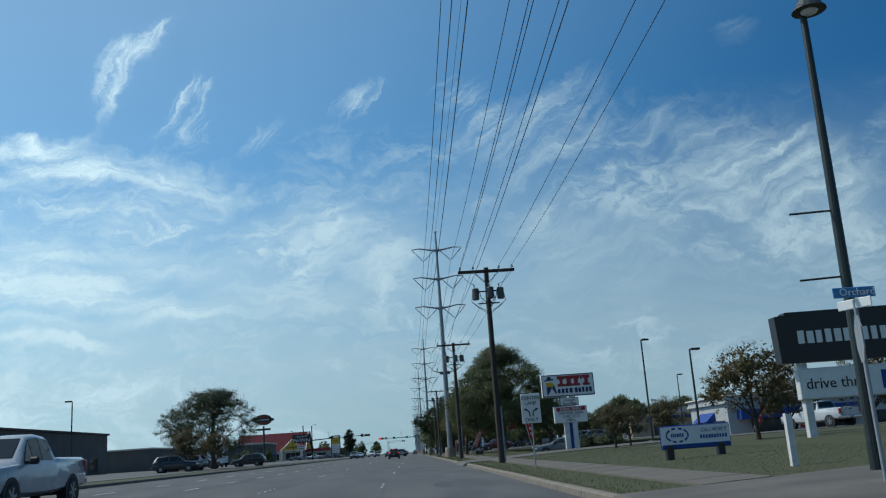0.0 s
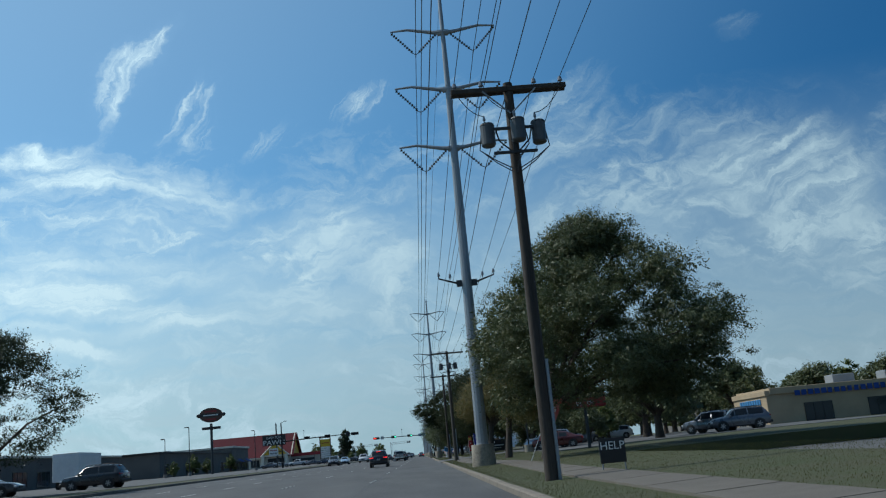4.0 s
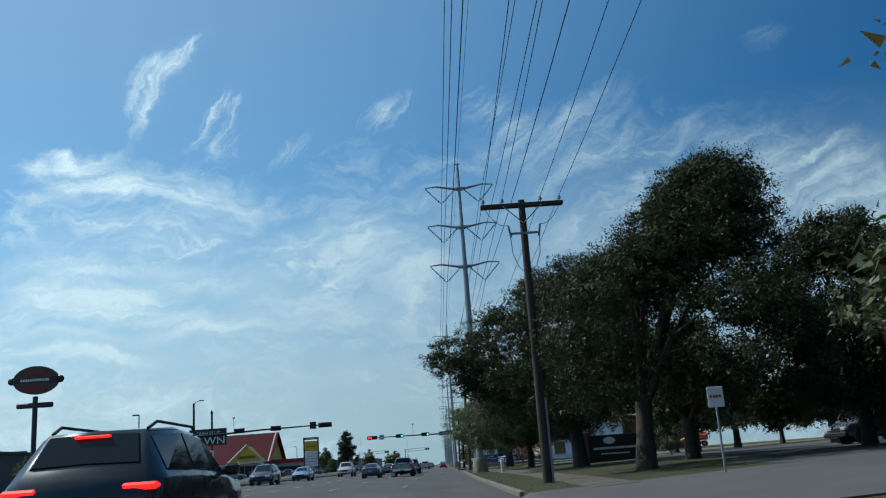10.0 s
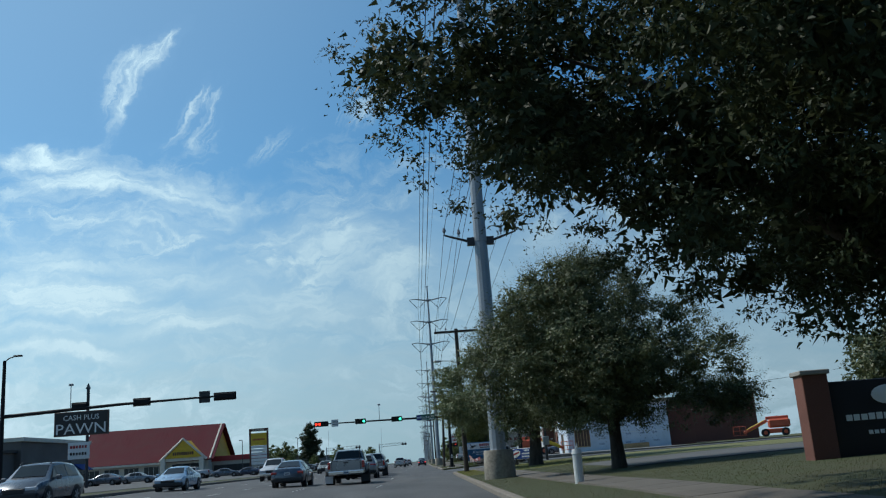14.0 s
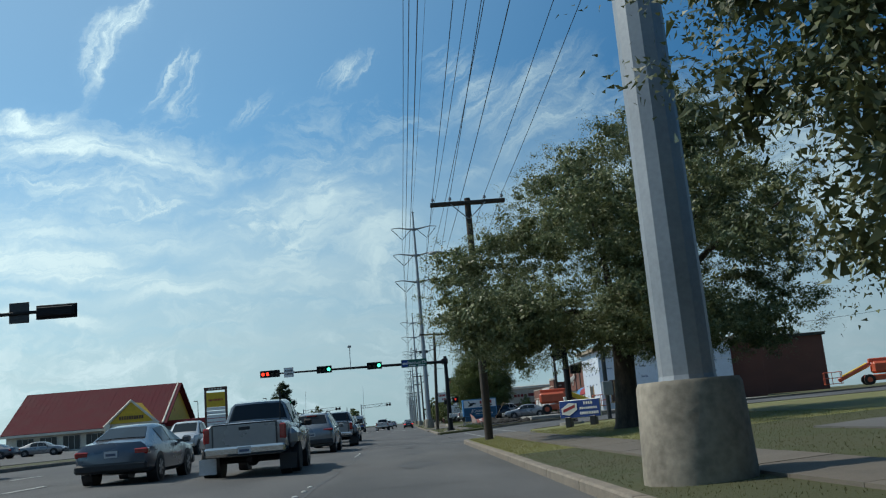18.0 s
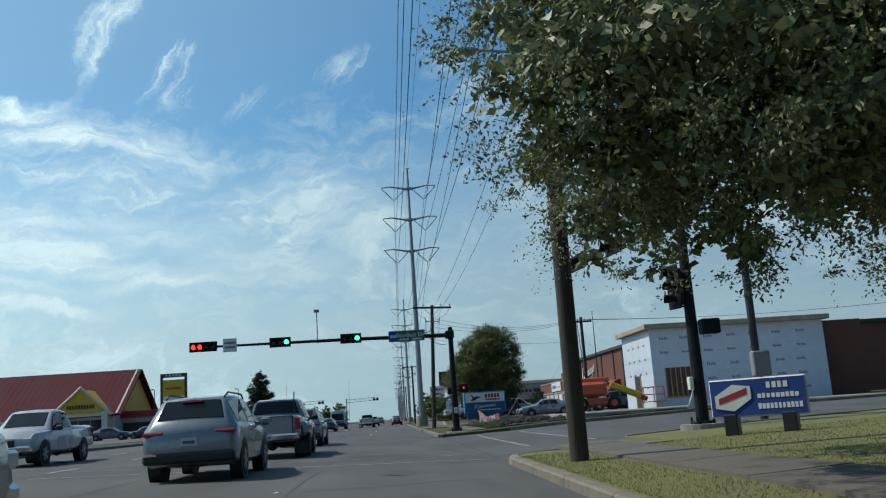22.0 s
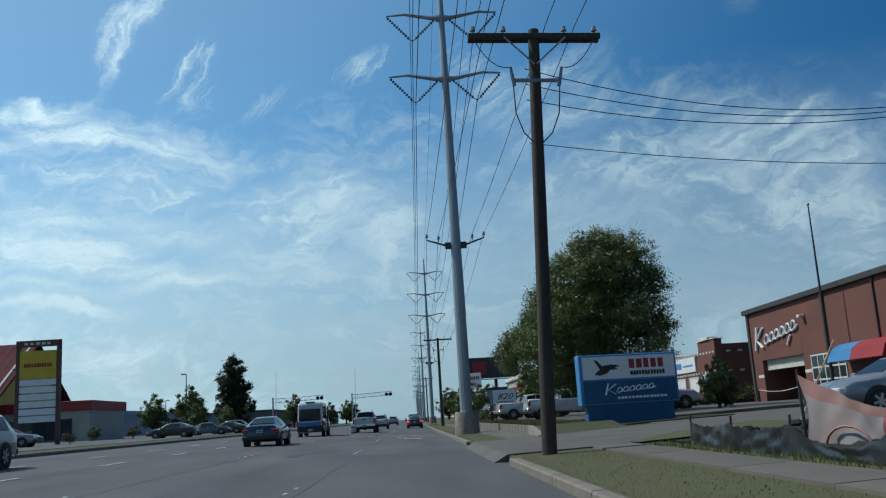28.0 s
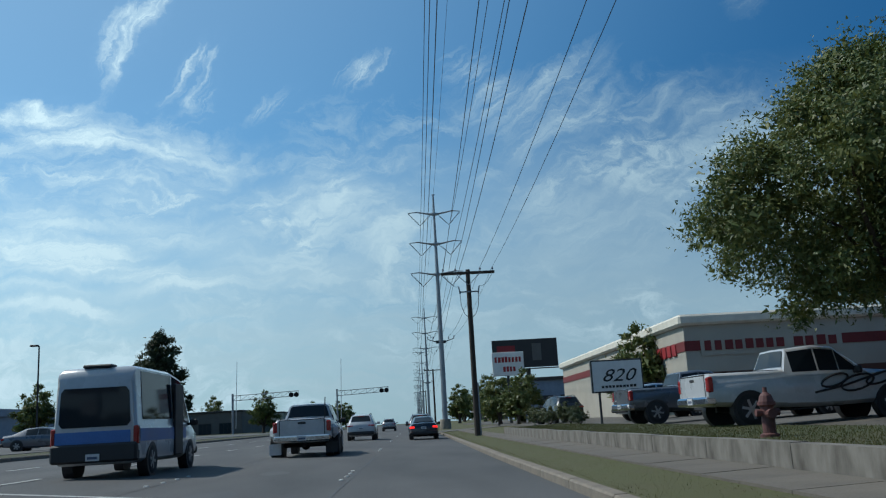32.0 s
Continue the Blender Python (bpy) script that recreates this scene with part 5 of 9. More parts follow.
# stations: along y from the tail, half width at the belt, underside, belt, top, half width at the top
SHAPES = {
    "sedan": dict(w=0.92, r=0.33, axles=(-1.42, 1.4), st=[(-2.4, 0.8, 0.34, 0.72, 0.8, 0.7), (-2.3, 0.88, 0.3, 0.85, 1.0, 0.78), (-1.75, 0.92, 0.24, 0.9, 1.06, 0.76), (-0.95, 0.92, 0.2, 0.92, 1.4, 0.58), (-0.2, 0.92, 0.2, 0.92, 1.46, 0.6), (0.35, 0.92, 0.2, 0.91, 1.4, 0.6), (1.15, 0.92, 0.22, 0.88, 0.98, 0.76), (2.0, 0.9, 0.26, 0.8, 0.86, 0.74), (2.38, 0.78, 0.32, 0.62, 0.66, 0.62)], cabin=(2, 3, 5, 6)),
    "suv": dict(w=0.95, r=0.37, axles=(-1.42, 1.42), st=[(-2.36, 0.82, 0.42, 0.8, 0.95, 0.76), (-2.28, 0.92, 0.36, 1.0, 1.1, 0.8), (-2.2, 0.95, 0.32, 1.06, 1.2, 0.8), (-1.85, 0.95, 0.28, 1.07, 1.66, 0.66), (-0.6, 0.95, 0.26, 1.06, 1.74, 0.68), (0.4, 0.95, 0.26, 1.04, 1.68, 0.68), (1.15, 0.95, 0.28, 1.02, 1.12, 0.8), (2.05, 0.93, 0.32, 0.92, 1.0, 0.78), (2.36, 0.82, 0.38, 0.72, 0.76, 0.66)], cabin=(2, 3, 5, 6)),
    "van": dict(w=1.02, r=0.36, axles=(-1.85, 1.85), st=[(-3.0, 0.98, 0.45, 1.1, 2.35, 0.84), (-2.93, 1.02, 0.36, 1.15, 2.5, 0.9), (-2.85, 1.02, 0.32, 1.16, 2.58, 0.9), (-2.6, 1.02, 0.32, 1.16, 2.62, 0.9), (0.2, 1.02, 0.3, 1.18, 2.62, 0.9), (1.3, 1.02, 0.3, 1.2, 2.5, 0.88), (2.15, 1.02, 0.32, 1.15, 1.3, 0.88), (2.75, 0.98, 0.34, 0.95, 1.02, 0.82), (2.98, 0.88, 0.4, 0.7, 0.74, 0.74)], cabin=(2, 3, 5, 6)),
    "pickup": dict(w=1.0, r=0.4, axles=(-1.9, 1.85), st=[(-2.95, 0.96, 0.62, 1.0, 1.28, 0.9), (-2.88, 1.0, 0.52, 1.05, 1.32, 0.94), (-0.95, 1.0, 0.42, 1.12, 1.32, 0.94), (-0.9, 1.0, 0.4, 1.16, 1.34, 0.9), (-0.72, 1.0, 0.4, 1.16, 1.86, 0.72), (0.0, 1.0, 0.38, 1.16, 1.92, 0.74), (0.55, 1.0, 0.38, 1.15, 1.86, 0.74), (1.3, 1.0, 0.4, 1.13, 1.26, 0.84), (2.6, 0.98, 0.44, 1.05, 1.14, 0.84), (2.9, 0.9, 0.48, 0.85, 0.92, 0.76)], cabin=(3, 4, 6, 7)),
}


def car_ring(s, bed=False):
    y, w, zb, belt, top, wt = s
    half = [(0, zb), (w * 0.84, zb), (w * 0.97, zb + 0.1), (w, zb + 0.45 * (belt - zb)), (w * 0.985, belt - 0.03), (w * 0.95, belt + 0.02), (wt, top - 0.07), (wt - 0.09, top), (0, top + 0.015)]
    return [Vector((x, y, z)) for x, z in half] + [Vector((-x, y, z)) for x, z in half[-2:0:-1]]


def car(kind, colour, label, at, turn=0, lit=False, group="", extras=()):
    """A vehicle with its nose to +y; turn is in degrees."""
    shape = SHAPES[kind]
    tone = PAINTS[colour]
    t = thing("pickup_truck" if kind == "pickup" else kind + ("_car" if kind in ("sedan", "suv") else ""), label, {"sedan": "car", "suv": "car", "van": "van", "pickup": "pickup truck"}[kind], at, turn, group)
    st = shape["st"]
    rings = [car_ring(s) for s in st]
    n = len(rings[0])
    shell = Form()
    v = [p for ring in rings for p in ring]
    f = [(i * n + k, i * n + (k + 1) % n, (i + 1) * n + (k + 1) % n, (i + 1) * n + k) for i in range(len(rings) - 1) for k in range(n)]
    f += [tuple(range(n))[::-1], tuple(range((len(rings) - 1) * n, len(rings) * n))]
    shell.add(v, [q[::-1] for q in f])
    part("body", shell, tone, t, smooth=38)
    c0, c1, c2, c3 = shape["cabin"]

    def pane(name, a, b, c, d, out, inset=0.07, mat=GLASS_DARK):
        """A pane inside the corners a, b, c, d, a little proud of the shell."""
        mid = (a + b + c + d) / 4
        normal = (c - a).cross(d - b).normalized()
        if normal.dot(out) < 0:
            normal = -normal
        front = [p.lerp(mid, inset) + normal * 0.012 for p in (a, b, c, d)]
        rear = [p - normal * 0.03 for p in front]
        form = Form().add(front + rear, [(0, 1, 2, 3), (7, 6, 5, 4)] + [(k, k + 4, (k + 1) % 4 + 4, (k + 1) % 4) for k in range(4)])
        part(name, form, mat, t)

    R = rings

    def curved_pane(name, low, high, out):
        """A pane that follows the shell from ring low to ring high."""
        ids = [6, 7, 8, 9, 10]
        grid = [[R[low][i].lerp(R[high][i], q) for i in ids] for q in (0.12, 0.9)]
        for row in grid:
            mid = row[2].copy()
            for i, p in enumerate(row):
                row[i] = p + (Vector((mid.x, p.y, p.z)) - p) * 0.07
        normal = (grid[1][2] - grid[0][2]).cross(grid[0][4] - grid[0][0]).normalized()
        normal = normal if normal.dot(out) > 0 else -normal
        front = [p + normal * 0.016 for row in grid for p in row]
        rear = [p - normal * 0.04 for row in grid for p in row]
        f = [(i, i + 1, i + 6, i + 5) for i in range(4)] + [(i + 15, i + 16, i + 11, i + 10) for i in range(4)]
        f += [(i, i + 10, i + 11, i + 1) for i in range(4)] + [(i + 5, i + 6, i + 16, i + 15) for i in range(4)] + [(0, 5, 15, 10), (4, 14, 19, 9)]
        part(name, Form().add(front + rear, f), GLASS_DARK, t)

    curved_pane("windscreen", c3, c2, Vector((0, 1, 0.5)))
    if kind == "van":
        zb, zt, y = 1.2, 2.12, -3.0
        shape_2 = [(-0.84, zb + 0.1), (-0.76, zb), (0.76, zb), (0.84, zb + 0.1), (0.8, zt - 0.1), (0.72, zt), (-0.72, zt), (-0.8, zt - 0.1)]
        part("rear_window", Form().prism(shape_2, y - 0.015, y + 0.06), GLASS_DARK, t)
    else:
        curved_pane("rear_window", c0, c1, Vector((0, -1, 0.5)))
    for side in (1, -1):
        i5, i6 = (5, 6) if side > 0 else (n - 5, n - 6)
        stops = [c1, (c1 + c2) // 2 if c2 - c1 > 1 else c1, c2]
        stops = sorted(set(stops))
        for a, b in zip(stops, stops[1:]):
            pane("side_window", R[a][i5].lerp(R[a][i6], 0.08), R[b][i5].lerp(R[b][i6], 0.08), R[b][i6], R[a][i6], Vector((side, 0, 0)), 0.08)
        if kind != "van":
            pane("quarter_window", R[c2][i5].lerp(R[c2][i6], 0.08), R[c3][i5].lerp(R[c2][i5], 0.25) + Vector((0, 0, 0.04)), R[c2][i6], R[c2][i6].lerp(R[c2][i5], 0.1), Vector((side, 0, 0)), 0.12)
        else:
            pane("quarter_window", R[c2][i5], R[c3][i5].lerp(R[c2][i5], 0.2), R[c2][i6], R[c2][i6].lerp(R[c2][i5], 0.1), Vector((side, 0, 0)), 0.1)
        mirror = Form().soft(min(side * (shape["w"] + 0.02), side * (shape["w"] + 0.24)), st[c3][0] - 0.42, st[c3][3] + 0.02, max(side * (shape["w"] + 0.02), side * (shape["w"] + 0.24)), st[c3][0] - 0.28, st[c3][3] + 0.2, 0.04)
        mirror.box(min(side * 0.85, side * (shape["w"] + 0.05)), st[c3][0] - 0.38, st[c3][3] + 0.03, max(side * 0.85, side * (shape["w"] + 0.05)), st[c3][0] - 0.32, st[c3][3] + 0.1)
        part("wing_mirror", mirror, TRIM if kind in ("van", "pickup") else tone, t)
        for y in shape["axles"]:
            r, w = shape["r"], shape["w"]
            arch = Form().tube([(side * (w - 0.25), y, r), (side * (w + 0.006), y, r)], r + 0.07, 24)
            part("wheel_arch", arch, TRIM, t)
            tyre = Form().tube([(side * (w - 0.22), y, r), (side * (w - 0.2), y, r), (side * (w - 0.01), y, r), (side * (w + 0.012), y, r)], [r - 0.03, r, r, r - 0.03], 24)
            rubber = part("wheel", tyre, TYRE, t, smooth=40)
            part("wheel_face", Form().tube([(side * (w + 0.002), y, r), (side * (w + 0.014), y, r)], r * 0.68, 20), TRIM, rubber)
            rim = Form().tube([(side * (w + 0.01), y, r), (side * (w + 0.03), y, r)], r * 0.16, 10)
            for k in range(6):
                a = math.pi * k / 3 + 0.3
                rim.soft(0, -0.035, 0.03, 0.014, 0.035, r * 0.62, 0.01, pose(side * (w + 0.014) - 0.007, y, r, math.degrees(a), 0, 0))
            part("rim", rim, RIM, rubber)
        tail, nose = st[0][0], st[-1][0]
        red = LAMP_LIT if lit else LAMP_RED
        w0 = st[1][1]
        if kind == "pickup":
            lamp = Form().soft(min(side * (w0 - 0.16), side * (w0 + 0.012)), tail - 0.012, 0.86, max(side * (w0 - 0.16), side * (w0 + 0.012)), tail + 0.14, 1.24, 0.03)
        elif kind == "van":
            lamp = Form().soft(min(side * (w0 - 0.13), side * (w0 + 0.01)), tail - 0.012, 0.75, max(side * (w0 - 0.13), side * (w0 + 0.01)), tail + 0.14, 1.2, 0.03)
        elif kind == "suv":
            lamp = Form().soft(min(side * (w0 - 0.42), side * (w0 + 0.008)), tail - 0.004, 0.93, max(side * (w0 - 0.42), side * (w0 + 0.008)), tail + 0.2, 1.02, 0.03)
        else:
            lamp = Form().soft(min(side * (w0 - 0.34), side * (w0 + 0.006)), tail - 0.002, 0.7, max(side * (w0 - 0.34), side * (w0 + 0.006)), tail + 0.2, 0.85, 0.03)
        part("tail_light", lamp, red, t)
        z = st[-1][3]
        head = Form().soft(min(side * 0.42, side * (st[-1][1] + 0.05)), nose - 0.28, z - 0.06, max(side * 0.42, side * (st[-1][1] + 0.05)), nose + 0.004, z + 0.09, 0.03)
        part("headlight", head, LAMP_CLEAR, t)
    tail, nose = st[0][0], st[-1][0]
    zb = st[1][2]
    bump_mat = CHROME if kind == "pickup" else TRIM
    part("rear_bumper", Form().soft(-st[1][1] * 0.99, tail - 0.1, zb + 0.02, st[1][1] * 0.99, tail + 0.2, zb + (0.46 if kind == "van" else 0.24), 0.05), bump_mat, t)
    part("front_bumper", Form().soft(-st[-2][1] * 0.97, nose - 0.2, st[-1][2] - 0.04, st[-2][1] * 0.97, nose + 0.06, st[-1][2] + 0.2, 0.05), bump_mat, t)
    part("grille", Form().soft(-0.4, nose - 0.02, st[-1][2] + 0.2, 0.4, nose + 0.03, st[-1][3] + 0.04, 0.02), TRIM, t)
    pz = zb + 0.36 if kind in ("suv", "sedan") else zb + 0.06
    py = tail - 0.02 if kind in ("suv", "sedan") else tail - 0.11
    plate = part("number_plate", Form().box(-0.16, py - 0.012, pz, 0.16, py + 0.02, pz + 0.16), PLATE, t)
    part("plate_mark", Form().box(-0.12, py - 0.016, pz + 0.04, 0.12, py - 0.012, pz + 0.1), PLATE_INK, plate)
    if kind == "pickup":
        # a flat black sheet imitates the shade inside the bed
        bed = Form().box(-0.8, -2.8, 1.315, 0.8, -1.0, 1.34)
        part("bed_shade", bed, TRIM, t, "black sheet for the shade inside the bed")
        part("tailgate_handle", Form().soft(-0.14, tail - 0.02, 1.14, 0.14, tail + 0.02, 1.22, 0.01), TRIM, t)
        part("tailgate_gap", Form().box(-0.8, tail - 0.006, 0.66, 0.8, tail + 0.02, 1.31), TRIM, t)
        part("tailgate", Form().soft(-0.78, tail - 0.012, 0.68, 0.78, tail + 0.03, 1.29, 0.02), tone, t)
        under = Form().tube([(0, -2.4, 0.42), (0, 1.6, 0.42)], 0.07, 8)
        under.tube([(-0.8, -1.9, 0.4), (0.8, -1.9, 0.4)], 0.07, 8)
        under.ball((0, -1.9, 0.4), 0.17, 10, 6)
        part("axle", under, TRIM, t)
    if kind == "suv":
        part("high_brake_light", Form().soft(-0.22, -1.98, 1.585, 0.22, -1.86, 1.62, 0.01), LAMP_LIT if lit else LAMP_RED, t)
        for side in (1, -1):
            part("roof_rail", Form().tube([(side * 0.6, -1.7, 1.68), (side * 0.62, -1.4, 1.78), (side * 0.62, 0.2, 1.77), (side * 0.6, 0.5, 1.68)], 0.022, 6), TRIM, t)
    if "dually" in extras:
        for side in (1, -1):
            flare = Form().soft(min(side * 0.9, side * 1.22), -2.48, 0.62, max(side * 0.9, side * 1.22), -1.3, 1.12, 0.16)
            part("fender_flare", flare, tone, t)
            tyre = Form().tube([(side * 1.0, -1.9, 0.4), (side * 1.2, -1.9, 0.4), (side * 1.225, -1.9, 0.4)], [0.4, 0.4, 0.36], 24)
            part("outer_wheel", tyre, TYRE, t)
            flap = Form().box(min(side * 0.78, side * 1.2), -2.62, 0.12, max(side * 0.78, side * 1.2), -2.6, 0.5)
            part("mud_flap", flap, TRIM if side > 0 else PLATE, t)
        part("aerial", Form().tube([(0.62, -1.1, 1.3), (0.66, -1.15, 2.1)], 0.02, 6), TRIM, t)
    if "script" in extras:
        mark = Form()
        for cy, cz, ry, rz in ((0.35, 1.0, 0.3, 0.16), (0.95, 0.92, 0.4, 0.2), (1.55, 1.0, 0.3, 0.15)):
            mark.tube([(1.012, cy + ry * math.cos(a) + 0.2 * math.sin(a), cz + rz * math.sin(a)) for a in [2 * math.pi * j / 14 for j in range(15)]], 0.028, 5)
        mark.tube([(1.012, -0.2, 0.72), (1.012, 0.6, 0.86), (1.012, 1.9, 1.2)], 0.03, 5)
        part("script_mark", mark, TRIM, t, "black script mark on the doors")
    if "stripe" in extras:
        for side in (1, -1):
            band = Form().box(min(side * 1.0, side * 1.026), -2.8, 0.82, max(side * 1.0, side * 1.026), 1.4, 1.12)
            part("stripe", band, STRIPE, t, "blue stripe")
        part("stripe", Form().box(-0.94, -3.012, 0.82, 0.84, -2.96, 1.1), STRIPE, t, "blue stripe")
        door = Form().soft(1.0, 0.15, 0.4, 1.06, 0.95, 2.3, 0.02)
        part("side_door", door, TRIM, t, "open grey passenger door")
        part("roof_vent", Form().soft(-0.35, -2.9, 2.6, 0.35, -2.5, 2.68, 0.03), TRIM, t)
    return t


STRIPE = material("blue_stripe", (0.06, 0.16, 0.42), 0.4, vary=0.1, bump=0)


def road_at(x, y):
    return (x, y, road_z(x))


TRAFFIC, LOT = "traffic in the lanes", "cars parked in the lots"
car("suv", "black", "black SUV with lit brake lights in a lane", road_at(-4.2, 86.5), lit=True, group=TRAFFIC)
car("pickup", "silver", "silver dual-wheel pickup truck waiting in a lane", road_at(-4.05, 167.5), group=TRAFFIC, extras=("dually",))
car("sedan", "grey", "dark grey sedan waiting beside a pickup", road_at(-7.3, 167), group=TRAFFIC)
car("suv", "silver", "silver SUV ahead of the pickup truck", road_at(-4.2, 183.5), group=TRAFFIC)
car("pickup", "silver", "silver dual-wheel pickup truck crossing the junction", road_at(-4.05, 194), group=TRAFFIC, extras=("dually",))
car("sedan", "grey", "dark grey sedan crossing the junction", road_at(-7.4, 197.5), group=TRAFFIC)
car("suv", "silver", "silver SUV crossing the junction", road_at(-4.4, 206), group=TRAFFIC)
car("van", "white", "white passenger van with a blue stripe", road_at(-8.0, 288.5), group=TRAFFIC, extras=("stripe",))
car("pickup", "white", "white dual-wheel pickup truck on the road", road_at(-4.4, 298.5), group=TRAFFIC, extras=("dually",))
car("sedan", "black", "black sedan with lit brake lights", road_at(0.1, 323), lit=True, group=TRAFFIC)
car("suv", "white", "white SUV ahead of the pickup", road_at(-4.1, 327), group=TRAFFIC)
car("suv", "grey", "dark grey SUV ahead of the sedan", road_at(0.0, 336), group=TRAFFIC)
car("suv", "silver", "silver SUV far along the road", road_at(-4.1, 392), group=TRAFFIC)
car("sedan", "navy", "dark blue sedan in the far lane", road_at(-7.6, 263), group=TRAFFIC)
car("pickup", "white", "white pickup truck coming the other way", road_at(-11.3, -47), 180, group=TRAFFIC)
car("suv", "grey", "dark grey SUV coming the other way", road_at(-15.4, 152), 180, group=TRAFFIC)
car("sedan", "blue", "pale sedan coming the other way", road_at(-15.2, 172), 180, group=TRAFFIC)
car("pickup", "white", "white pickup truck waiting at the junction", road_at(-13.0, 196), 180, group=TRAFFIC)
car("suv", "tan", "grey crossover coming the other way", road_at(-13.6, 243), 180, group=TRAFFIC)


def lot_at(x, y):
    if 9.4 < x and -1 < y < 30:
        return (x, y, -0.12 + 0.004 * x)
    return (x, y, right_z(x) + (0.165 if y > 254 and x > 7.9 else 0.03) if x > 0 else left_z(x) + 0.03)


for kind, colour, label, x, y, turn in [
    ("sedan", "grey", "dark grey sedan parked by the restaurant drive", 11.9, 6.3, 84),
    ("suv", "white", "white SUV parked beyond the verge", 13.0, 79, 80), ("sedan", "blue", "pale blue sedan parked beyond the verge", 12.4, 75, 80), ("sedan", "red", "dark red sedan parked under the trees", 12.6, 71.5, 80),
    ("suv", "grey", "dark grey SUV parked across the lot", 25.0, 66, 40), ("suv", "grey", "dark SUV in the lot", 26, 62, 80), ("pickup", "white", "white pickup truck by the drive-through", 29, -6, 20),
    ("suv", "grey", "dark SUV in the lot behind the oaks", 22, 118, 95), ("sedan", "silver", "silver sedan in the lot behind the oaks", 24, 123, 95), ("sedan", "grey", "dark sedan in the lot behind the oaks", 21, 104, 85), ("suv", "white", "white SUV in the lot behind the oaks", 26, 109, 85), ("sedan", "silver", "silver sedan parked by the building site", 12.7, 238.3, 94), ("suv", "grey", "dark SUV parked by the workshop", 20.5, 246, 85), ("suv", "black", "black SUV parked by the workshop", 24, 250, 88),
    ("pickup", "white", "white pickup truck parked with a black script mark", 9.7, 287, -86), ("pickup", "white", "white single-cab pickup truck parked on the raised lot", 10.5, 275.6, -87), ("suv", "black", "black SUV parked on the raised lot", 11.6, 263.2, 100),
    ("pickup", "grey", "grey pickup truck parked on the raised lot", 10.6, 299, -84), ("sedan", "grey", "dark sedan parked on the raised lot", 11.6, 293.5, -84), ("suv", "blue", "pale blue SUV parked on the raised lot", 12.2, 309, -80),
    ("suv", "black", "black SUV parked by the hedge", 9.5, 325, 10), ("pickup", "white", "white pickup truck in the workshop lot", 14.5, 270, -80)]:
    car(kind, colour, label, lot_at(x, y), turn, group=LOT, extras=("script",) if "script" in label else ())
for k, (kind, colour, x, y) in enumerate([("suv", "black", -26, 26), ("suv", "silver", -27, 34), ("sedan", "grey", -29, 52), ("suv", "black", -24.5, 60), ("sedan", "silver", -36, 66), ("sedan", "grey", -40, 230), ("sedan", "silver", -38, 237), ("pickup", "white", -37, 262),
                                          ("sedan", "grey", -33, 268), ("sedan", "navy", -31, 276), ("sedan", "silver", -30, 283), ("sedan", "black", -24, 306), ("sedan", "grey", -24, 322), ("sedan", "black", -24, 332), ("suv", "silver", -25, 345)]):
    car(kind, colour, {"suv": "SUV", "sedan": "sedan", "pickup": "pickup truck"}[kind] + " in " + colour + " paint parked in the far lot", lot_at(x, y), 85 if k % 2 else -85, group=LOT)

# ---- signs, signals and street things ----
WHITE_PANEL = material("sign_white", (0.72, 0.72, 0.7), 0.5, vary=0.06, grain=5, stain=1.2, bump=0)
SIGN_RED = material("sign_red", (0.3, 0.022, 0.025), 0.6, vary=0.1, bump=0)
SIGN_BLUE = material("sign_blue", (0.025, 0.065, 0.26), 0.7, vary=0.1, bump=0, spec=0.25)
SIGN_NAVY = material("sign_navy", (0.018, 0.035, 0.11), 0.6, vary=0.1, bump=0)
SIGN_FADED = material("faded_sign_blue", (0.03, 0.105, 0.2), 0.65, vary=0.12, grain=4, stain=1.0, bump=0, spec=0.3)
SIGN_SKY = material("sign_mid_blue", (0.06, 0.22, 0.45), 0.5, vary=0.1, bump=0)
SIGN_GREEN = material("sign_green", (0.02, 0.11, 0.08), 0.4, vary=0.1, bump=0)
SIGN_YELLOW = material("sign_yellow", (0.62, 0.4, 0.02), 0.5, vary=0.1, bump=0)
SIGN_BROWN = material("sign_brown", (0.1, 0.05, 0.035), 0.6, vary=0.15, bump=0.05)
SIGN_BLACK = material("sign_black", (0.015, 0.015, 0.018), 0.4, vary=0.2, bump=0)
INK = material("letter_black", (0.015, 0.015, 0.015), 0.5, vary=0.1, bump=0)
LETTER_WHITE = material("letter_white", (0.75, 0.75, 0.73), 0.5, vary=0.05, bump=0)
WHITE_STEEL = material("white_painted_steel", (0.62, 0.62, 0.6), 0.5, vary=0.12, grain=12, stain=2, bump=0.05)
POLE_GREEN = material("dark_pole_paint", (0.02, 0.028, 0.026), 0.45, vary=0.2, bump=0.05)
FLAG_RED = material("flag_red", (0.42, 0.035, 0.035), 0.8, vary=0.12, grain=6, bump=0.1)
FLAG_FADED = material("faded_flag_red", (0.42, 0.07, 0.06), 0.8, vary=0.3, grain=5, stain=2.5, bump=0.1, dirt=(0.5, 0.24, 0.2))
FLAG_YELLOW = material("flag_yellow", (0.6, 0.35, 0.05), 0.8, vary=0.12, bump=0.1)
FLAG_BLUE = material("flag_blue", (0.03, 0.04, 0.25), 0.8, vary=0.12, bump=0.1)
HAND_RED = glow("hand_red", (1.0, 0.06, 0.03), 0.6)
LIT_RED, LIT_GREEN = glow("lit_red", (1.0, 0.04, 0.02), 2.0), glow("lit_green", (0.1, 1.0, 0.55), 2.0)
LENS_OFF = material("unlit_lens", (0.03, 0.025, 0.02), 0.3, vary=0.1, bump=0)


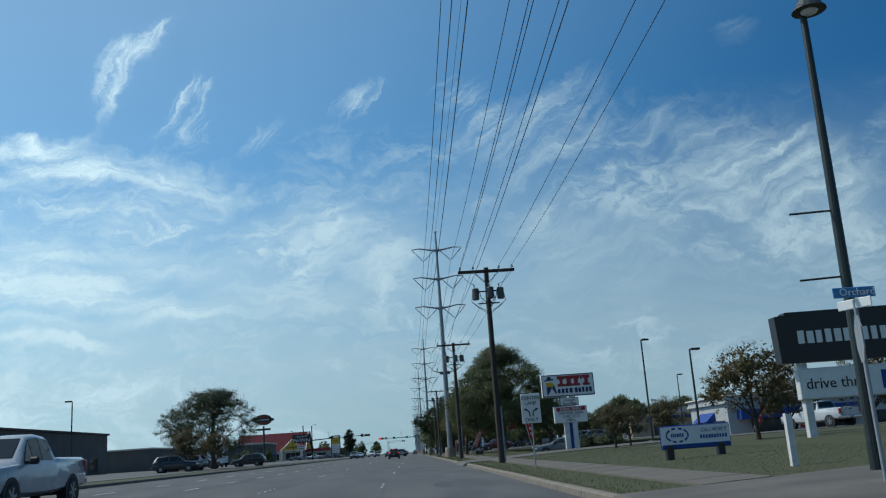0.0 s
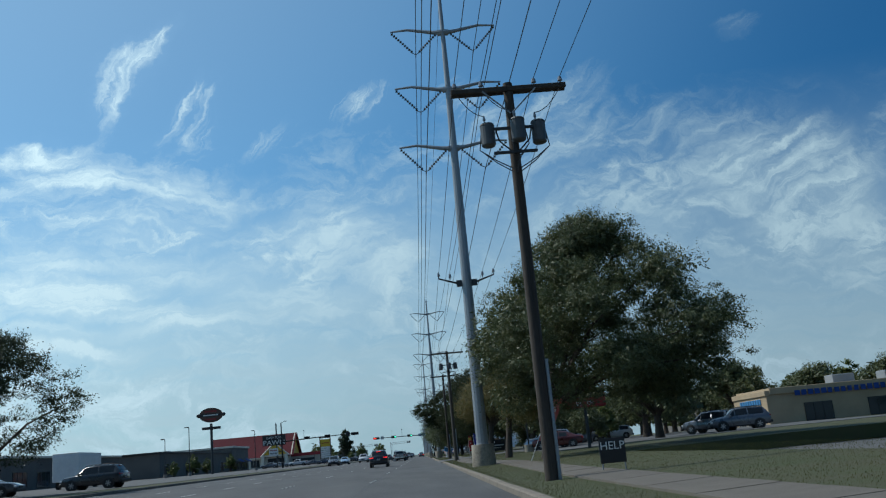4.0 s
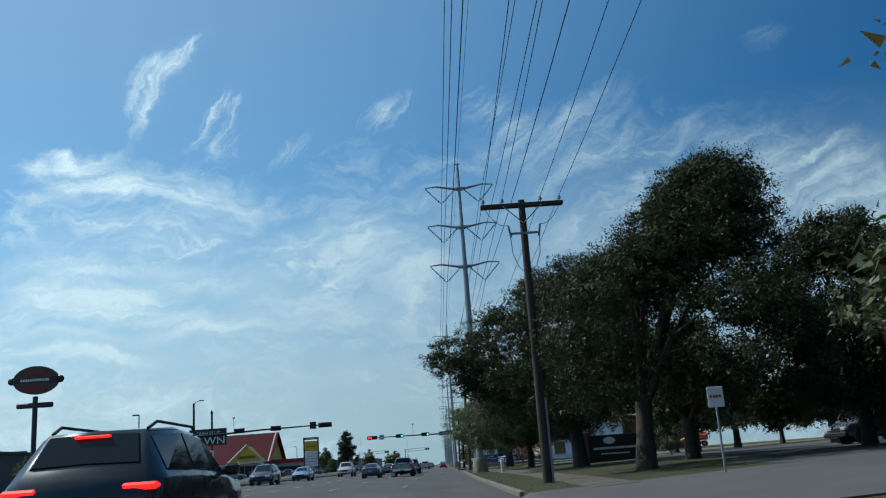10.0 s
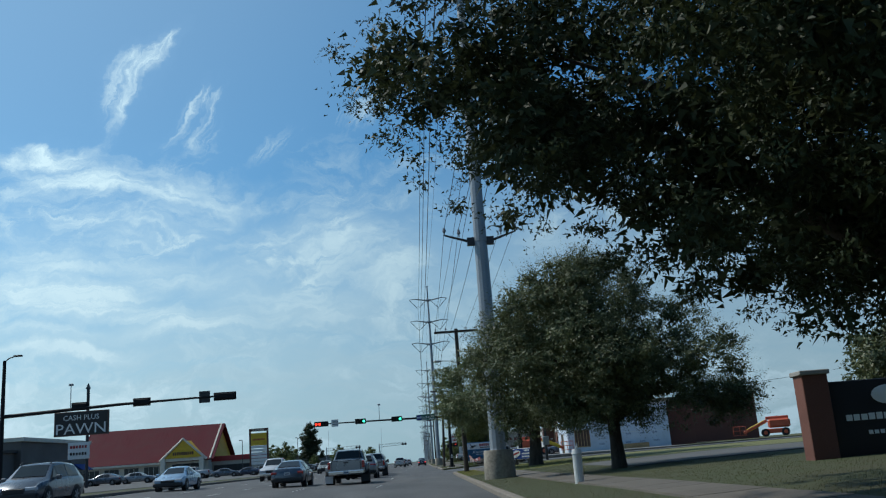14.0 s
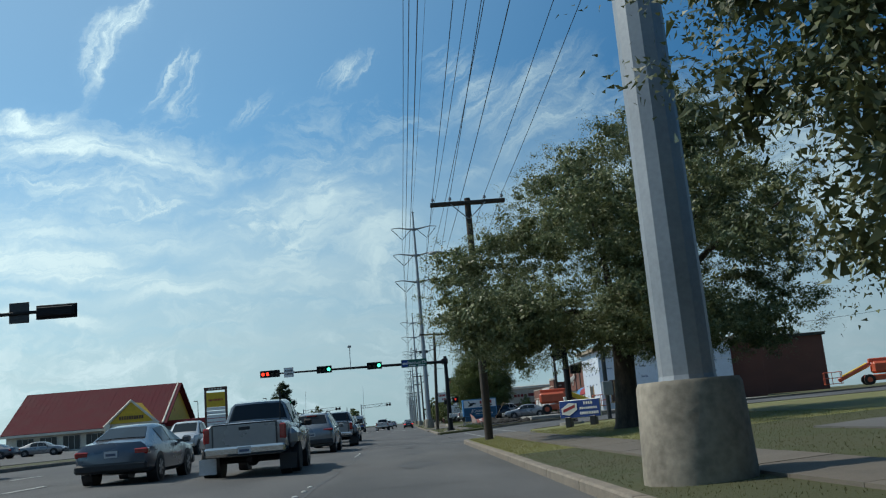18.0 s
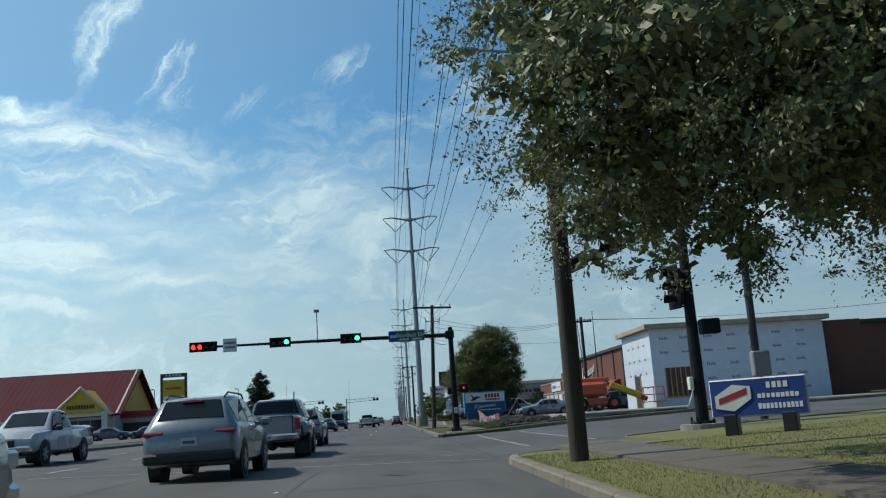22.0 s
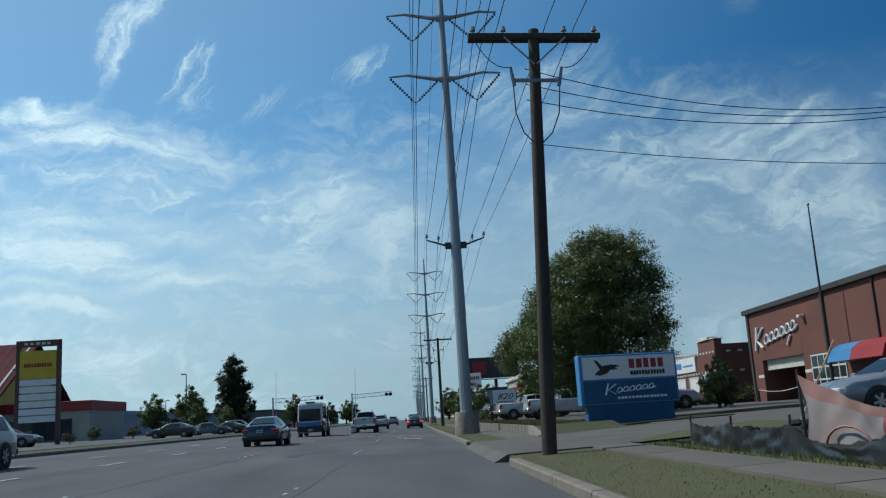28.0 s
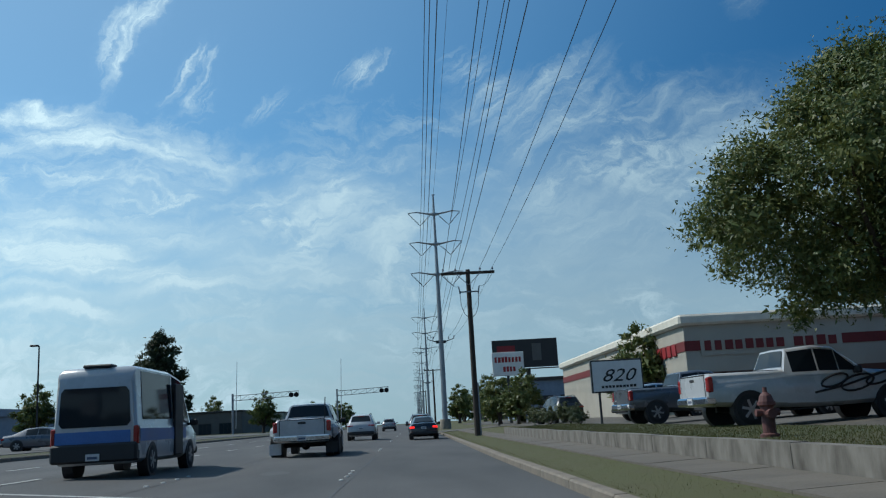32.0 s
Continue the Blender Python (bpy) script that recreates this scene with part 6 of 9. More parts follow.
def letters(text, size, parent, mat, x, y, z, turn=0, thick=0.012, name="lettering", lean=0.0, wide=1.0):
    """Flat letters that face -y, centred on x, their foot at z."""
    c = bpy.data.curves.new(name, "FONT")
    c.body, c.size, c.extrude, c.align_x, c.shear, c.resolution_u = text, size, thick, "CENTER", lean, 2
    ob = bpy.data.objects.new(name, c)
    me = bpy.data.meshes.new_from_object(ob)
    bpy.data.objects.remove(ob)
    me.transform(pose(x, y, z, 90, 0, turn) @ Matrix.Diagonal((wide, 1, 1, 1)))
    me.materials.clear()
    me.materials.append(mat)
    return part(name, me, mat, parent)


def bars(parent, mat, x0, x1, y, z0, z1, n, name="mark", seed=1, slant=0.0):
    """A row of plain blocks for writing that is not spelt out."""
    rng = random.Random(seed)
    step = (x1 - x0) / n
    for k in range(n):
        a = x0 + k * step + 0.1 * step
        w = step * rng.uniform(0.62, 0.8)
        h = (z1 - z0) * rng.uniform(0.88, 1.0)
        form = Form().prism([(a, z0), (a + w, z0), (a + w + slant, z0 + h), (a + slant, z0 + h)], y, y + 0.02)
        part(name, form, mat, parent)


def cabinet(parent, x0, x1, y, z0, z1, depth, frame_mat, face_mat, border=0.08, name="panel"):
    body = part("cabinet", Form().soft(x0, y, z0, x1, y + depth, z1, 0.03), frame_mat, parent)
    return part(name, Form().box(x0 + border, y - 0.012, z0 + border, x1 - border, y + 0.02, z1 - border), face_mat, parent)


def post(parent, x, y, z0, z1, r, mat, name="post", square=False, n=10):
    form = Form().soft(x - r, y - r, z0, x + r, y + r, z1, 0.02) if square else Form().tube([(x, y, z0), (x, y, z1)], r, n)
    return part(name, form, mat, parent)


# the grill's pole sign
t = thing("pole_sign", "white restaurant pole sign with red letters and a message board", "sign", (12.0, 1.3, right_z(12)))
for s in (-0.34, 0.34):
    post(t, s, 0.25, -0.8, 4.2, 0.2, WHITE_STEEL, square=True)
# blue strip that stands in for the shadowed gap between the posts
part("stripe", Form().box(-0.1, 0.1, 0, 0.1, 0.3, 2.2), SIGN_BLUE, t)
cabinet(t, -2.1, 2.2, 0, 4.15, 5.95, 0.5, WHITE_STEEL, WHITE_PANEL, 0.07)
rim = part("rim", Form().box(-2.08, -0.03, 4.17, 2.18, 0.0, 4.24).box(-2.08, -0.03, 5.86, 2.18, 0.0, 5.93).box(-2.08, -0.03, 4.24, -2.02, 0.0, 5.86).box(2.12, -0.03, 4.24, 2.18, 0.0, 5.86), SIGN_NAVY, t, "dark blue rim")
# the name as plain blocks with stepped outlines, the second line smaller
for k, (w, notch) in enumerate(((0.62, 0.2), (0.56, 0.12), (0.6, 0.16), (0.14, 0.0), (0.54, 0.14))):
    a = -0.82 + (0.0, 0.66, 1.24, 1.9, 2.1)[k]
    z0, z1 = (5.5, 5.8) if k == 3 else (5.0, 5.8)
    shape = [(a, z1), (a, z1 - 0.2), (a + notch, z1 - 0.26), (a + notch, z0 + 0.2), (a, z0 + 0.14), (a, z0), (a + w, z0), (a + w, z0 + 0.14), (a + w - notch, z0 + 0.2), (a + w - notch, z1 - 0.26), (a + w, z1 - 0.2), (a + w, z1)]
    shadow = part("mark_shadow", Form().prism([(x + 0.04, z - 0.04) for x, z in shape], -0.02, -0.012), INK, t)
    part("mark", Form().prism(shape, -0.045, -0.022), SIGN_RED, shadow)
bars(t, SIGN_NAVY, -0.85, 0.42, -0.03, 4.42, 4.82, 4, seed=4)
bars(t, SIGN_NAVY, 0.55, 2.02, -0.03, 4.42, 4.82, 5, seed=6)
part("emblem", Form().prism([(-1.62, 4.35), (-1.3, 4.9), (-1.0, 4.4), (-0.92, 4.45), (-1.08, 5.1), (-1.2, 5.25), (-1.62, 5.2), (-1.72, 5.0), (-1.72, 4.4)], -0.03, -0.012), SIGN_NAVY, t, "dark blue emblem")
part("emblem_patch", Form().prism([(-1.7, 5.0), (-1.2, 4.95), (-1.1, 5.2), (-1.3, 5.35), (-1.75, 5.3)], -0.045, -0.03), SIGN_YELLOW, t)
part("emblem_top", Form().prism([(-1.85, 5.45), (-1.1, 5.5), (-1.15, 5.6), (-1.3, 5.62), (-1.35, 5.8), (-1.6, 5.8), (-1.65, 5.6), (-1.85, 5.55)], -0.04, -0.012), SIGN_NAVY, t)
cabinet(t, -0.75, 0.8, 0, 3.4, 4.05, 0.35, SIGN_BLACK, WHITE_PANEL, 0.05)
letters("Chicago", 0.3, t, INK, 0.02, -0.02, 3.74)
letters("Favorites", 0.3, t, INK, 0.02, -0.02, 3.48)
cabinet(t, -1.3, 1.4, 0, 2.05, 3.35, 0.4, WHITE_STEEL, WHITE_PANEL, 0.05, "message_board")
part("header", Form().box(-1.1, -0.03, 2.98, 1.25, 0.0, 3.28), SIGN_RED, t)
letters("DRIVE-THRU", 0.3, t, LETTER_WHITE, 0.05, -0.04, 3.03)
for k, line in enumerate(("THE REAL DEAL", "CHICAGO", "MEAL")):
    letters(line, 0.3, t, INK, 0.05, -0.02, 2.72 - 0.28 * k)

# the turning-lane sign
t = thing("road_sign", "white turning-lane road sign on a thin post", "road sign", (3.87, -35.3, 0.1))
post(t, 0, 0, -0.2, 2.9, 0.03, GALV)
part("plate", Form().soft(-0.38, -0.06, 1.75, 0.38, -0.035, 2.9, 0.01), WHITE_PANEL, t)
letters("CENTER", 0.2, t, INK, 0, -0.07, 2.66, thick=0.004)
letters("LANE", 0.2, t, INK, 0, -0.07, 2.46, thick=0.004)
letters("ONLY", 0.2, t, INK, 0, -0.07, 1.82, thick=0.004)
for s in (-1, 1):
    part("arrow", Form().tube([(s * 0.06, -0.07, 2.02), (s * 0.08, -0.07, 2.2), (s * 0.2, -0.07, 2.28)], 0.022, 6).tube([(s * 0.18, -0.07, 2.27), (s * 0.3, -0.07, 2.32)], [0.06, 0.0], 6), INK, t)

# low banner sign on the lawn
t = thing("lawn_sign", "white and blue banner sign on two short legs", "sign", (7.85, -43.0, right_z(7.85) - 0.02), 5)
t.scale = (0.69, 0.69, 0.84)
for s in (-1.25, 1.15):
    post(t, s, 0.1, -0.2, 0.5, 0.16, SIGN_BLACK, "leg", True)
cabinet(t, -1.65, 1.65, 0, 0.35, 1.2, 0.08, SIGN_BLUE, WHITE_PANEL, 0.04)
part("band", Form().box(-1.6, -0.02, 0.39, 1.6, -0.01, 0.52), SIGN_BLUE, t)
letters("CALL NOW !!", 0.2, t, SIGN_BLUE, 0.85, -0.02, 0.92, lean=0.3, thick=0.005)
bars(t, SIGN_BLUE, 0.2, 1.5, -0.02, 0.68, 0.82, 10, seed=8)
for k in range(10):
    a = 2 * math.pi * k / 10
    part("emblem", Form().soft(-0.09, -0.02, -0.035, 0.09, 0.0, 0.035, 0.01, pose(-0.85 + 0.5 * math.cos(a), 0, 0.85 + 0.24 * math.sin(a), 0, -math.degrees(math.atan2(0.24 * math.cos(a), -0.5 * math.sin(a))), 0)), SIGN_BLUE, t)
bars(t, SIGN_BLUE, -1.15, -0.55, -0.02, 0.78, 0.92, 7, seed=9)

# the drive-through sign
t = thing("drive_through_sign", "black and white drive-through sign on white posts", "sign", (14.2, -35.4, right_z(14)))
part("cabinet", Form().prism([(0, 3.0), (5.4, 3.0), (5.6, 4.9), (5.0, 5.1), (0.4, 5.05), (0.36, 4.95), (-0.06, 4.9)], 0, 0.6), SIGN_BLACK, t, "black cabinet with rounded shoulders")
bars(t, LETTER_WHITE, 0.75, 4.6, -0.03, 3.75, 4.3, 10, seed=12)
cabinet(t, 0.6, 5.4, 0.05, 1.5, 2.75, 0.4, WHITE_STEEL, WHITE_PANEL, 0.06)
letters("drive thru", 0.62, t, INK, 2.1, 0.03, 1.92)
part("emblem", Form().soft(4.0, 0.02, 1.75, 5.2, 0.04, 2.5, 0.02), SIGN_BLUE, t)
for s in (0.9, 4.9):
    post(t, s, 0.3, -0.2, 3.0, 0.16, WHITE_STEEL, "post", True)
t = thing("lawn_post", "square white post with a sloping top", "post", (6.8, -52.4, right_z(6.8)))
part("shaft", Form().prism([(-0.065, -0.2), (0.065, -0.2), (0.065, 1.0), (-0.065, 1.05)], -0.065, 0.065), WHITE_STEEL, t)

# black street lamp at the corner
t = thing("street_lamp", "tall black street lamp with a bell shade", "street lamp", (6.5, -56.2, right_z(6.3)))
part("shaft", Form().tube([(0, 0, -0.2), (0, 0, 0.5), (0, 0, 0.55), (0.05, 0, 4), (0.1, 0, 8.3)], [0.105, 0.105, 0.1, 0.085, 0.06], 12), POLE_GREEN, t)
part("shade", Form().tube([(0.14, -0.15, 8.5), (0.14, -0.15, 8.3), (0.14, -0.15, 8.15), (0.14, -0.15, 8.0)], [0.05, 0.1, 0.2, 0.3], 16), POLE_GREEN, t)
part("bulb", Form().ball((0.14, -0.15, 8.02), (0.16, 0.16, 0.1), 10, 6), LAMP_CLEAR, t)
part("finial", Form().tube([(0.14, -0.15, 8.5), (0.14, -0.15, 8.75)], [0.06, 0.01], 8), POLE_GREEN, t)
for z in (3.2, 4.35):
    part("banner_arm", Form().tube([(0.04, 0, z), (-0.75, 0, z - 0.03)], 0.018, 6), POLE_GREEN, t)
t = thing("street_name_sign", "blue street name blades over a stop sign seen from behind", "road sign", (5.5, -58.3, right_z(5.3)))
post(t, 0, 0, -0.2, 2.55, 0.03, GALV)
part("name_blade", Form().soft(-0.3, -0.02, 2.58, 0.32, 0.0, 2.73, 0.01), SIGN_SKY, t)
letters("Orchard", 0.15, t, LETTER_WHITE, 0.05, -0.025, 2.61, thick=0.003)
part("name_blade", Form().soft(-0.02, -0.28, 2.42, 0.0, 0.28, 2.56, 0.01, pose(0, 0, 0, 0, 0, 25)), WHITE_PANEL, t)
part("stop_plate", Form().prism([(0.36 * math.cos(math.pi * (k + 0.5) / 4), 2.0 + 0.36 * math.sin(math.pi * (k + 0.5) / 4)) for k in range(8)], -0.01, 0.01, pose(0, 0.03, 0, 0, 0, 70)), GALV, t, "bare metal back of an octagonal plate")


def lot_lamp(x, y, h, double=False, arm=0.7, turn=0):
    z = (right_z(x) - (0.55 if 9.4 < x and -1 < y < 30 else 0)) if x > 0 else left_z(x)
    t = thing("car_park_lamp", "dark steel car park lamp with a flat head", "lamp post", (x, y, z), turn, "car park lamps")
    part("base", Form().tube([(0, 0, -0.2), (0, 0, 0.6)], 0.3, 14), CONCRETE, t)
    part("shaft", Form().tube([(0, 0, 0.6), (0, 0, h)], [0.085, 0.06], 8), DARK_STEEL, t)
    for s in ((-1, 1) if double else (1,)):
        part("head", Form().soft(min(s * 0.05, s * arm), -0.16, h - 0.05, max(s * 0.05, s * arm), 0.16, h + 0.1, 0.04), DARK_STEEL, t)
    return t


for x, y, h, turn in [(18.4, 1, 8.7, 20), (18.1, -12, 5.9, 0), (-37.3, 137.7, 7.8, 180), (-32.8, 171, 7.8, 180), (-43, 144, 6.4, 180), (-34, 18, 7.4, 180), (-30, 44, 7.0, 180), (21, 100, 7, 0), (33, 40, 7.5, 0), (-36.5, 300, 7, 180), (-30, 335, 8, 180), (-44, 376, 6, 0)]:
    lot_lamp(x, y, h, turn=turn)

# lamp with a solar panel on a concrete barrel
t = thing("solar_lamp", "floodlight pole with a solar panel on a round concrete base", "lamp post", (10.0, 71.4, right_z(10)))
part("base", Form().tube([(0, 0, -0.2), (0, 0, 0.62), (0, 0, 0.66)], [0.42, 0.42, 0.38], 20), OLD_CONCRETE, t)
part("shaft", Form().tube([(0, 0, 0.6), (-0.1, 0, 7.0)], [0.07, 0.05], 8), DARK_STEEL, t)
part("solar_panel", Form().soft(-0.1, -0.35, -0.02, 0.9, 0.35, 0.02, 0.01, pose(-0.1, 0, 7.15, 0, -38, 0)), SIGN_BLACK, t)
part("floodlight", Form().soft(-0.55, -0.2, 6.75, -0.15, 0.2, 6.95, 0.03), DARK_STEEL, t)


def feather_flag(x, y, h, mat, word, tilt=0, group="feather flags", top=None, label="red feather flag on a thin pole", wide=0.5):
    t = thing("feather_flag", label, "flag", (x, y, lot_at(x, y)[2] if x > 9.4 and -1 < y < 30 else right_z(x)), 0, group)
    lean = math.tan(radians(tilt))
    part("pole", Form().tube([(0, 0, -0.2), (lean * h * 0.6, 0, h * 0.6), (lean * h + 0.05, 0, h * 0.92), (lean * h + 0.35, 0, h)], [0.02, 0.016, 0.012, 0.008], 6), WHITE_STEEL, t)
    rows = []
    for k in range(15):
        q = k / 14
        z = h * (0.3 + 0.7 * q)
        x0 = lean * z + 0.02 + 0.3 * max(0, q - 0.85) * 2
        w = wide * (1 - 0.1 * q) * (1 if q < 0.82 else math.sqrt(max(0, 1 - ((q - 0.82) / 0.19) ** 2)))
        rows.append([(x0 + w * j / 6, 0.05 * math.sin(3 * q + 2.2 * j), z + 0.06 * math.sin(j)) for j in range(7)])
    cloth = Form().sheet(rows)
    n = len(cloth.v)
    cloth.v += [(a, b + 0.006, c) for a, b, c in cloth.v]
    cloth.f += [tuple(n + i for i in f[::-1]) for f in cloth.f[:]]
    part("cloth", cloth, mat, t, smooth=180)
    if top:
        part("tip_patch", Form().box(lean * h * 0.85 + 0.05, -0.1, h * 0.82, lean * h * 0.85 + 0.05 + wide * 0.7, -0.085, h * 0.93), top, t)
    for k, ch in enumerate(word):
        z = h * (0.82 - (0.5 * (k + 0.5) / len(word)))
        letters(ch, h * 0.42 / len(word), t, LETTER_WHITE, lean * z + 0.02 + wide / 2, -0.09, z, thick=0.004)
    return t


feather_flag(8.9, 1.9, 3.5, FLAG_RED, "GYRO", -13, wide=0.42)
feather_flag(5.7, 35.9, 3.1, FLAG_FADED, "GYRO", 27, wide=0.6, label="red feather flag hanging from a leaning pole")
feather_flag(5.2, 81.6, 2.2, FLAG_RED, "OPEN", -3, wide=0.42, top=FLAG_YELLOW, label="red and yellow feather flag on the verge")
feather_flag(5.5, 74.8, 2.3, FLAG_BLUE, "WELCOME", -8, wide=0.42, label="purple feather flag on the verge")
feather_flag(5.7, 65.7, 2.15, FLAG_RED, "FILING", -3, wide=0.26, top=FLAG_YELLOW)
feather_flag(27.2, 3.4, 3.0, FLAG_RED, "GYRO", 24)
feather_flag(31.2, 3.4, 2.6, FLAG_RED, "GYRO", 22)

t = thing("lawn_board", "black and white help-wanted board on the verge", "sign", (5.4, 14.5, right_z(5.4)))
part("board", Form().soft(-0.35, -0.02, 0.2, 0.35, 0.02, 0.85, 0.01), SIGN_BLACK, t)
letters("HELP", 0.3, t, LETTER_WHITE, 0, -0.03, 0.55, thick=0.004)
for s in (-0.3, 0.3):
    post(t, s, 0, -0.1, 0.2, 0.02, GALV, "leg")

t = thing("red_pole_sign", "red and black shop sign on a post behind an oak", "sign", (10.7, 53.7, right_z(10.7)))
post(t, 1.5, 0.2, -0.2, 3.0, 0.12, DARK_STEEL)
part("cabinet", Form().soft(0, 0, 2.85, 3.0, 0.45, 4.2, 0.04), SIGN_RED, t)
part("panel", Form().box(0.15, -0.02, 3.5, 2.9, 0.01, 4.12), SIGN_BLACK, t)
letters("DI    CH", 0.36, t, LETTER_WHITE, 1.5, -0.02, 3.02)

t = thing("notice_sign", "small white notice on a leaning post", "road sign", (7.6, 97.5, right_z(7.6)))
post(t, 0, 0, -0.2, 2.2, 0.03, GALV)
part("plate", Form().soft(-0.22, -0.05, 1.75, 0.22, -0.03, 2.3, 0.01), WHITE_PANEL, t)
bars(t, SIGN_RED, -0.16, 0.16, -0.06, 2.0, 2.08, 4)

# brick monument sign
BRICK = material("red_brick", (0.16, 0.063, 0.044), 0.85, vary=0.14, grain=24, stain=0.3, bump=0.3, stretch=(1, 1, 2.4))
t = thing("monument_sign", "dark sign wall between two brick piers", "sign", (12.3, 137, right_z(12) - 0.12), -4)
for s in (-2.15, 2.15):
    p = part("pier", Form().soft(s - 0.32, -0.32, -0.3, s + 0.32, 0.32, 2.15, 0.015), BRICK, t)
    part("cap", Form().soft(s - 0.38, -0.38, 2.15, s + 0.38, 0.38, 2.27, 0.02), CONCRETE, p)
part("wall", Form().soft(-1.84, -0.16, -0.3, 1.84, 0.16, 1.95, 0.02), SIGN_BLACK, t)
part("emblem", Form().ball((-0.35, -0.17, 1.55), (0.42, 0.02, 0.24), 18, 8), WHITE_PANEL, t)
bars(t, LETTER_WHITE, -1.5, 1.5, -0.19, 0.95, 1.12, 16, seed=15)
bars(t, LETTER_WHITE, -1.0, 1.0, -0.19, 0.6, 0.7, 14, seed=16)
t = thing("cable_marker", "short round white utility post with a rounded cap", "bollard", (4.45, 139.8, 0.16))
part("body", Form().tube([(0, 0, -0.2), (0, 0, 0.78), (0, 0, 0.8), (0, 0, 0.93)], [0.13, 0.13, 0.15, 0.12], 16), WHITE_STEEL, t)

# blue shop sign by the junction
t = thing("shop_sign", "blue shop sign with a red and white badge on two legs", "sign", (7.5, 181.0, right_z(7.5)), -38)
for s in (-0.6, 0.6):
    post(t, s, 0.08, -0.2, 0.42, 0.14, SIGN_BLACK, "leg", True)
cabinet(t, -1.0, 1.0, 0, 0.35, 1.15, 0.1, WHITE_STEEL, SIGN_BLUE, 0.03)
part("badge", Form().prism([(-0.88, 0.55), (-0.5, 0.48), (-0.12, 0.72), (-0.12, 0.98), (-0.5, 1.03), (-0.88, 0.8)], -0.03, -0.012), WHITE_PANEL, t)
part("badge_band", Form().prism([(-0.8, 0.62), (-0.2, 0.82), (-0.2, 0.95), (-0.8, 0.75)], -0.036, -0.03), SIGN_RED, t)
bars(t, LETTER_WHITE, 0.2, 0.65, -0.02, 0.92, 1.05, 4, seed=21)
bars(t, LETTER_WHITE, 0.0, 0.85, -0.02, 0.72, 0.82, 9, seed=22)
bars(t, LETTER_WHITE, 0.0, 0.9, -0.02, 0.5, 0.62, 11, seed=23)


# ---- traffic signals ----
def signal_head(parent, x, y, z, lamps, lying=True, back=False, turn=0):
    """A black signal head; lamps lists what each lens shows. back: seen from behind."""
    n = len(lamps)
    w, h = (0.36 * n + 0.12, 0.56) if lying else (0.5, 0.36 * n + 0.12)
    m = pose(x, y, z, 0, 0, turn)
    head = part("signal_head", Form().soft(-w / 2, -0.02, -h / 2, w / 2, 0.03, h / 2, 0.03, m).soft(-w / 2 + 0.08, 0.03, -h / 2 + 0.1, w / 2 - 0.08, 0.22, h / 2 - 0.1, 0.03, m), BLACK, parent)
    for k, show in enumerate(lamps):
        o = (k - (n - 1) / 2) * 0.36
        cx, cz = (o, 0) if lying else (0, -o)
        lens = Form().tube([m @ Vector((cx, -0.025, cz)), m @ Vector((cx, -0.06, cz)), m @ Vector((cx, -0.075, cz))], [0.14, 0.13, 0.06], 18)
        part("lens", lens, LIT_RED if show == "r" else LIT_GREEN if show == "g" else LENS_OFF, head)
        hood = Form()
        pts = [(0.155 * math.cos(radians(a)), 0.155 * math.sin(radians(a))) for a in range(-20, 201, 20)]
        hood.sheet([[m @ Vector((cx + px, -0.02, cz + pz)) for px, pz in pts], [m @ Vector((cx + px, -0.24, cz + pz)) for px, pz in pts]])
        hood.sheet([[m @ Vector((cx + px * 0.95, -0.24, cz + pz * 0.95)) for px, pz in pts], [m @ Vector((cx + px * 0.95, -0.02, cz + pz * 0.95)) for px, pz in pts]])
        part("hood", hood, BLACK, head)
    return head


# far mast over the road, facing the camera
t = thing("signal_mast", "black mast arm with traffic lights and a street name sign", "traffic light", (3.35, 213.2, 0.12))
part("base", Form().soft(-0.55, -0.55, -0.25, 0.55, 0.55, 0.06, 0.04), CONCRETE, t)
part("flange", Form().soft(-0.3, -0.3, 0.05, 0.3, 0.3, 0.11, 0.02), BLACK, t)
for sx in (-0.25, 0.25):
    for sy in (-0.25, 0.25):
        part("bolt", Form().tube([(sx, sy, 0.1), (sx, sy, 0.26)], 0.035, 6), BLACK, t)
part("shaft", Form().tube([(0, 0, 0.1), (0, 0, 5.95)], [0.2, 0.13], 16), BLACK, t, smooth=60)
part("arm", Form().tube([(0, 0, 5.5), (-6, 0, 5.6), (-14.6, 0, 5.66)], [0.13, 0.1, 0.06], 10), BLACK, t)
part("bracket", Form().soft(-0.3, -0.2, 5.3, 0.2, 0.2, 5.75, 0.04), BLACK, t)
signal_head(t, -14.0, -0.15, 5.66, ("r", "r", "", ""))
signal_head(t, -9.7, -0.15, 5.66, ("", "", "g"))
signal_head(t, -5.7, -0.15, 5.64, ("", "", "g"))
part("notice_plate", Form().soft(-12.9, -0.18, 5.28, -12.13, -0.15, 6.05, 0.01), WHITE_PANEL, t)
bars(t, INK, -12.8, -12.2, -0.2, 5.75, 5.85, 5, seed=31)
bars(t, INK, -12.8, -12.2, -0.2, 5.5, 5.6, 5, seed=32)
board = part("name_board", Form().soft(-3.55, -0.2, 5.28, -1.5, -0.12, 5.9, 0.02), SIGN_GREEN, t)
part("name_board_end", Form().box(-3.5, -0.21, 5.32, -3.02, -0.195, 5.86), SIGN_BLUE, t)
letters("Stardust Dr", 0.34, t, LETTER_WHITE, -2.3, -0.21, 5.52, thick=0.004)
bars(t, LETTER_WHITE, -2.95, -2.4, -0.215, 5.35, 5.44, 4, seed=33)
bars(t, LETTER_WHITE, -2.2, -1.65, -0.215, 5.35, 5.44, 4, seed=34)
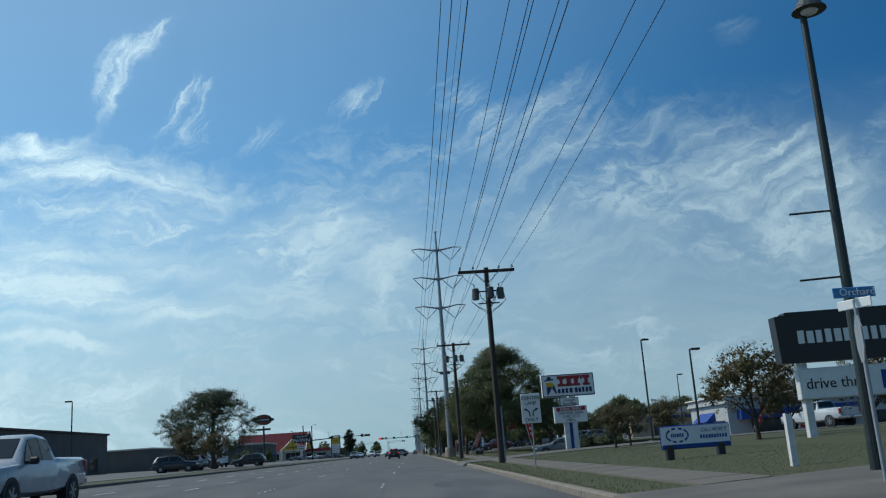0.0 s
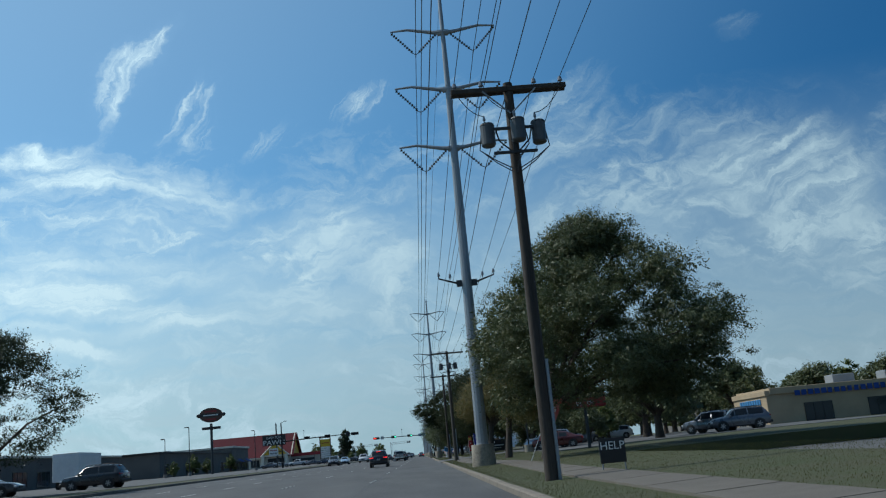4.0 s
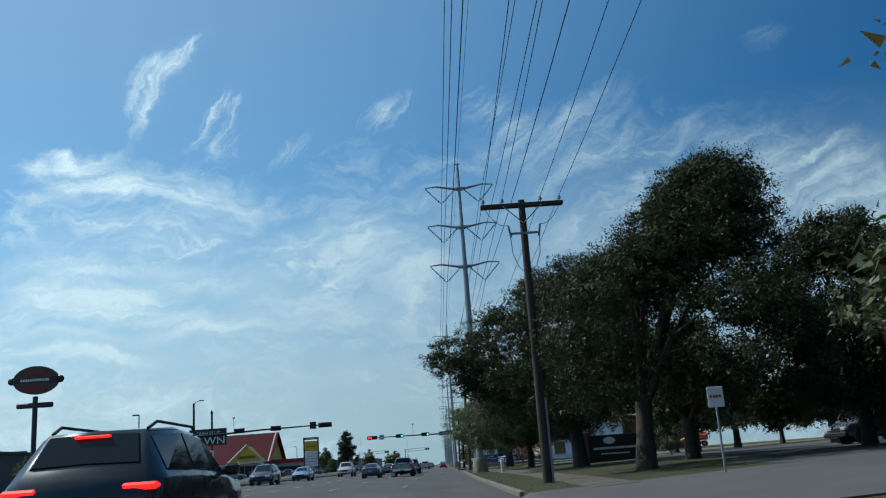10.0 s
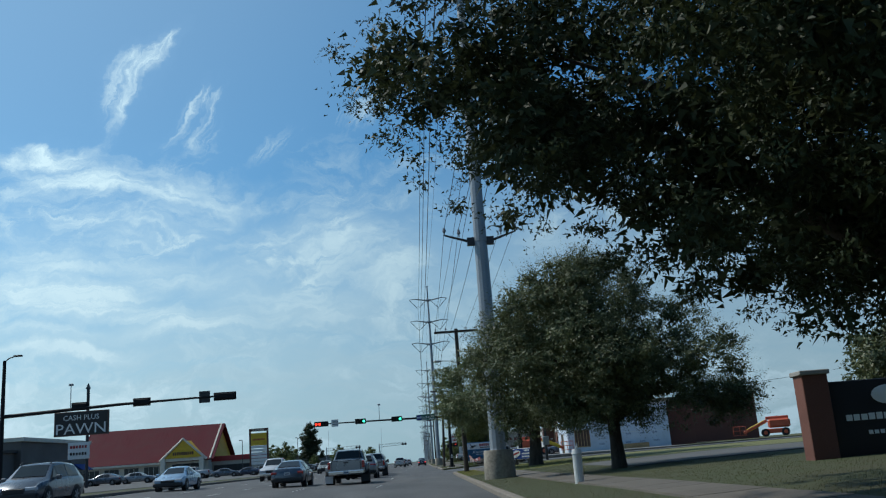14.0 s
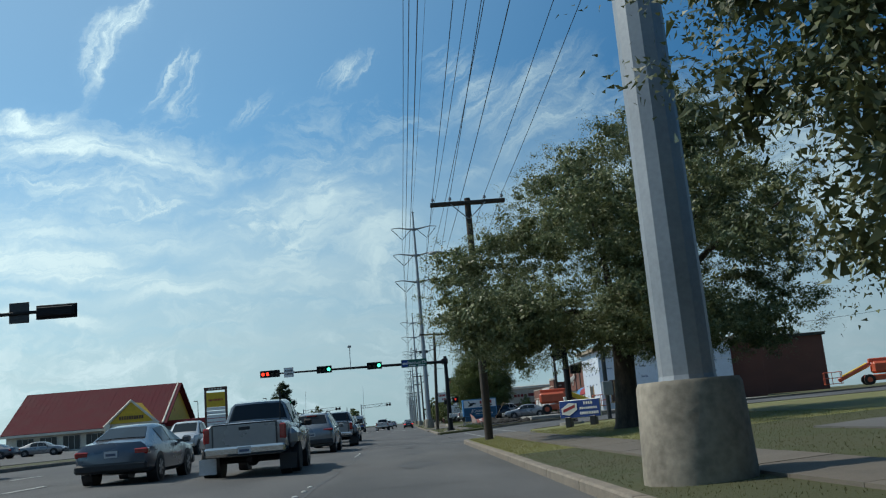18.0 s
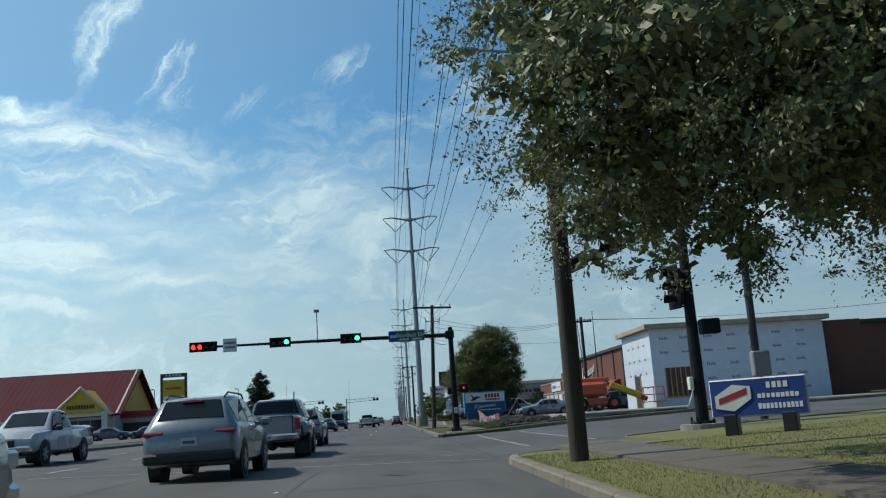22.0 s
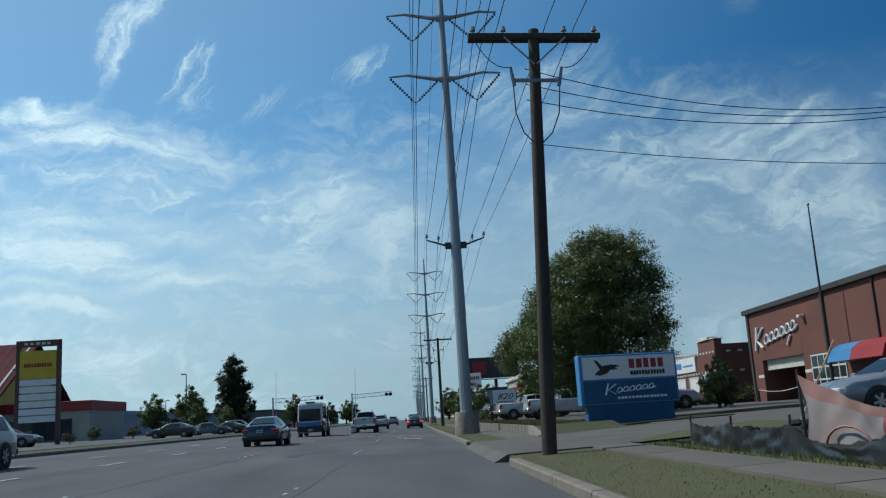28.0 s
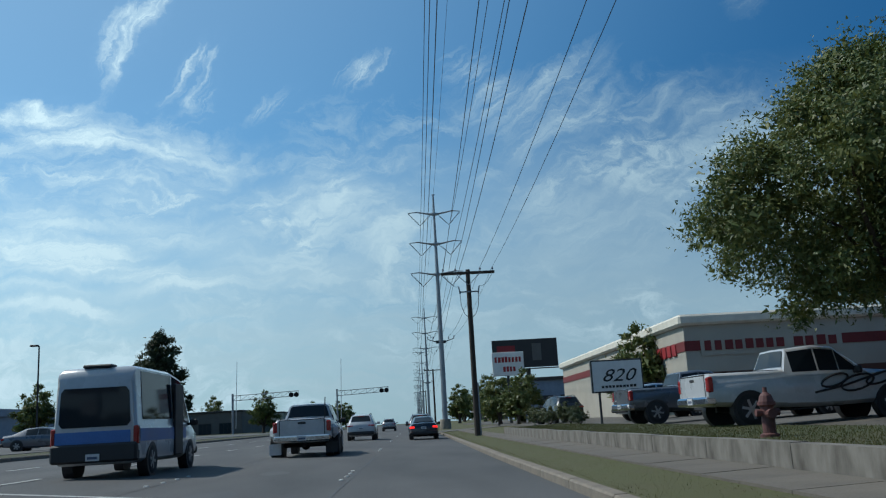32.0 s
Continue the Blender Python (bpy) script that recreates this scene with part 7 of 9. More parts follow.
bars(t, LETTER_WHITE, -3.45, -3.08, -0.215, 5.5, 5.66, 3, seed=35)
part("camera_pole", Form().tube([(-7.6, 0, 5.5), (-7.6, 0, 7.3)], 0.03, 6).soft(-7.75, -0.15, 7.25, -7.45, 0.1, 7.42, 0.03), GALV, t)
ped = part("walk_signal", Form().soft(0.3, -0.22, 2.2, 0.78, 0.05, 2.65, 0.03), BLACK, t)
part("walk_signal", Form().soft(-0.37, -0.02, 2.12, -0.15, 0.36, 2.5, 0.03), BLACK, t)
part("stop_mark", Form().soft(0.49, -0.232, 2.38, 0.585, -0.22, 2.46, 0.005).soft(0.49, -0.232, 2.46, 0.506, -0.22, 2.52, 0.004).soft(0.512, -0.232, 2.46, 0.53, -0.22, 2.55, 0.004).soft(0.537, -0.232, 2.46, 0.555, -0.22, 2.55, 0.004).soft(0.562, -0.232, 2.46, 0.58, -0.22, 2.53, 0.004).soft(0.59, -0.232, 2.42, 0.612, -0.22, 2.48, 0.004), HAND_RED, ped, "lit red stop symbol")
part("walk_bracket", Form().box(-0.2, -0.06, 2.3, 0.4, 0.0, 2.37).box(-0.2, -0.06, 2.47, 0.4, 0.0, 2.53), BLACK, t)
plate = part("button_plate", Form().soft(-0.06, -0.24, 1.06, 0.15, -0.2, 1.38, 0.01), WHITE_PANEL, t, "white crossing notice")
for z in (1.32, 1.25, 1.18, 1.11):
    part("notice_mark", Form().box(-0.035, -0.245, z - 0.022, 0.01, -0.238, z + 0.022), INK, plate)
    part("notice_mark", Form().box(0.03, -0.245, z - 0.01, 0.125, -0.238, z + 0.01), INK, plate)
part("push_button", Form().tube([(0.03, -0.16, 0.95), (0.03, -0.25, 0.95)], 0.035, 10), BLACK, t)
cable_bits = Form()
cable_bits.tube(sag((-1.5, -0.1, 5.7), (-0.25, 0, 5.0), 0.25, 8), 0.014, 5)
part("loose_cable", cable_bits, CABLE, t)

# the mast for the other direction, seen from behind
t = thing("signal_mast", "black mast arm with traffic lights seen from behind, lamp on top", "traffic light", (-28.3, 176.4, 0.7))
part("base", Form().tube([(0, 0, -0.3), (0, 0, 0.1)], 0.5, 16), CONCRETE, t)
part("shaft", Form().tube([(0, 0, 0), (0, 0, 9.2)], [0.18, 0.11], 12), BLACK, t)
part("lamp_arm", Form().tube([(0, 0, 9.1), (0.3, 0, 9.35), (0.8, 0, 9.5)], 0.04, 6).soft(0.6, -0.12, 9.42, 1.2, 0.12, 9.54, 0.04), BLACK, t)
part("arm", Form().tube([(0, 0, 5.35), (8, 0, 5.65), (15.6, 0, 5.75)], [0.14, 0.1, 0.06], 10), BLACK, t)
for x, n in ((5.2, 3), (9.4, 3), (15.1, 4)):
    signal_head(t, x, 0.15, 5.72, ("",) * n, turn=180)
part("notice_plate", Form().soft(13.35, 0.02, 5.35, 14.1, 0.06, 6.15, 0.01), DARK_STEEL, t)
part("camera_pole", Form().tube([(4.6, 0, 5.6), (4.6, 0, 7.2)], 0.03, 6).soft(4.45, -0.1, 7.15, 4.75, 0.1, 7.3, 0.03), GALV, t)

# the near mast for the side street
t = thing("signal_mast", "dark mast with an arm over the side street and vertical lights", "traffic light", (8.0, 185.9, right_z(8)))
part("base", Form().tube([(0, 0, -0.3), (0, 0, 0.12)], 0.6, 20), CONCRETE, t)
part("foot", Form().soft(-0.26, -0.26, 0.1, 0.26, 0.26, 0.2, 0.02), BLACK, t)
for sx in (-0.22, 0.22):
    for sy in (-0.22, 0.22):
        part("bolt", Form().tube([(sx, sy, 0.18), (sx, sy, 0.3)], 0.03, 6), BLACK, t)
part("shaft", Form().tube([(0, 0, 0.15), (0, 0, 6.15)], [0.17, 0.12], 12), BLACK, t)
part("arm", Form().tube([(0, 0, 5.6), (-0.6, 3, 5.72), (-1.6, 8.5, 5.85)], [0.12, 0.1, 0.06], 10), BLACK, t)
signal_head(t, -1.3, 7.4, 5.8, ("", "", ""), turn=-80)
signal_head(t, -0.8, 4.2, 5.75, ("", "", ""), turn=-80)
blade = part("name_board", Form().soft(-0.9, -0.03, -0.25, 0.9, 0.03, 0.25, 0.02, pose(-0.45, 2.2, 5.7, 0, 0, 100)), SIGN_GREEN, t)
bars_form = Form()
for k in range(8):
    bars_form.box(-0.7 + 0.18 * k, -0.04, -0.1, -0.58 + 0.18 * k, 0.04, 0.12, pose(-0.45, 2.2, 5.7, 0, 0, 100))
part("name_marks", bars_form, LETTER_WHITE, t)
signal_head(t, -0.42, -0.1, 3.75, ("", "", ""), lying=False, turn=-70)
part("side_bracket", Form().box(-0.4, -0.05, 4.2, 0.1, 0.0, 4.25).box(-0.4, -0.05, 3.2, 0.1, 0.0, 3.25), BLACK, t)
part("walk_signal", Form().soft(0.2, -0.25, 2.45, 0.7, 0.1, 2.85, 0.03), BLACK, t)
part("button_plate", Form().soft(-0.28, -0.12, 1.0, -0.16, 0.08, 1.35, 0.02), WHITE_PANEL, t)
part("camera_pole", Form().tube([(-0.5, 2.8, 5.7), (-0.5, 2.8, 6.9)], 0.025, 6), GALV, t)
t = thing("signal_cabinet", "grey traffic control box on a dark post", "control box", (10.2, 187.2, right_z(10)))
post(t, 0, 0, -0.6, 5.5, 0.11, DARK_STEEL)
part("box", Form().soft(-0.25, -0.35, 1.2, 0.25, -0.1, 1.9, 0.03), GALV, t)

# ---- buildings and their signs ----
TAN_WALL = material("tan_stucco", (0.4, 0.31, 0.2), 0.9, vary=0.12, grain=30, stain=0.5, bump=0.15)
BEIGE_WALL = material("beige_stucco", (0.4, 0.37, 0.31), 0.9, vary=0.1, grain=30, stain=0.5, bump=0.15)
GREY_WALL = material("grey_brown_wall", (0.15, 0.135, 0.12), 0.9, vary=0.15, grain=20, stain=0.4, bump=0.15)
DARK_ROOF = material("dark_roof_edge", (0.05, 0.045, 0.04), 0.7, vary=0.2, bump=0.1)
RED_ROOF = material("red_standing_seam_roof", (0.085, 0.011, 0.018), 0.85, vary=0.1, grain=6, stain=0.4, bump=0.05, spec=0.2)
CREAM = material("cream_trim", (0.66, 0.62, 0.52), 0.7, vary=0.1, bump=0.05)
WINDOW = glass("shop_window", (0.03, 0.04, 0.045), 1.0)
WRAP = material("white_house_wrap", (0.62, 0.68, 0.76), 0.55, vary=0.06, grain=3, stain=0.8, bump=0.2)
WRAP_MARK = material("wrap_print", (0.16, 0.21, 0.32), 0.6, vary=0.1, bump=0)
PLY = material("raw_plywood", (0.45, 0.3, 0.15), 0.8, vary=0.25, grain=12, stain=2, bump=0.1, stretch=(0.3, 1, 1))
EDGE_TIMBER = material("pale_timber_edge", (0.4, 0.33, 0.24), 0.85, vary=0.2, grain=10, stain=1.5, bump=0.1)
LIFT_ORANGE = material("orange_lift_paint", (0.52, 0.095, 0.04), 0.45, vary=0.1, bump=0)
STEEL_BLUE = material("blue_grey_metal_wall", (0.2, 0.25, 0.32), 0.6, vary=0.1, grain=4, bump=0.05)
SILT = material("black_silt_cloth", (0.016, 0.018, 0.021), 0.34, vary=0.4, grain=7, bump=0.7, spec=0.6)
MESH_ORANGE = material("faded_orange_banner", (0.27, 0.08, 0.06), 0.7, vary=0.3, grain=2, stain=1.6, bump=0.2, dirt=(0.34, 0.24, 0.2))


def block(parent, x0, y0, z0, x1, y1, z1, mat, name="wall", b=0.03):
    return part(name, Form().soft(x0, y0, z0, x1, y1, z1, b), mat, parent)


def opening(parent, mat, frame_mat, x0, y0, z0, x1, y1, z1, name="window"):
    """A pane with its frame, in the plane given by the thinner of the two spans."""
    w = part(name, Form().box(x0, y0, z0, x1, y1, z1), mat, parent)
    f, e = Form(), 0.06
    thin_x = abs(x1 - x0) < abs(y1 - y0)
    for a in (z0, z1):
        f.box(x0 - (0.03 if thin_x else e), y0 - (e if thin_x else 0.03), a - e, x1 + (0.03 if thin_x else e), y1 + (e if thin_x else 0.03), a + e)
    for k in range(4):
        if thin_x:
            y = y0 + (y1 - y0) * k / 3
            f.box(x0 - 0.03, y - 0.03, z0, x1 + 0.03, y + 0.03, z1)
        else:
            x = x0 + (x1 - x0) * k / 3
            f.box(x - 0.03, y0 - 0.03, z0, x + 0.03, y1 + 0.03, z1)
    part("frame", f, frame_mat, w)
    return w


# long shops on the far side
t = thing("shop_row", "long low brown shop row with dark windows", "building", (-50, 165, 1.0))
block(t, -22, 0, -0.4, 0, 62, 4.6, GREY_WALL)
block(t, -22, 62, -0.4, 0.8, 84, 6.0, GREY_WALL)
block(t, -22.4, -0.4, 4.6, 0.4, 62.0, 4.95, DARK_ROOF, "parapet")
block(t, -22.4, 61.8, 6.0, 1.2, 84.4, 6.5, CREAM, "parapet")
for k in range(0, 11, 3):
    opening(t, WINDOW, DARK_STEEL, -0.05, 3 + 5.4 * k, 0.3, 0.04, 6.4 + 5.4 * k, 2.7)
for k in range(4):
    part("awning", Form().prism([(0.8, 2.7), (2.0, 2.3), (2.0, 2.4), (0.8, 3.2)], 64 + 5 * k, 68 + 5 * k), SIGN_BLUE if k % 2 else DARK_ROOF, t)
    opening(t, WINDOW, DARK_STEEL, 0.78, 64 + 5 * k, 0.3, 0.86, 68 + 5 * k, 2.3)
for y, z in ((30, 4.9), (50, 4.9)):
    block(t, -8, y, z, -6.5, y + 1.2, z + 0.9, GALV, "roof_unit")

t = thing("shop_block", "plain brown shop block behind the parked cars", "building", (-52, 30, 1.0))
block(t, -25, 0, -0.4, 0, 52, 6.3, GREY_WALL)
block(t, -25.3, -0.3, 6.3, 0.3, 52.3, 6.6, DARK_ROOF, "parapet")
block(t, -0.1, 24, 2.0, 0.12, 28, 3.2, SIGN_RED, "shop_sign")
for k in range(8):
    opening(t, WINDOW, DARK_STEEL, -0.05, 2 + 6 * k, 0.3, 0.04, 5.4 + 6 * k, 2.6)
t = thing("shop_block", "low tan shop with a porch roof", "building", (-50, 100, 1.0))
block(t, -20, 0, -0.4, 0, 42, 4.0, GREY_WALL)
block(t, -20.3, -0.3, 4.0, 0.3, 42.3, 4.3, CREAM, "parapet")
part("porch_roof", Form().prism([(0, 2.4), (3, 2.0), (3, 2.15), (0, 3.0)], 20, 34), DARK_ROOF, t)
for k in range(6):
    post(t, 2.8, 20.5 + 2.6 * k, -0.2, 2.05, 0.08, WHITE_STEEL, "porch_post")
for k in range(5):
    opening(t, WINDOW, DARK_STEEL, -0.05, 3 + 7 * k, 0.3, 0.04, 7 + 7 * k, 2.3)
t = thing("box_truck", "white box trailer parked by the shops", "trailer", (-33, 79, left_z(-33)), 4)
block(t, -1.2, -3.6, 0.7, 1.2, 3.6, 3.3, WHITE_PANEL, "box")
for y in (-2.4, 2.2):
    for s in (-1, 1):
        part("wheel", Form().tube([(s * 0.85, y, 0.42), (s * 1.15, y, 0.42)], 0.42, 18), TYRE, t)
block(t, -0.5, -3.4, 0.45, 0.5, 3.4, 0.72, DARK_STEEL, "frame")

# red-roofed repair shop: ridge along x, gable towards the road
t = thing("red_roof_shop", "repair shop with a red gable roof and yellow gables", "building", (-46, 326, 1.1))
block(t, -30, -11, -0.4, -1, 11, 4.2, CREAM, "wall", 0.02)
roof = Form()
for s in (-1, 1):
    a, b, c, d = Vector((-30.6, 0, 11.7)), Vector((0.4, 0, 11.7)), Vector((0.4, s * 12.2, 3.6)), Vector((-30.6, s * 12.2, 3.6))
    up = Vector((0, s * 0.15, 0.22))
    roof.add([a, b, c, d, a + up, b + up, c + up, d + up], [(0, 1, 2, 3), (7, 6, 5, 4), (0, 4, 5, 1), (1, 5, 6, 2), (2, 6, 7, 3), (3, 7, 4, 0)])
part("roof", roof, RED_ROOF, t)
for k in range(31):
    part("roof_seam", Form().add([(-30.4 + k, -0.25, 11.85), (-30.32 + k, -0.25, 11.85), (-30.32 + k, -12.2, 3.9), (-30.4 + k, -12.2, 3.9), (-30.4 + k, -0.25, 11.88), (-30.32 + k, -0.25, 11.88), (-30.32 + k, -12.2, 3.93), (-30.4 + k, -12.2, 3.93)], [(4, 5, 6, 7), (0, 4, 7, 3), (1, 2, 6, 5), (3, 7, 6, 2)]), RED_ROOF, t)
part("gable", Form().add([(-0.6, -11, 4.1), (-0.6, 11, 4.1), (-0.6, 0, 11.4), (-0.9, -11, 4.1), (-0.9, 11, 4.1), (-0.9, 0, 11.4)], [(0, 1, 2), (5, 4, 3), (0, 3, 4, 1), (1, 4, 5, 2), (2, 5, 3, 0)]), SIGN_YELLOW, t, "yellow gable")
bars(t, SIGN_RED, -0.5, -0.4, -3, 6, 6.8, 1)
part("gable_trim", Form().tube([(-0.4, -12.2, 3.9), (-0.4, 0, 11.9), (-0.4, 12.2, 3.9)], 0.22, 6), CREAM, t)
# the porch with its own gable
part("porch_gable", Form().add([(-10.6, -12.6, 4.4), (-1.6, -12.6, 4.4), (-6.1, -12.6, 8.2), (-10.6, -3, 4.4), (-1.6, -3, 4.4), (-6.1, -3, 8.2)], [(0, 1, 2), (5, 4, 3), (0, 3, 4, 1), (1, 4, 5, 2), (2, 5, 3, 0)]), SIGN_YELLOW, t, "yellow porch gable")
part("porch_trim", Form().tube([(-11.2, -12.7, 3.9), (-6.1, -12.7, 8.5), (-1.0, -12.7, 3.9)], 0.28, 6), CREAM, t)
for x in (-10.6, -2.2):
    block(t, x - 0.4, -13, -0.4, x + 0.6, -12, 4.4, CREAM, "porch_pier")
bars(t, SIGN_BROWN, -8.4, -3.8, -12.68, 5.0, 5.7, 10, seed=41)
block(t, -10, -12.4, 3.7, -2, -11.2, 4.4, CREAM, "lintel")
for k in range(4):
    opening(t, WINDOW, WHITE_STEEL, -28 + 4.3 * k, -11.06, 0.3, -24.8 + 4.3 * k, -10.96, 3.0)
opening(t, WINDOW, WHITE_STEEL, -9, -11.06, 0.2, -3, -10.96, 3.2)
part("eave_band", Form().soft(-30.6, -12.35, 3.3, -11.2, -12.1, 3.75, 0.03), CREAM, t)
for k in range(3):
    opening(t, WINDOW, WHITE_STEEL, -1.04, -8 + 6 * k, 0.3, -0.94, -4 + 6 * k, 3.0)

t = thing("pylon_sign", "brown pylon sign with a yellow panel and white slats", "sign", (-31.8, 292.7, left_z(-31)))
for s in (-1.72, 1.72):
    post(t, s, 0, -0.3, 8.9, 0.17, SIGN_BROWN, square=True)
part("top_bar", Form().soft(-1.8, -0.2, 8.35, 1.8, 0.2, 8.9, 0.03), SIGN_BROWN, t)
bars(t, CREAM, -1.2, 1.2, -0.23, 8.5, 8.72, 5, seed=43)
part("yellow_panel", Form().soft(-1.55, -0.16, 5.6, 1.55, 0.16, 8.0, 0.02), SIGN_YELLOW, t)
bars(t, SIGN_RED, -1.2, 1.2, -0.18, 6.6, 6.95, 11, seed=44)
for k in range(6):
    part("slat", Form().soft(-1.55, -0.14, 5.05 - 0.62 * k, 1.55, 0.14, 5.56 - 0.62 * k, 0.02), WHITE_PANEL, t)

t = thing("pawn_sign", "dark pole sign reading PAWN with a white board below", "sign", (-35.2, 209, left_z(-35)))
post(t, 0.6, 0.2, -0.3, 10.2, 0.16, DARK_STEEL)
cabinet(t, -2.8, 2.8, 0, 5.4, 7.9, 0.4, SIGN_BROWN, SIGN_BLACK, 0.08)
letters("PAWN", 1.55, t, LETTER_WHITE, 0, -0.03, 5.6, wide=1.15)
letters("CASH PLUS", 0.75, t, LETTER_WHITE, 0, -0.03, 7.0)
part("board", Form().soft(-1.3, 0, 3.0, 0.9, 0.15, 4.7, 0.03), WHITE_PANEL, t)
bars(t, INK, -1.1, 0.7, -0.03, 3.4, 3.7, 6, seed=45)
bars(t, SIGN_RED, -1.1, 0.7, -0.03, 4.1, 4.4, 6, seed=46)
part("finial", Form().tube([(0.6, 0.2, 10.2), (0.6, 0.2, 10.8)], [0.3, 0.02], 4), DARK_STEEL, t)

t = thing("oval_sign", "tall pole sign with a dark red oval and side knobs", "sign", (-38.4, 158, left_z(-38)))
post(t, 0, 0.2, -0.3, 9.2, 0.24, DARK_STEEL, n=12)
part("oval", Form().add(*[[(2.15 * math.cos(2 * math.pi * k / 32), y, 10.75 + 1.35 * math.sin(2 * math.pi * k / 32)) for y in (0.0, 0.45) for k in range(32)], [tuple(range(32)), tuple(range(63, 31, -1))] + [(k, 32 + k, 32 + (k + 1) % 32, (k + 1) % 32) for k in range(32)]]), SIGN_BROWN, t)
part("band", Form().soft(-2.0, -0.06, 10.5, 2.0, 0.0, 11.0, 0.02), SIGN_BLACK, t)
bars(t, WHITE_PANEL, -1.4, 1.4, -0.1, 10.62, 10.88, 12, seed=47)
bars(t, SIGN_RED, -1.1, 1.1, -0.05, 11.3, 11.6, 8, seed=48)
bars(t, SIGN_RED, -1.1, 1.1, -0.05, 9.85, 10.15, 8, seed=49)
for s in (-1, 1):
    part("knob", Form().ball((s * 2.3, 0.2, 10.75), (0.42, 0.2, 0.36), 12, 8), SIGN_BLACK, t)
part("lower_board", Form().soft(-1.75, 0, 8.1, 1.75, 0.3, 8.6, 0.1), SIGN_BLACK, t)

t = thing("small_shop", "small white shop with a red fascia", "building", (-40.5, 318, 1.0))
block(t, -10, 0, -0.4, 4, 12, 3.3, BEIGE_WALL)
block(t, -10.2, -0.2, 3.3, 4.2, 12.2, 4.4, SIGN_RED, "fascia")
opening(t, WINDOW, DARK_STEEL, -6, -0.06, 0.2, 2, 0.04, 2.4)
t = thing("warehouse", "long low blue-grey metal warehouse", "building", (-55, 400, 1.2))
block(t, -40, 0, -0.4, 6, 60, 4.2, STEEL_BLUE)
part("roof", Form().prism([(-41, 4.2), (7, 4.2), (-17, 6.2)], -0.5, 60.5), STEEL_BLUE, t)


# rail crossing gantries
def gantry(x, y, span, h, label):
    t = thing("crossing_gantry", label, "signal gantry", (x, y, left_z(x) if x < KERB_L else road_z(x)), 0, "rail crossing gantries")
    post(t, 0, 0, -0.2, h, 0.13, GALV)
    post(t, 0, 0.6, -0.2, h, 0.13, GALV)
    for z in (h - 1.2, h - 0.35):
        part("rail", Form().tube([(0, 0, z), (span, 0, z + 0.3)], 0.05, 6).tube([(0, 0.6, z), (span, 0.6, z + 0.3)], 0.05, 6), GALV, t)
    n = int(span / 1.3)
    for k in range(n):
        a, b = span * k / n, span * (k + 1) / n
        part("lattice", Form().tube([(a, 0, h - 1.2 + 0.3 * a / span), (b, 0, h - 0.35 + 0.3 * b / span)], 0.03, 5).tube([(b, 0, h - 1.2 + 0.3 * b / span), (b, 0, h - 0.35 + 0.3 * b / span)], 0.03, 5), GALV, t)
    for s in (-0.45, 0.45):
        part("flasher", Form().tube([(span - 0.8 + s, -0.2, h - 0.7), (span - 0.8 + s, -0.05, h - 0.7)], 0.42, 16), BLACK, t)
    part("gate_arm", Form().tube([(0.7, -0.6, 1.0), (1.0, -0.6, h + 5.5)], [0.07, 0.04], 6), WHITE_STEEL, t)
    return t


gantry(-32, 420, 11.5, 7.0, "grey lattice rail crossing gantry with raised gate")
gantry(-14.5, 428, 9.5, 7.6, "grey lattice rail crossing gantry over the road")

# ---- right side ----
DINER_WALL = material("diner_white_paint", (0.4, 0.41, 0.41), 0.7, vary=0.1, grain=6, stain=0.8, bump=0.05)
t = thing("restaurant", "white diner with a parapet and blue awnings", "building", (26.2, 5, 0.0))
block(t, 0, 0, -1.0, 22, 10, 3.2, DINER_WALL)
block(t, -0.25, -0.25, 3.2, 22.25, 10.25, 3.4, DINER_WALL, "cornice")
block(t, -0.15, -0.15, 3.4, 22.15, 10.15, 3.8, DINER_WALL, "parapet")
block(t, -0.35, -0.35, 3.8, 22.35, 10.35, 3.92, CREAM, "parapet_cap")
part("awning", Form().prism([(0.8, 1.8), (0.8, 2.6), (12, 2.6), (12, 1.8)], -1.0, 0), SIGN_BLUE, t)
part("awning", Form().add([(0, 3.2, 2.6), (-0.9, 3.2, 1.8), (0, 3.2, 1.8), (0, 7.2, 2.6), (-0.9, 7.2, 1.8), (0, 7.2, 1.8)], [(0, 1, 2), (5, 4, 3), (0, 3, 4, 1), (1, 4, 5, 2), (2, 5, 3, 0)]), SIGN_BLUE, t)
for k in range(3):
    opening(t, WINDOW, DARK_STEEL, 2 + 5 * k, -0.06, 0.1, 5.4 + 5 * k, 0.04, 1.75)
    opening(t, WINDOW, DARK_STEEL, -0.06, 0.9 + 3 * k, 0.1, 0.04, 3.0 + 3 * k, 1.75)
part("roof_unit", Form().soft(6, 4, 3.5, 9, 6, 4.5, 0.05), GALV, t)
part("roof_unit", Form().soft(12, 4, 3.5, 14, 6, 4.3, 0.05), GALV, t)

t = thing("tan_shop", "low tan stucco shop with teal letters and roof units", "building", (37.6, 85, 0.6))
block(t, 0, 0, -0.6, 46, 10, 3.6, TAN_WALL)
block(t, 0.4, -0.2, 3.3, 46.2, 10, 4.0, TAN_WALL, "parapet")
part("west_parapet", Form().soft(-0.15, -0.1, 3.2, 0.4, 10.1, 3.75, 0.03), TAN_WALL, t)
for k in range(9):
    part("sign_letter", Form().soft(-0.1, 1.6 + 0.72 * k, 2.35, -0.02, 2.12 + 0.72 * k, 2.95, 0.03), SIGN_SKY, t)
bars(t, SIGN_BLUE, 3, 19, -0.25, 3.0, 3.6, 22, seed=52)
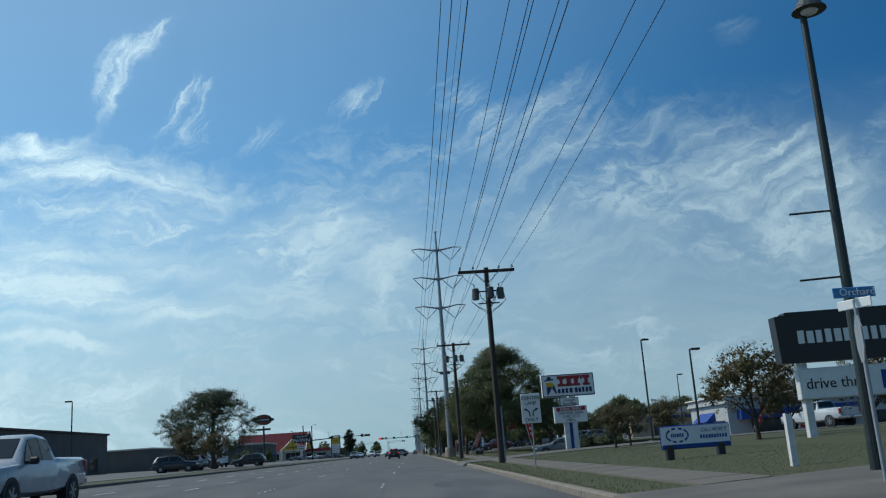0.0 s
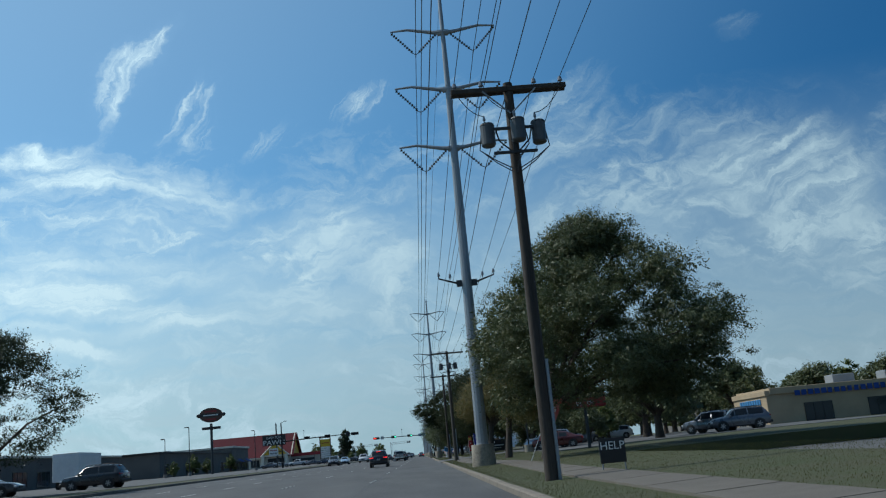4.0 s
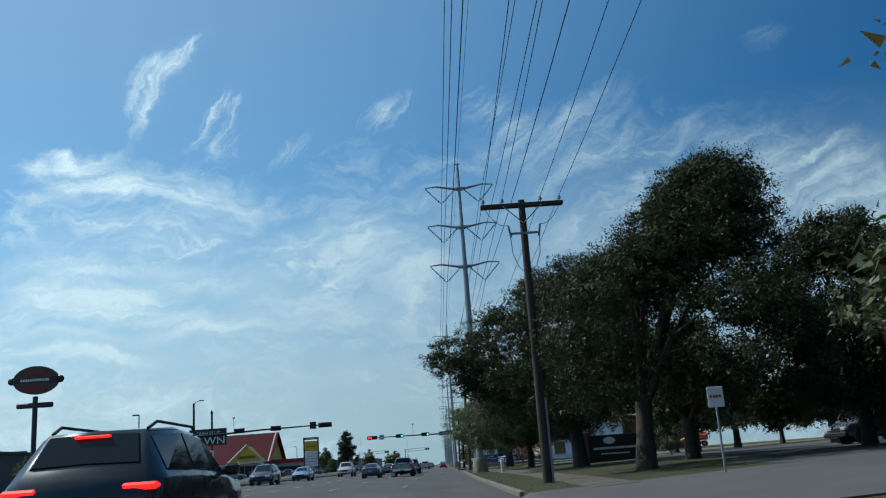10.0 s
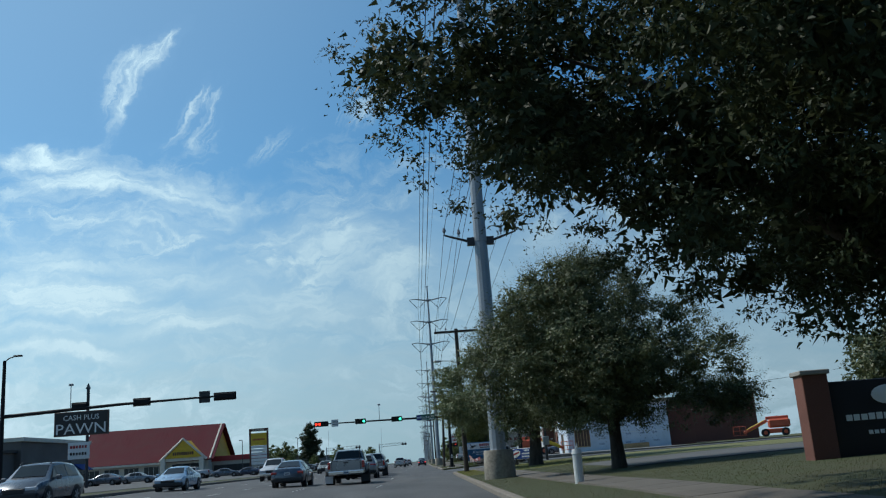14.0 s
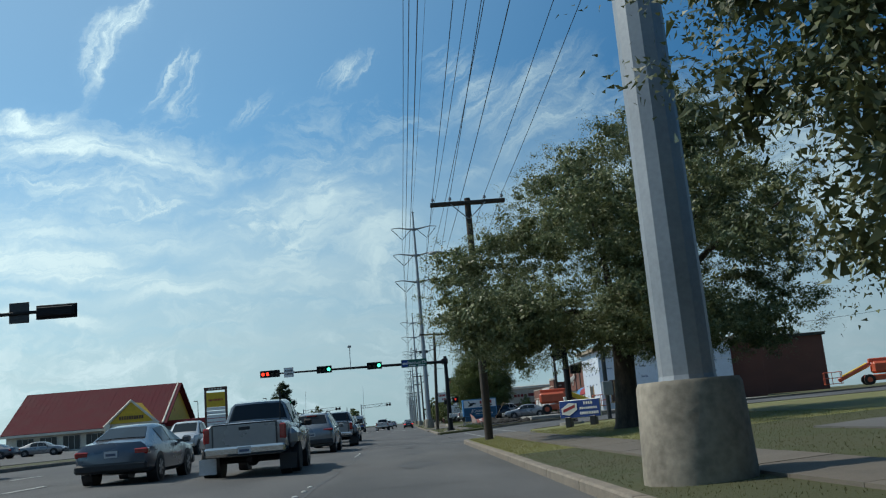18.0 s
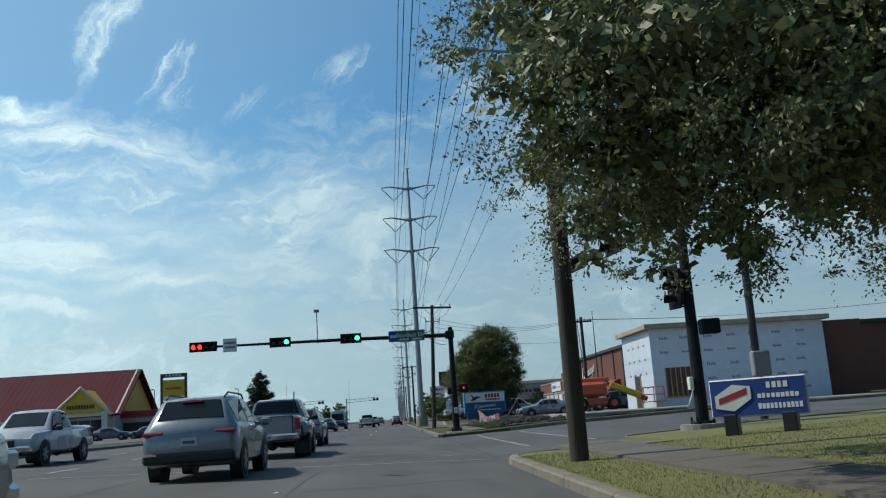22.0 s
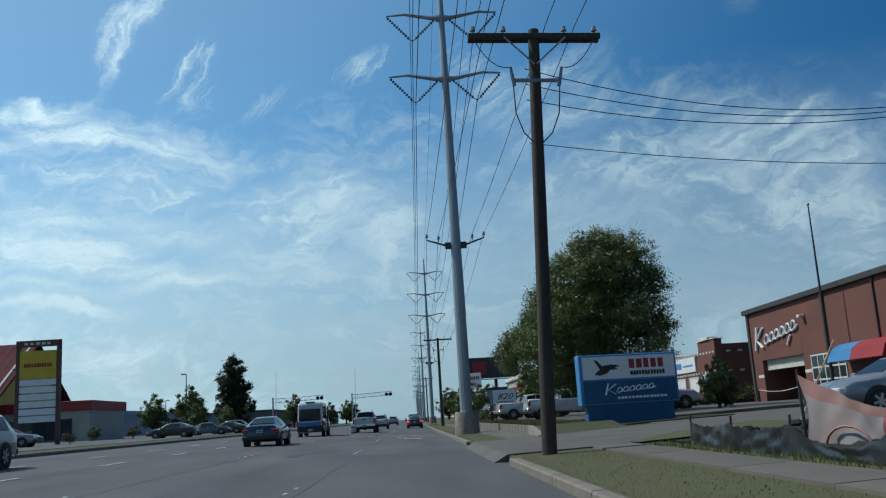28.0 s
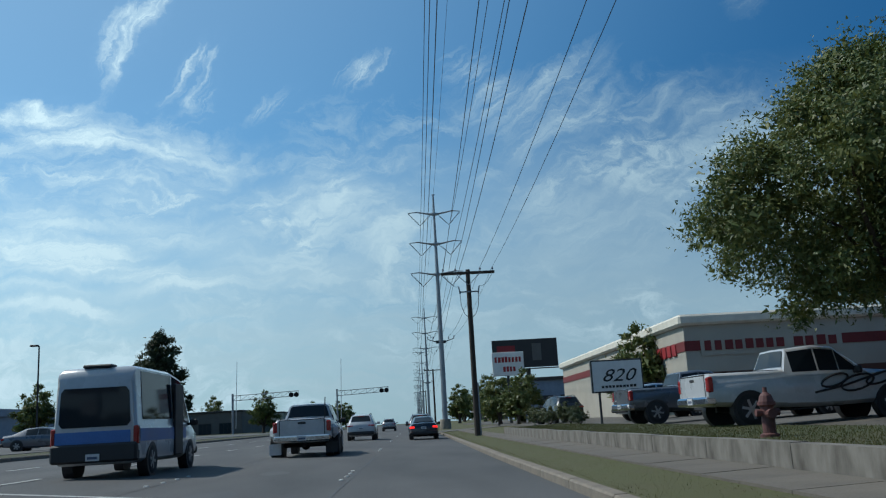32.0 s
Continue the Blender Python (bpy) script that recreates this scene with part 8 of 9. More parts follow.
for k in range(3):
    opening(t, WINDOW, WHITE_STEEL, -0.06, 1.0 + 2.9 * k, -0.2, 0.04, 3.4 + 2.9 * k, 1.7)
for k in range(4):
    opening(t, WINDOW, DARK_STEEL, 4 + 7 * k, -0.06, 0.2, 7 + 7 * k, 0.04, 2.1)
for k in range(4):
    part("roof_unit", Form().soft(9 + 6 * k, 3, 3.5, 11.5 + 6 * k, 5, 5.0, 0.05), GALV, t)

# the wrapped building site
t = thing("wrapped_building", "unfinished building wrapped in white sheeting with timber edge", "building", (18.0, 223.6, 0.6))
block(t, 0, 0, -0.6, 12.6, 7.5, 5.5, WRAP, "wall", 0.02)
block(t, -0.4, -0.4, 5.5, 13, 7.9, 5.85, EDGE_TIMBER, "timber_edge")
rng = random.Random(9)
for row in range(5):
    for k in range(9):
        x, z = 0.6 + 1.65 * k + rng.uniform(-0.1, 0.1), 0.8 + 0.98 * row
        if 0.5 < x < 3.2 and 0.6 < z < 3.2 or x > 11.8:
            continue
        [part("print", Form().box(x + 0.13 * i, -0.01, z, x + 0.13 * i + 0.08, 0.0, z + (0.2 if i in (0, 3) else 0.14)), WRAP_MARK, t) for i in range(5)]
for row in range(4):
    for k in range(4):
        part("print", Form().soft(-0.012, 1.4 + 1.4 * k, 1.4 + 1.0 * row, 0.0, 1.8 + 1.4 * k, 1.55 + 1.0 * row, 0.01), WRAP_MARK, t)
part("window_hole", Form().box(0.85, -0.02, 0.75, 2.7, 0.06, 2.75), SIGN_BROWN, t)
for k in range(6):
    part("stud", Form().box(0.85 + 0.36 * k, -0.04, 0.75, 0.93 + 0.36 * k, 0.05, 2.75), PLY, t)
part("sill_timber", Form().box(0.8, -0.05, 0.66, 2.75, 0.05, 0.78), PLY, t)
# no hole is cut: a dark panel paints the doorway's inner shade
part("door_shade", Form().box(-0.04, 3.2, -0.3, 0.05, 4.6, 2.4), DARK_ROOF, t)
part("door_timber", Form().box(-0.06, 3.1, -0.3, 0.04, 3.22, 2.5).box(-0.06, 4.58, -0.3, 0.04, 4.7, 2.5), PLY, t)
for z in (2.05, 3.9):
    part("seam_tape", Form().box(0, -0.01, z, 12.6, 0.002, z + 0.05), WHITE_PANEL, t)
part("plywood_crate", Form().soft(6.5, -1.6, -0.3, 9.5, -0.5, 0.7, 0.02), PLY, t)
t = thing("brick_shop", "red brick shop behind the wrapped building", "building", (30.75, 225, 0.6))
block(t, 0, 0, -0.4, 3.4, 12, 5.5, BRICK)

# the brick workshop
t = thing("workshop", "red brick workshop with bay doors and white script sign", "building", (25, 243, 0.7))
block(t, 0, 0, -0.4, 24, 28.4, 6.4, BRICK, "wall", 0.02)
block(t, 0, 35.0, -0.4, 24, 37, 6.4, BRICK, "wall", 0.02)
block(t, 0, 28.4, 2.95, 24, 35.0, 6.4, BRICK, "wall", 0.0)
block(t, 8, 28.4, -0.4, 24, 35.0, 2.95, BRICK, "wall", 0.0)
block(t, -0.25, -0.25, 6.4, 24.3, 37.3, 6.75, DARK_ROOF, "roof_edge")
for y in (0, 14.6, 24.6, 36.6):
    block(t, -0.12, y, -0.4, 0.1, y + 0.35, 6.4, DARK_ROOF, "pilaster")
part("downpipe", Form().tube([(-0.08, 18.8, 0.0), (-0.08, 18.8, 6.4)], 0.06, 8), DARK_ROOF, t)
for y in (2.5, 7.4):
    d = part("bay_door", Form().box(-0.03, y, -0.3, 0.05, y + 3.8, 2.9), WINDOW, t)
    part("door_frame", Form().box(-0.08, y - 0.12, -0.3, 0.02, y, 3.0).box(-0.08, y + 3.8, -0.3, 0.02, y + 3.92, 3.0).box(-0.08, y - 0.12, 2.9, 0.02, y + 3.92, 3.05), WHITE_STEEL, d)
    part("shutter", Form().box(-0.06, y, 2.3, 0.0, y + 3.8, 2.9), CREAM, d)
# the open bay with its door rolled up, posts and a chain across it
d = part("bay_door", Form().box(0.35, 28.4, 2.35, 0.45, 35.0, 2.95), CREAM, t, "cream roller door pushed up")
for k in range(4):
    part("slat", Form().box(0.32, 28.4, 2.37 + 0.14 * k, 0.35, 35.0, 2.48 + 0.14 * k), CREAM, d)
part("door_rail", Form().box(0.3, 28.4, 2.25, 0.5, 35.0, 2.35), WHITE_STEEL, d)
part("chain", Form().tube([(-0.5, 28.2 + 0.5 * k, 0.95 - 0.22 * math.sin(math.pi * k / 14)) for k in range(15)], 0.025, 5), CREAM, t)
for y in (28.0, 28.5, 35.2):
    part("guard_post", Form().tube([(-0.5, y, -0.4), (-0.5, y, 1.05), (-0.5, y, 1.1)], [0.09, 0.09, 0.04], 10), DARK_STEEL, t)
for y in (27.35, 35.0):
    part("pale_brick_band", Form().box(-0.02, y, 1.75, 0.0, y + 1.0, 1.95), CREAM, t)
# the glazed bay door
d = part("bay_door", Form().box(-0.02, 22.9, -0.3, 0.06, 27.3, 2.85), WINDOW, t, "glazed white bay door")
for k in range(5):
    part("door_rail", Form().box(-0.06, 22.9, -0.3 + 0.75 * k, -0.02, 27.3, -0.2 + 0.75 * k), WHITE_STEEL, d)
for k in range(6):
    part("mullion", Form().box(-0.055, 22.9 + 0.86 * k, -0.3, -0.015, 22.99 + 0.86 * k, 2.8), WHITE_STEEL, d)
script = Form()
script.tube([(-0.1, 35.6, 3.7), (-0.1, 35.1, 5.3)], 0.11, 6).tube([(-0.1, 34.1, 5.2), (-0.1, 35.3, 4.4), (-0.1, 34.3, 3.8)], 0.1, 6)
for k in range(6):
    y = 33.6 - 0.9 * k
    script.tube([(-0.1, y + 0.3 * math.cos(a) - 0.14 * math.sin(a), 4.35 + 0.1 * k + 0.32 * math.sin(a)) for a in [2 * math.pi * j / 10 for j in range(11)]], 0.075, 5)
    script.tube([(-0.1, y - 0.25, 4.1 + 0.1 * k), (-0.1, y - 0.6, 4.35 + 0.1 * k)], 0.07, 5)
script.tube([(-0.1, 29.7, 4.3), (-0.1, 30.3, 3.7)], 0.08, 5)
part("script_sign", script, LETTER_WHITE, t)
for k in range(5):
    part("sign_letter", Form().soft(-0.1, 8.2 - 0.75 * k, 5.2, 0.0, 8.75 - 0.75 * k, 5.85, 0.03), SIGN_RED, t)
for k in range(12):
    part("sign_letter", Form().soft(-0.1, 9.4 - 0.5 * k, 4.5, 0.0, 9.75 - 0.5 * k, 4.95, 0.03), SIGN_BLUE, t)
for y, w in ((8.6, 5.1), (2.6, 4.6)):
    b = part("banner", Form().box(-0.08, y, 3.2, -0.02, y + w, 4.4), WHITE_PANEL, t)
    part("banner_mark", Form().box(-0.09, y + 0.5, 3.6, -0.08, y + w - 0.5, 3.9), SIGN_GREEN, b)
part("awning", Form().prism([(-1.3, 2.1), (0, 2.1), (0, 3.15), (-0.55, 3.05), (-1.05, 2.75)], 16.6, 20.0), SIGN_RED, t)
part("awning", Form().prism([(-1.3, 2.1), (0, 2.1), (0, 3.15), (-0.55, 3.05), (-1.05, 2.75)], 20.01, 22.6), SIGN_SKY, t)
part("wall_lamp", Form().soft(-0.4, 27.4, 5.2, 0.0, 27.8, 5.4, 0.03), CREAM, t)

t = thing("brick_office", "brown brick shop with a stepped parapet and white bands", "building", (24.0, 284.5, 0.7))
block(t, 0, 0, -0.4, 20, 23.5, 4.3, BRICK)
block(t, 0.0, 0.0, 4.3, 20, 0.35, 4.75, BRICK, "parapet")
block(t, -0.12, -0.12, -0.4, 0.5, 3.9, 5.15, BRICK, "corner_pier", 0.02)
part("cap", Form().soft(-0.25, 1.0, 5.15, 0.6, 3.2, 5.42, 0.03).soft(-0.2, -0.2, 5.15, 0.6, 4.0, 5.22, 0.02), CREAM, t)
part("sign", Form().soft(-0.15, 5.0, 2.85, -0.01, 12.4, 4.1, 0.02), WHITE_PANEL, t)
part("sign_mark", Form().soft(-0.17, 8.8, 3.25, -0.15, 11.6, 3.75, 0.02).soft(-0.17, 5.6, 3.35, -0.15, 8.3, 3.5, 0.02), SIGN_SKY, t)
for z in (2.55, 4.1):
    for k in range(31):
        part("white_brick", Form().box(-0.15, 0.2 + 0.75 * k, z, 0.0, 0.5 + 0.75 * k, z + 0.16), CREAM, t)
for k in range(9):
    part("white_brick", Form().box(0.8 + 0.95 * k, -0.03, 4.1, 1.15 + 0.95 * k, 0.0, 4.26), CREAM, t)
    part("white_brick", Form().box(0.8 + 0.95 * k, -0.03, 2.55, 1.15 + 0.95 * k, 0.0, 2.71), CREAM, t)
for y in (4.7, 8.3, 11.9, 15.4, 19.0):
    w = opening(t, WINDOW, WHITE_STEEL, -0.06, y, 0.2, 0.02, y + 2.5, 2.35)
    part("blind", Form().box(-0.075, y + 0.1, 1.1, -0.065, y + 2.4, 2.28), WHITE_PANEL, t)
w = opening(t, WINDOW, WHITE_STEEL, -0.18, 0.3, 0.2, -0.1, 3.5, 2.45)
for k in range(1, 4):
    part("mullion", Form().box(-0.22, 0.3 + 0.8 * k, 0.2, -0.18, 0.36 + 0.8 * k, 2.45), WHITE_STEEL, t)
for z in (0.9, 1.7):
    part("mullion", Form().box(-0.215, 0.3, z, -0.185, 3.5, z + 0.06), WHITE_STEEL, t)

BAND_RED = material("dark_red_band", (0.16, 0.02, 0.02), 0.7, vary=0.12, grain=8, stain=0.6, bump=0.05)
t = thing("tyre_shop", "beige tyre shop with a red band and red letters", "building", (14.6, 312, 1.0))
block(t, 0, 0, -0.4, 34, 40, 4.6, BEIGE_WALL, "wall", 0.02)
block(t, -0.3, -0.3, 4.5, 34.3, 40.3, 5.1, CREAM, "cornice", 0.12)
block(t, -0.04, -0.04, 3.1, 34.04, 0.0, 3.65, BAND_RED, "red_band", 0.0)
block(t, -0.04, 0.0, 3.1, 0.0, 40, 3.65, BAND_RED, "red_band", 0.0)
block(t, 0.85, -0.07, 2.8, 8.8, -0.05, 3.85, BEIGE_WALL, "letter_field", 0.0)
bars(t, BAND_RED, 1.0, 5.6, -0.12, 3.08, 3.62, 8, "sign_letter", seed=55)
bars(t, BAND_RED, 6.0, 8.6, -0.12, 3.08, 3.62, 4, "sign_letter", seed=56)
for k in range(12):
    part("sign_letter", Form().soft(-0.1, 1.5 + 1.0 * k + (0.8 if k > 7 else 0), 2.95, -0.04, 2.2 + 1.0 * k + (0.8 if k > 7 else 0), 3.6, 0.02), SIGN_RED, t)
block(t, -0.05, -0.05, 1.4, 34.05, 0.0, 1.9, SIGN_BROWN, "lower_band", 0.0)
for k in range(5):
    opening(t, WINDOW, DARK_STEEL, 3 + 6 * k, -0.1, -0.2, 7 + 6 * k, -0.02, 1.3)

t = thing("workshop_sign", "blue and white workshop sign on a blue base", "sign", (9.0, 252.4, right_z(9) + 0.1), 9)
part("base", Form().soft(-1.9, 0.0, -0.3, 1.9, 0.35, 0.75, 0.03), SIGN_FADED, t)
part("cabinet", Form().soft(-2.15, -0.05, 0.7, 2.15, 0.4, 2.75, 0.03), SIGN_SKY, t)
part("upper_panel", Form().box(-2.0, -0.07, 1.75, 2.05, -0.03, 2.66), WHITE_PANEL, t)
part("lower_panel", Form().box(-2.0, -0.07, 0.78, 2.05, -0.03, 1.68), SIGN_FADED, t)
bars(t, SIGN_RED, 0.0, 1.6, -0.09, 2.15, 2.55, 5, seed=61)
bars(t, INK, 0.05, 1.6, -0.09, 1.87, 2.05, 12, seed=62)
bird = Form().prism([(-1.5, 2.56), (-1.35, 2.5), (-1.15, 2.28), (-0.75, 2.34), (-0.35, 2.26), (-0.6, 2.2), (-0.45, 2.12), (-0.8, 2.12), (-0.95, 1.98), (-1.25, 1.9), (-1.5, 1.93), (-1.4, 2.05), (-1.25, 2.14)], -0.09, -0.06)
part("bird_emblem", bird, INK, t)
script = Form().tube([(-1.1, -0.08, 1.1), (-0.95, -0.08, 1.56)], 0.035, 5).tube([(-0.62, -0.08, 1.52), (-0.98, -0.08, 1.3), (-0.65, -0.08, 1.12)], 0.03, 5)
for k in range(6):
    x = -0.48 + 0.28 * k
    script.tube([(x + 0.1 * math.cos(a) + 0.05 * math.sin(a), -0.08, 1.28 + 0.02 * k + 0.1 * math.sin(a)) for a in [2 * math.pi * j / 10 for j in range(11)]], 0.024, 5)
    script.tube([(x + 0.08, -0.08, 1.2 + 0.02 * k), (x + 0.2, -0.08, 1.26 + 0.02 * k)], 0.022, 5)
part("script_mark", script, LETTER_WHITE, t)
bars(t, LETTER_WHITE, -0.6, 1.6, -0.09, 0.92, 1.02, 14, seed=63)

t = thing("lot_sign", "white sign with black script digits in a dark frame", "sign", (9.3, 306, right_z(9.3) + 0.4))
for s in (-0.9, 0.9):
    post(t, s, 0.1, -0.3, 1.3, 0.06, DARK_STEEL)
cabinet(t, -1.25, 1.25, 0, 1.2, 2.75, 0.25, SIGN_BLACK, WHITE_PANEL, 0.07)
letters("820", 0.85, t, INK, 0, -0.02, 1.72, lean=0.4, wide=1.25)
bars(t, INK, -0.8, 0.9, -0.02, 1.42, 1.54, 10, seed=65)

t = thing("tyre_sign", "white pole sign with red letters", "sign", (8.9, 350, right_z(9)))
post(t, 0, 0.2, -0.3, 4.8, 0.15, DARK_STEEL)
cabinet(t, -1.5, 1.6, 0, 4.7, 7.0, 0.35, WHITE_STEEL, WHITE_PANEL, 0.06)
bars(t, SIGN_RED, -1.3, 1.4, -0.03, 6.0, 6.55, 8, seed=67)
bars(t, SIGN_RED, -0.5, 0.8, -0.03, 5.1, 5.6, 4, seed=68)

t = thing("billboard", "dark billboard with a red patch on a steel post", "billboard", (16.8, 398, 1.0))
post(t, 0.5, 0.5, -0.3, 7.2, 0.35, DARK_STEEL, n=14)
part("panel", Form().soft(-4.9, 0, 7.4, 5.1, 0.4, 11.7, 0.04), SIGN_BLACK, t)
part("picture_patch", Form().box(-4.2, -0.02, 8.2, -1.4, 0.01, 10.8), SIGN_RED, t)
part("picture_patch", Form().box(1.2, -0.02, 8.4, 2.6, 0.01, 11.0), GREY_WALL, t)
part("catwalk", Form().soft(-4.9, -0.6, 7.1, 5.1, 0.0, 7.25, 0.02), DARK_STEEL, t)

# retaining wall along the raised yard
t = thing("retaining_wall", "weathered concrete retaining wall along the footpath", "wall", (0, 0, 0))
panel = Form().prism([(4.55, -0.2), (4.8, -0.2), (4.8, 0.54), (4.55, 0.54)], 0.01, 3.49).mesh("wall_panel", WALL_CONCRETE)
for k in range(18):
    part("wall_panel", panel, WALL_CONCRETE, t).location = (0, 251.5 + 3.5 * k, 0.006 * math.sin(3 * k))
part("wall_end", Form().add([(4.55, 248.6, -0.1), (4.8, 248.6, -0.1), (4.8, 251.5, -0.2), (4.55, 251.5, -0.2), (4.55, 248.6, 0.24), (4.8, 248.6, 0.24), (4.8, 251.5, 0.54), (4.55, 251.5, 0.54)], [(4, 5, 6, 7), (0, 1, 5, 4), (1, 2, 6, 5), (2, 3, 7, 6), (3, 0, 4, 7)]), OLD_CONCRETE, t)
band("lawn_raised", GRASS_SOIL, [4.8, 6.0, 7.95], 251.5, 316, 8, "grass strip on top of the retaining wall", "lawn", height=lambda x: 0.5 + 0.02 * (x - 4.8))
band("lawn_sign", GRASS_SOIL, [7.95, 9.0, 12.6], 250.6, 256.0, 2, "grass bank under the workshop sign", "lawn", height=lambda x: right_z(x) + 0.07)
single("lawn_flare", Form().sheet([[(x, y0 + (y1 - y0) * u, right_z(x) + 0.05) for u in (0, 0.5, 1)] for x, y0, y1 in ((5.2, 236.8, 237.6), (6.6, 236.8, 239.4), (8.1, 236.8, 241.2), (10.2, 236.8, 242.4))][::-1]), VERGE_SOIL, "grass between the building site and the driveway", "lawn", kind="structure")
single("lawn_slope", Form().sheet([[(x, y, z + 0.02 * (x - 4.8) + (0.1 if y < 249 and x > 7 else 0)) for x in (4.8, 6.0, 7.95)] for y, z in ((251.5, 0.5), (250, 0.34), (248.4, 0.2))]), GRASS_SOIL, "grass slope beside the driveway", "lawn", kind="structure")

HYDRANT = material("faded_hydrant_paint", (0.13, 0.05, 0.044), 0.7, vary=0.3, grain=14, stain=4, bump=0.2)
t = thing("fire_hydrant", "faded red fire hydrant on the raised grass", "fire hydrant", (5.5, 279.0, 0.5))
part("barrel", Form().tube([(0, 0, -0.1), (0, 0, 0.06), (0, 0, 0.08), (0, 0, 0.52), (0, 0, 0.54), (0, 0, 0.6)], [0.16, 0.16, 0.11, 0.11, 0.15, 0.15], 14), HYDRANT, t)
part("bonnet", Form().tube([(0, 0, 0.6), (0, 0, 0.7), (0, 0, 0.76), (0, 0, 0.84)], [0.13, 0.1, 0.04, 0.035], 12), HYDRANT, t)
for s in (-1, 1):
    part("outlet", Form().tube([(s * 0.08, 0, 0.42), (s * 0.2, 0, 0.42)], 0.06, 10), HYDRANT, t)
part("outlet", Form().tube([(0, -0.08, 0.4), (0, -0.22, 0.4)], 0.08, 10), HYDRANT, t)

# ---- the building site ----
single("dirt_ground", Form().sheet([[(x, y, right_z(x) + 0.05 + 0.06 * math.sin(2.1 * x + y) * math.cos(1.3 * y)) for x in [5.8 + 0.6 * k for k in range(20)]] for y in [213.6 + 0.6 * j for j in range(40)]][::-1]), DIRT, "bare churned dirt of the building site", "ground", kind="structure", smooth=180)
single("site_slab", Form().soft(10.0, 214.5, 0.2, 30, 221.0, 0.72, 0.05), CONCRETE, "new concrete slab edge of the building site", "slab", kind="structure")


def heap(x, y, w, l, h, seed):
    rng = random.Random(seed)
    n = 30
    rows = []
    for j in range(n + 1):
        rows.append([(x + w * (i / n - 0.5), y + l * (j / n - 0.5), right_z(x) + h * max(0, math.cos(math.pi * (i / n - 0.5)) * math.cos(math.pi * (j / n - 0.5))) * (0.8 + 0.25 * math.sin(3.1 * i / 5 + seed) * math.cos(2.3 * j / 5)) + rng.uniform(-0.05, 0.05) - 0.02) for i in range(n + 1)])
    single("dirt_mound", Form().sheet(rows[::-1]), DIRT, "heap of broken dirt and rubble", "dirt heap", group="dirt heaps", smooth=30)


heap(8.6, 221.0, 3.2, 3.0, 0.45, 1)
heap(10.5, 216.5, 3.0, 2.4, 0.35, 2)
heap(8.0, 229.5, 3.2, 4.0, 0.6, 3)
heap(7.2, 225.5, 2.4, 3.0, 0.35, 4)
rng = random.Random(12)
rubble = Form().ball((0, 0, 0), (0.16, 0.13, 0.1), 6, 4).mesh("rubble_stone", DIRT)
t = thing("rubble", "scattered lumps of broken dirt and stone", "rubble", (0, 0, 0))
for k in range(220):
    x, y = rng.uniform(6.2, 11), rng.uniform(214.5, 236.5)
    ob = part("rubble_stone", rubble, DIRT, t)
    ob.matrix_basis = pose(x, y, right_z(x) + 0.12, rng.uniform(0, 90), 0, rng.uniform(0, 360)) @ Matrix.Diagonal((rng.uniform(0.4, 1.4), rng.uniform(0.4, 1.4), rng.uniform(0.5, 1.3), 1))
t = thing("silt_fence", "sagging black plastic silt fence on thin stakes", "fence", (0, 0, 0))
pts = [(5.8, 234.6), (5.5, 231.4), (5.6, 229.2), (5.5, 226.0), (5.45, 223.2), (5.5, 220.4), (5.7, 217.0), (5.9, 213.8)]
for x, y in pts:
    part("stake", Form().tube([(x, y, right_z(x) - 0.2), (x + 0.03, y, right_z(x) + 0.6)], 0.02, 6), DARK_STEEL, t)
for j, ((xa, ya), (xb, yb)) in enumerate(zip(pts, pts[1:])):
    droop = (0.08, 0.1, 0.3, 0.26, 0.14, 0.2, 0.24)[j]
    rnd = random.Random(70 + j)
    folds = [(rnd.uniform(0.3, 2.6), rnd.uniform(0, 6.3), rnd.uniform(-1.4, 1.4), rnd.uniform(0.003, 0.011)) for q in range(7)]
    rows = [[(xa + (xb - xa) * k / 24 + sum(h * math.sin(a * k * 0.55 + b + c * r) for a, b, c, h in folds) * min(1, k / 3, (24 - k) / 3), ya + (yb - ya) * k / 24, right_z(xa) - 0.03 + (0.5 - droop * math.sin(math.pi * k / 24) ** (0.7 + 0.1 * j) + 0.02 * math.sin(1.7 * k + j)) * r / 8) for k in range(25)] for r in range(9)]
    part("cloth", Form().sheet(rows), SILT, t, smooth=180)
FADED_RED = material("faded_red_cloth", (0.19, 0.03, 0.032), 0.75, vary=0.25, grain=3, stain=1.2, bump=0.3, dirt=(0.26, 0.12, 0.11))
FADED_CLOTH = material("faded_white_cloth", (0.26, 0.25, 0.25), 0.75, vary=0.2, grain=3, stain=1.4, bump=0.3, dirt=(0.3, 0.2, 0.17))
t = thing("site_banner", "torn faded red and white banner on a leaning stake", "banner", (6.2, 230.0, right_z(6.2)), -69.7)
part("stake", Form().tube([(0, 0, -0.2), (-0.02, 0, 1.25)], 0.025, 6), DARK_STEEL, t)
part("stake", Form().tube([(3.62, 0.02, -0.2), (3.1, 0.02, 1.5)], 0.022, 6), DARK_STEEL, t)


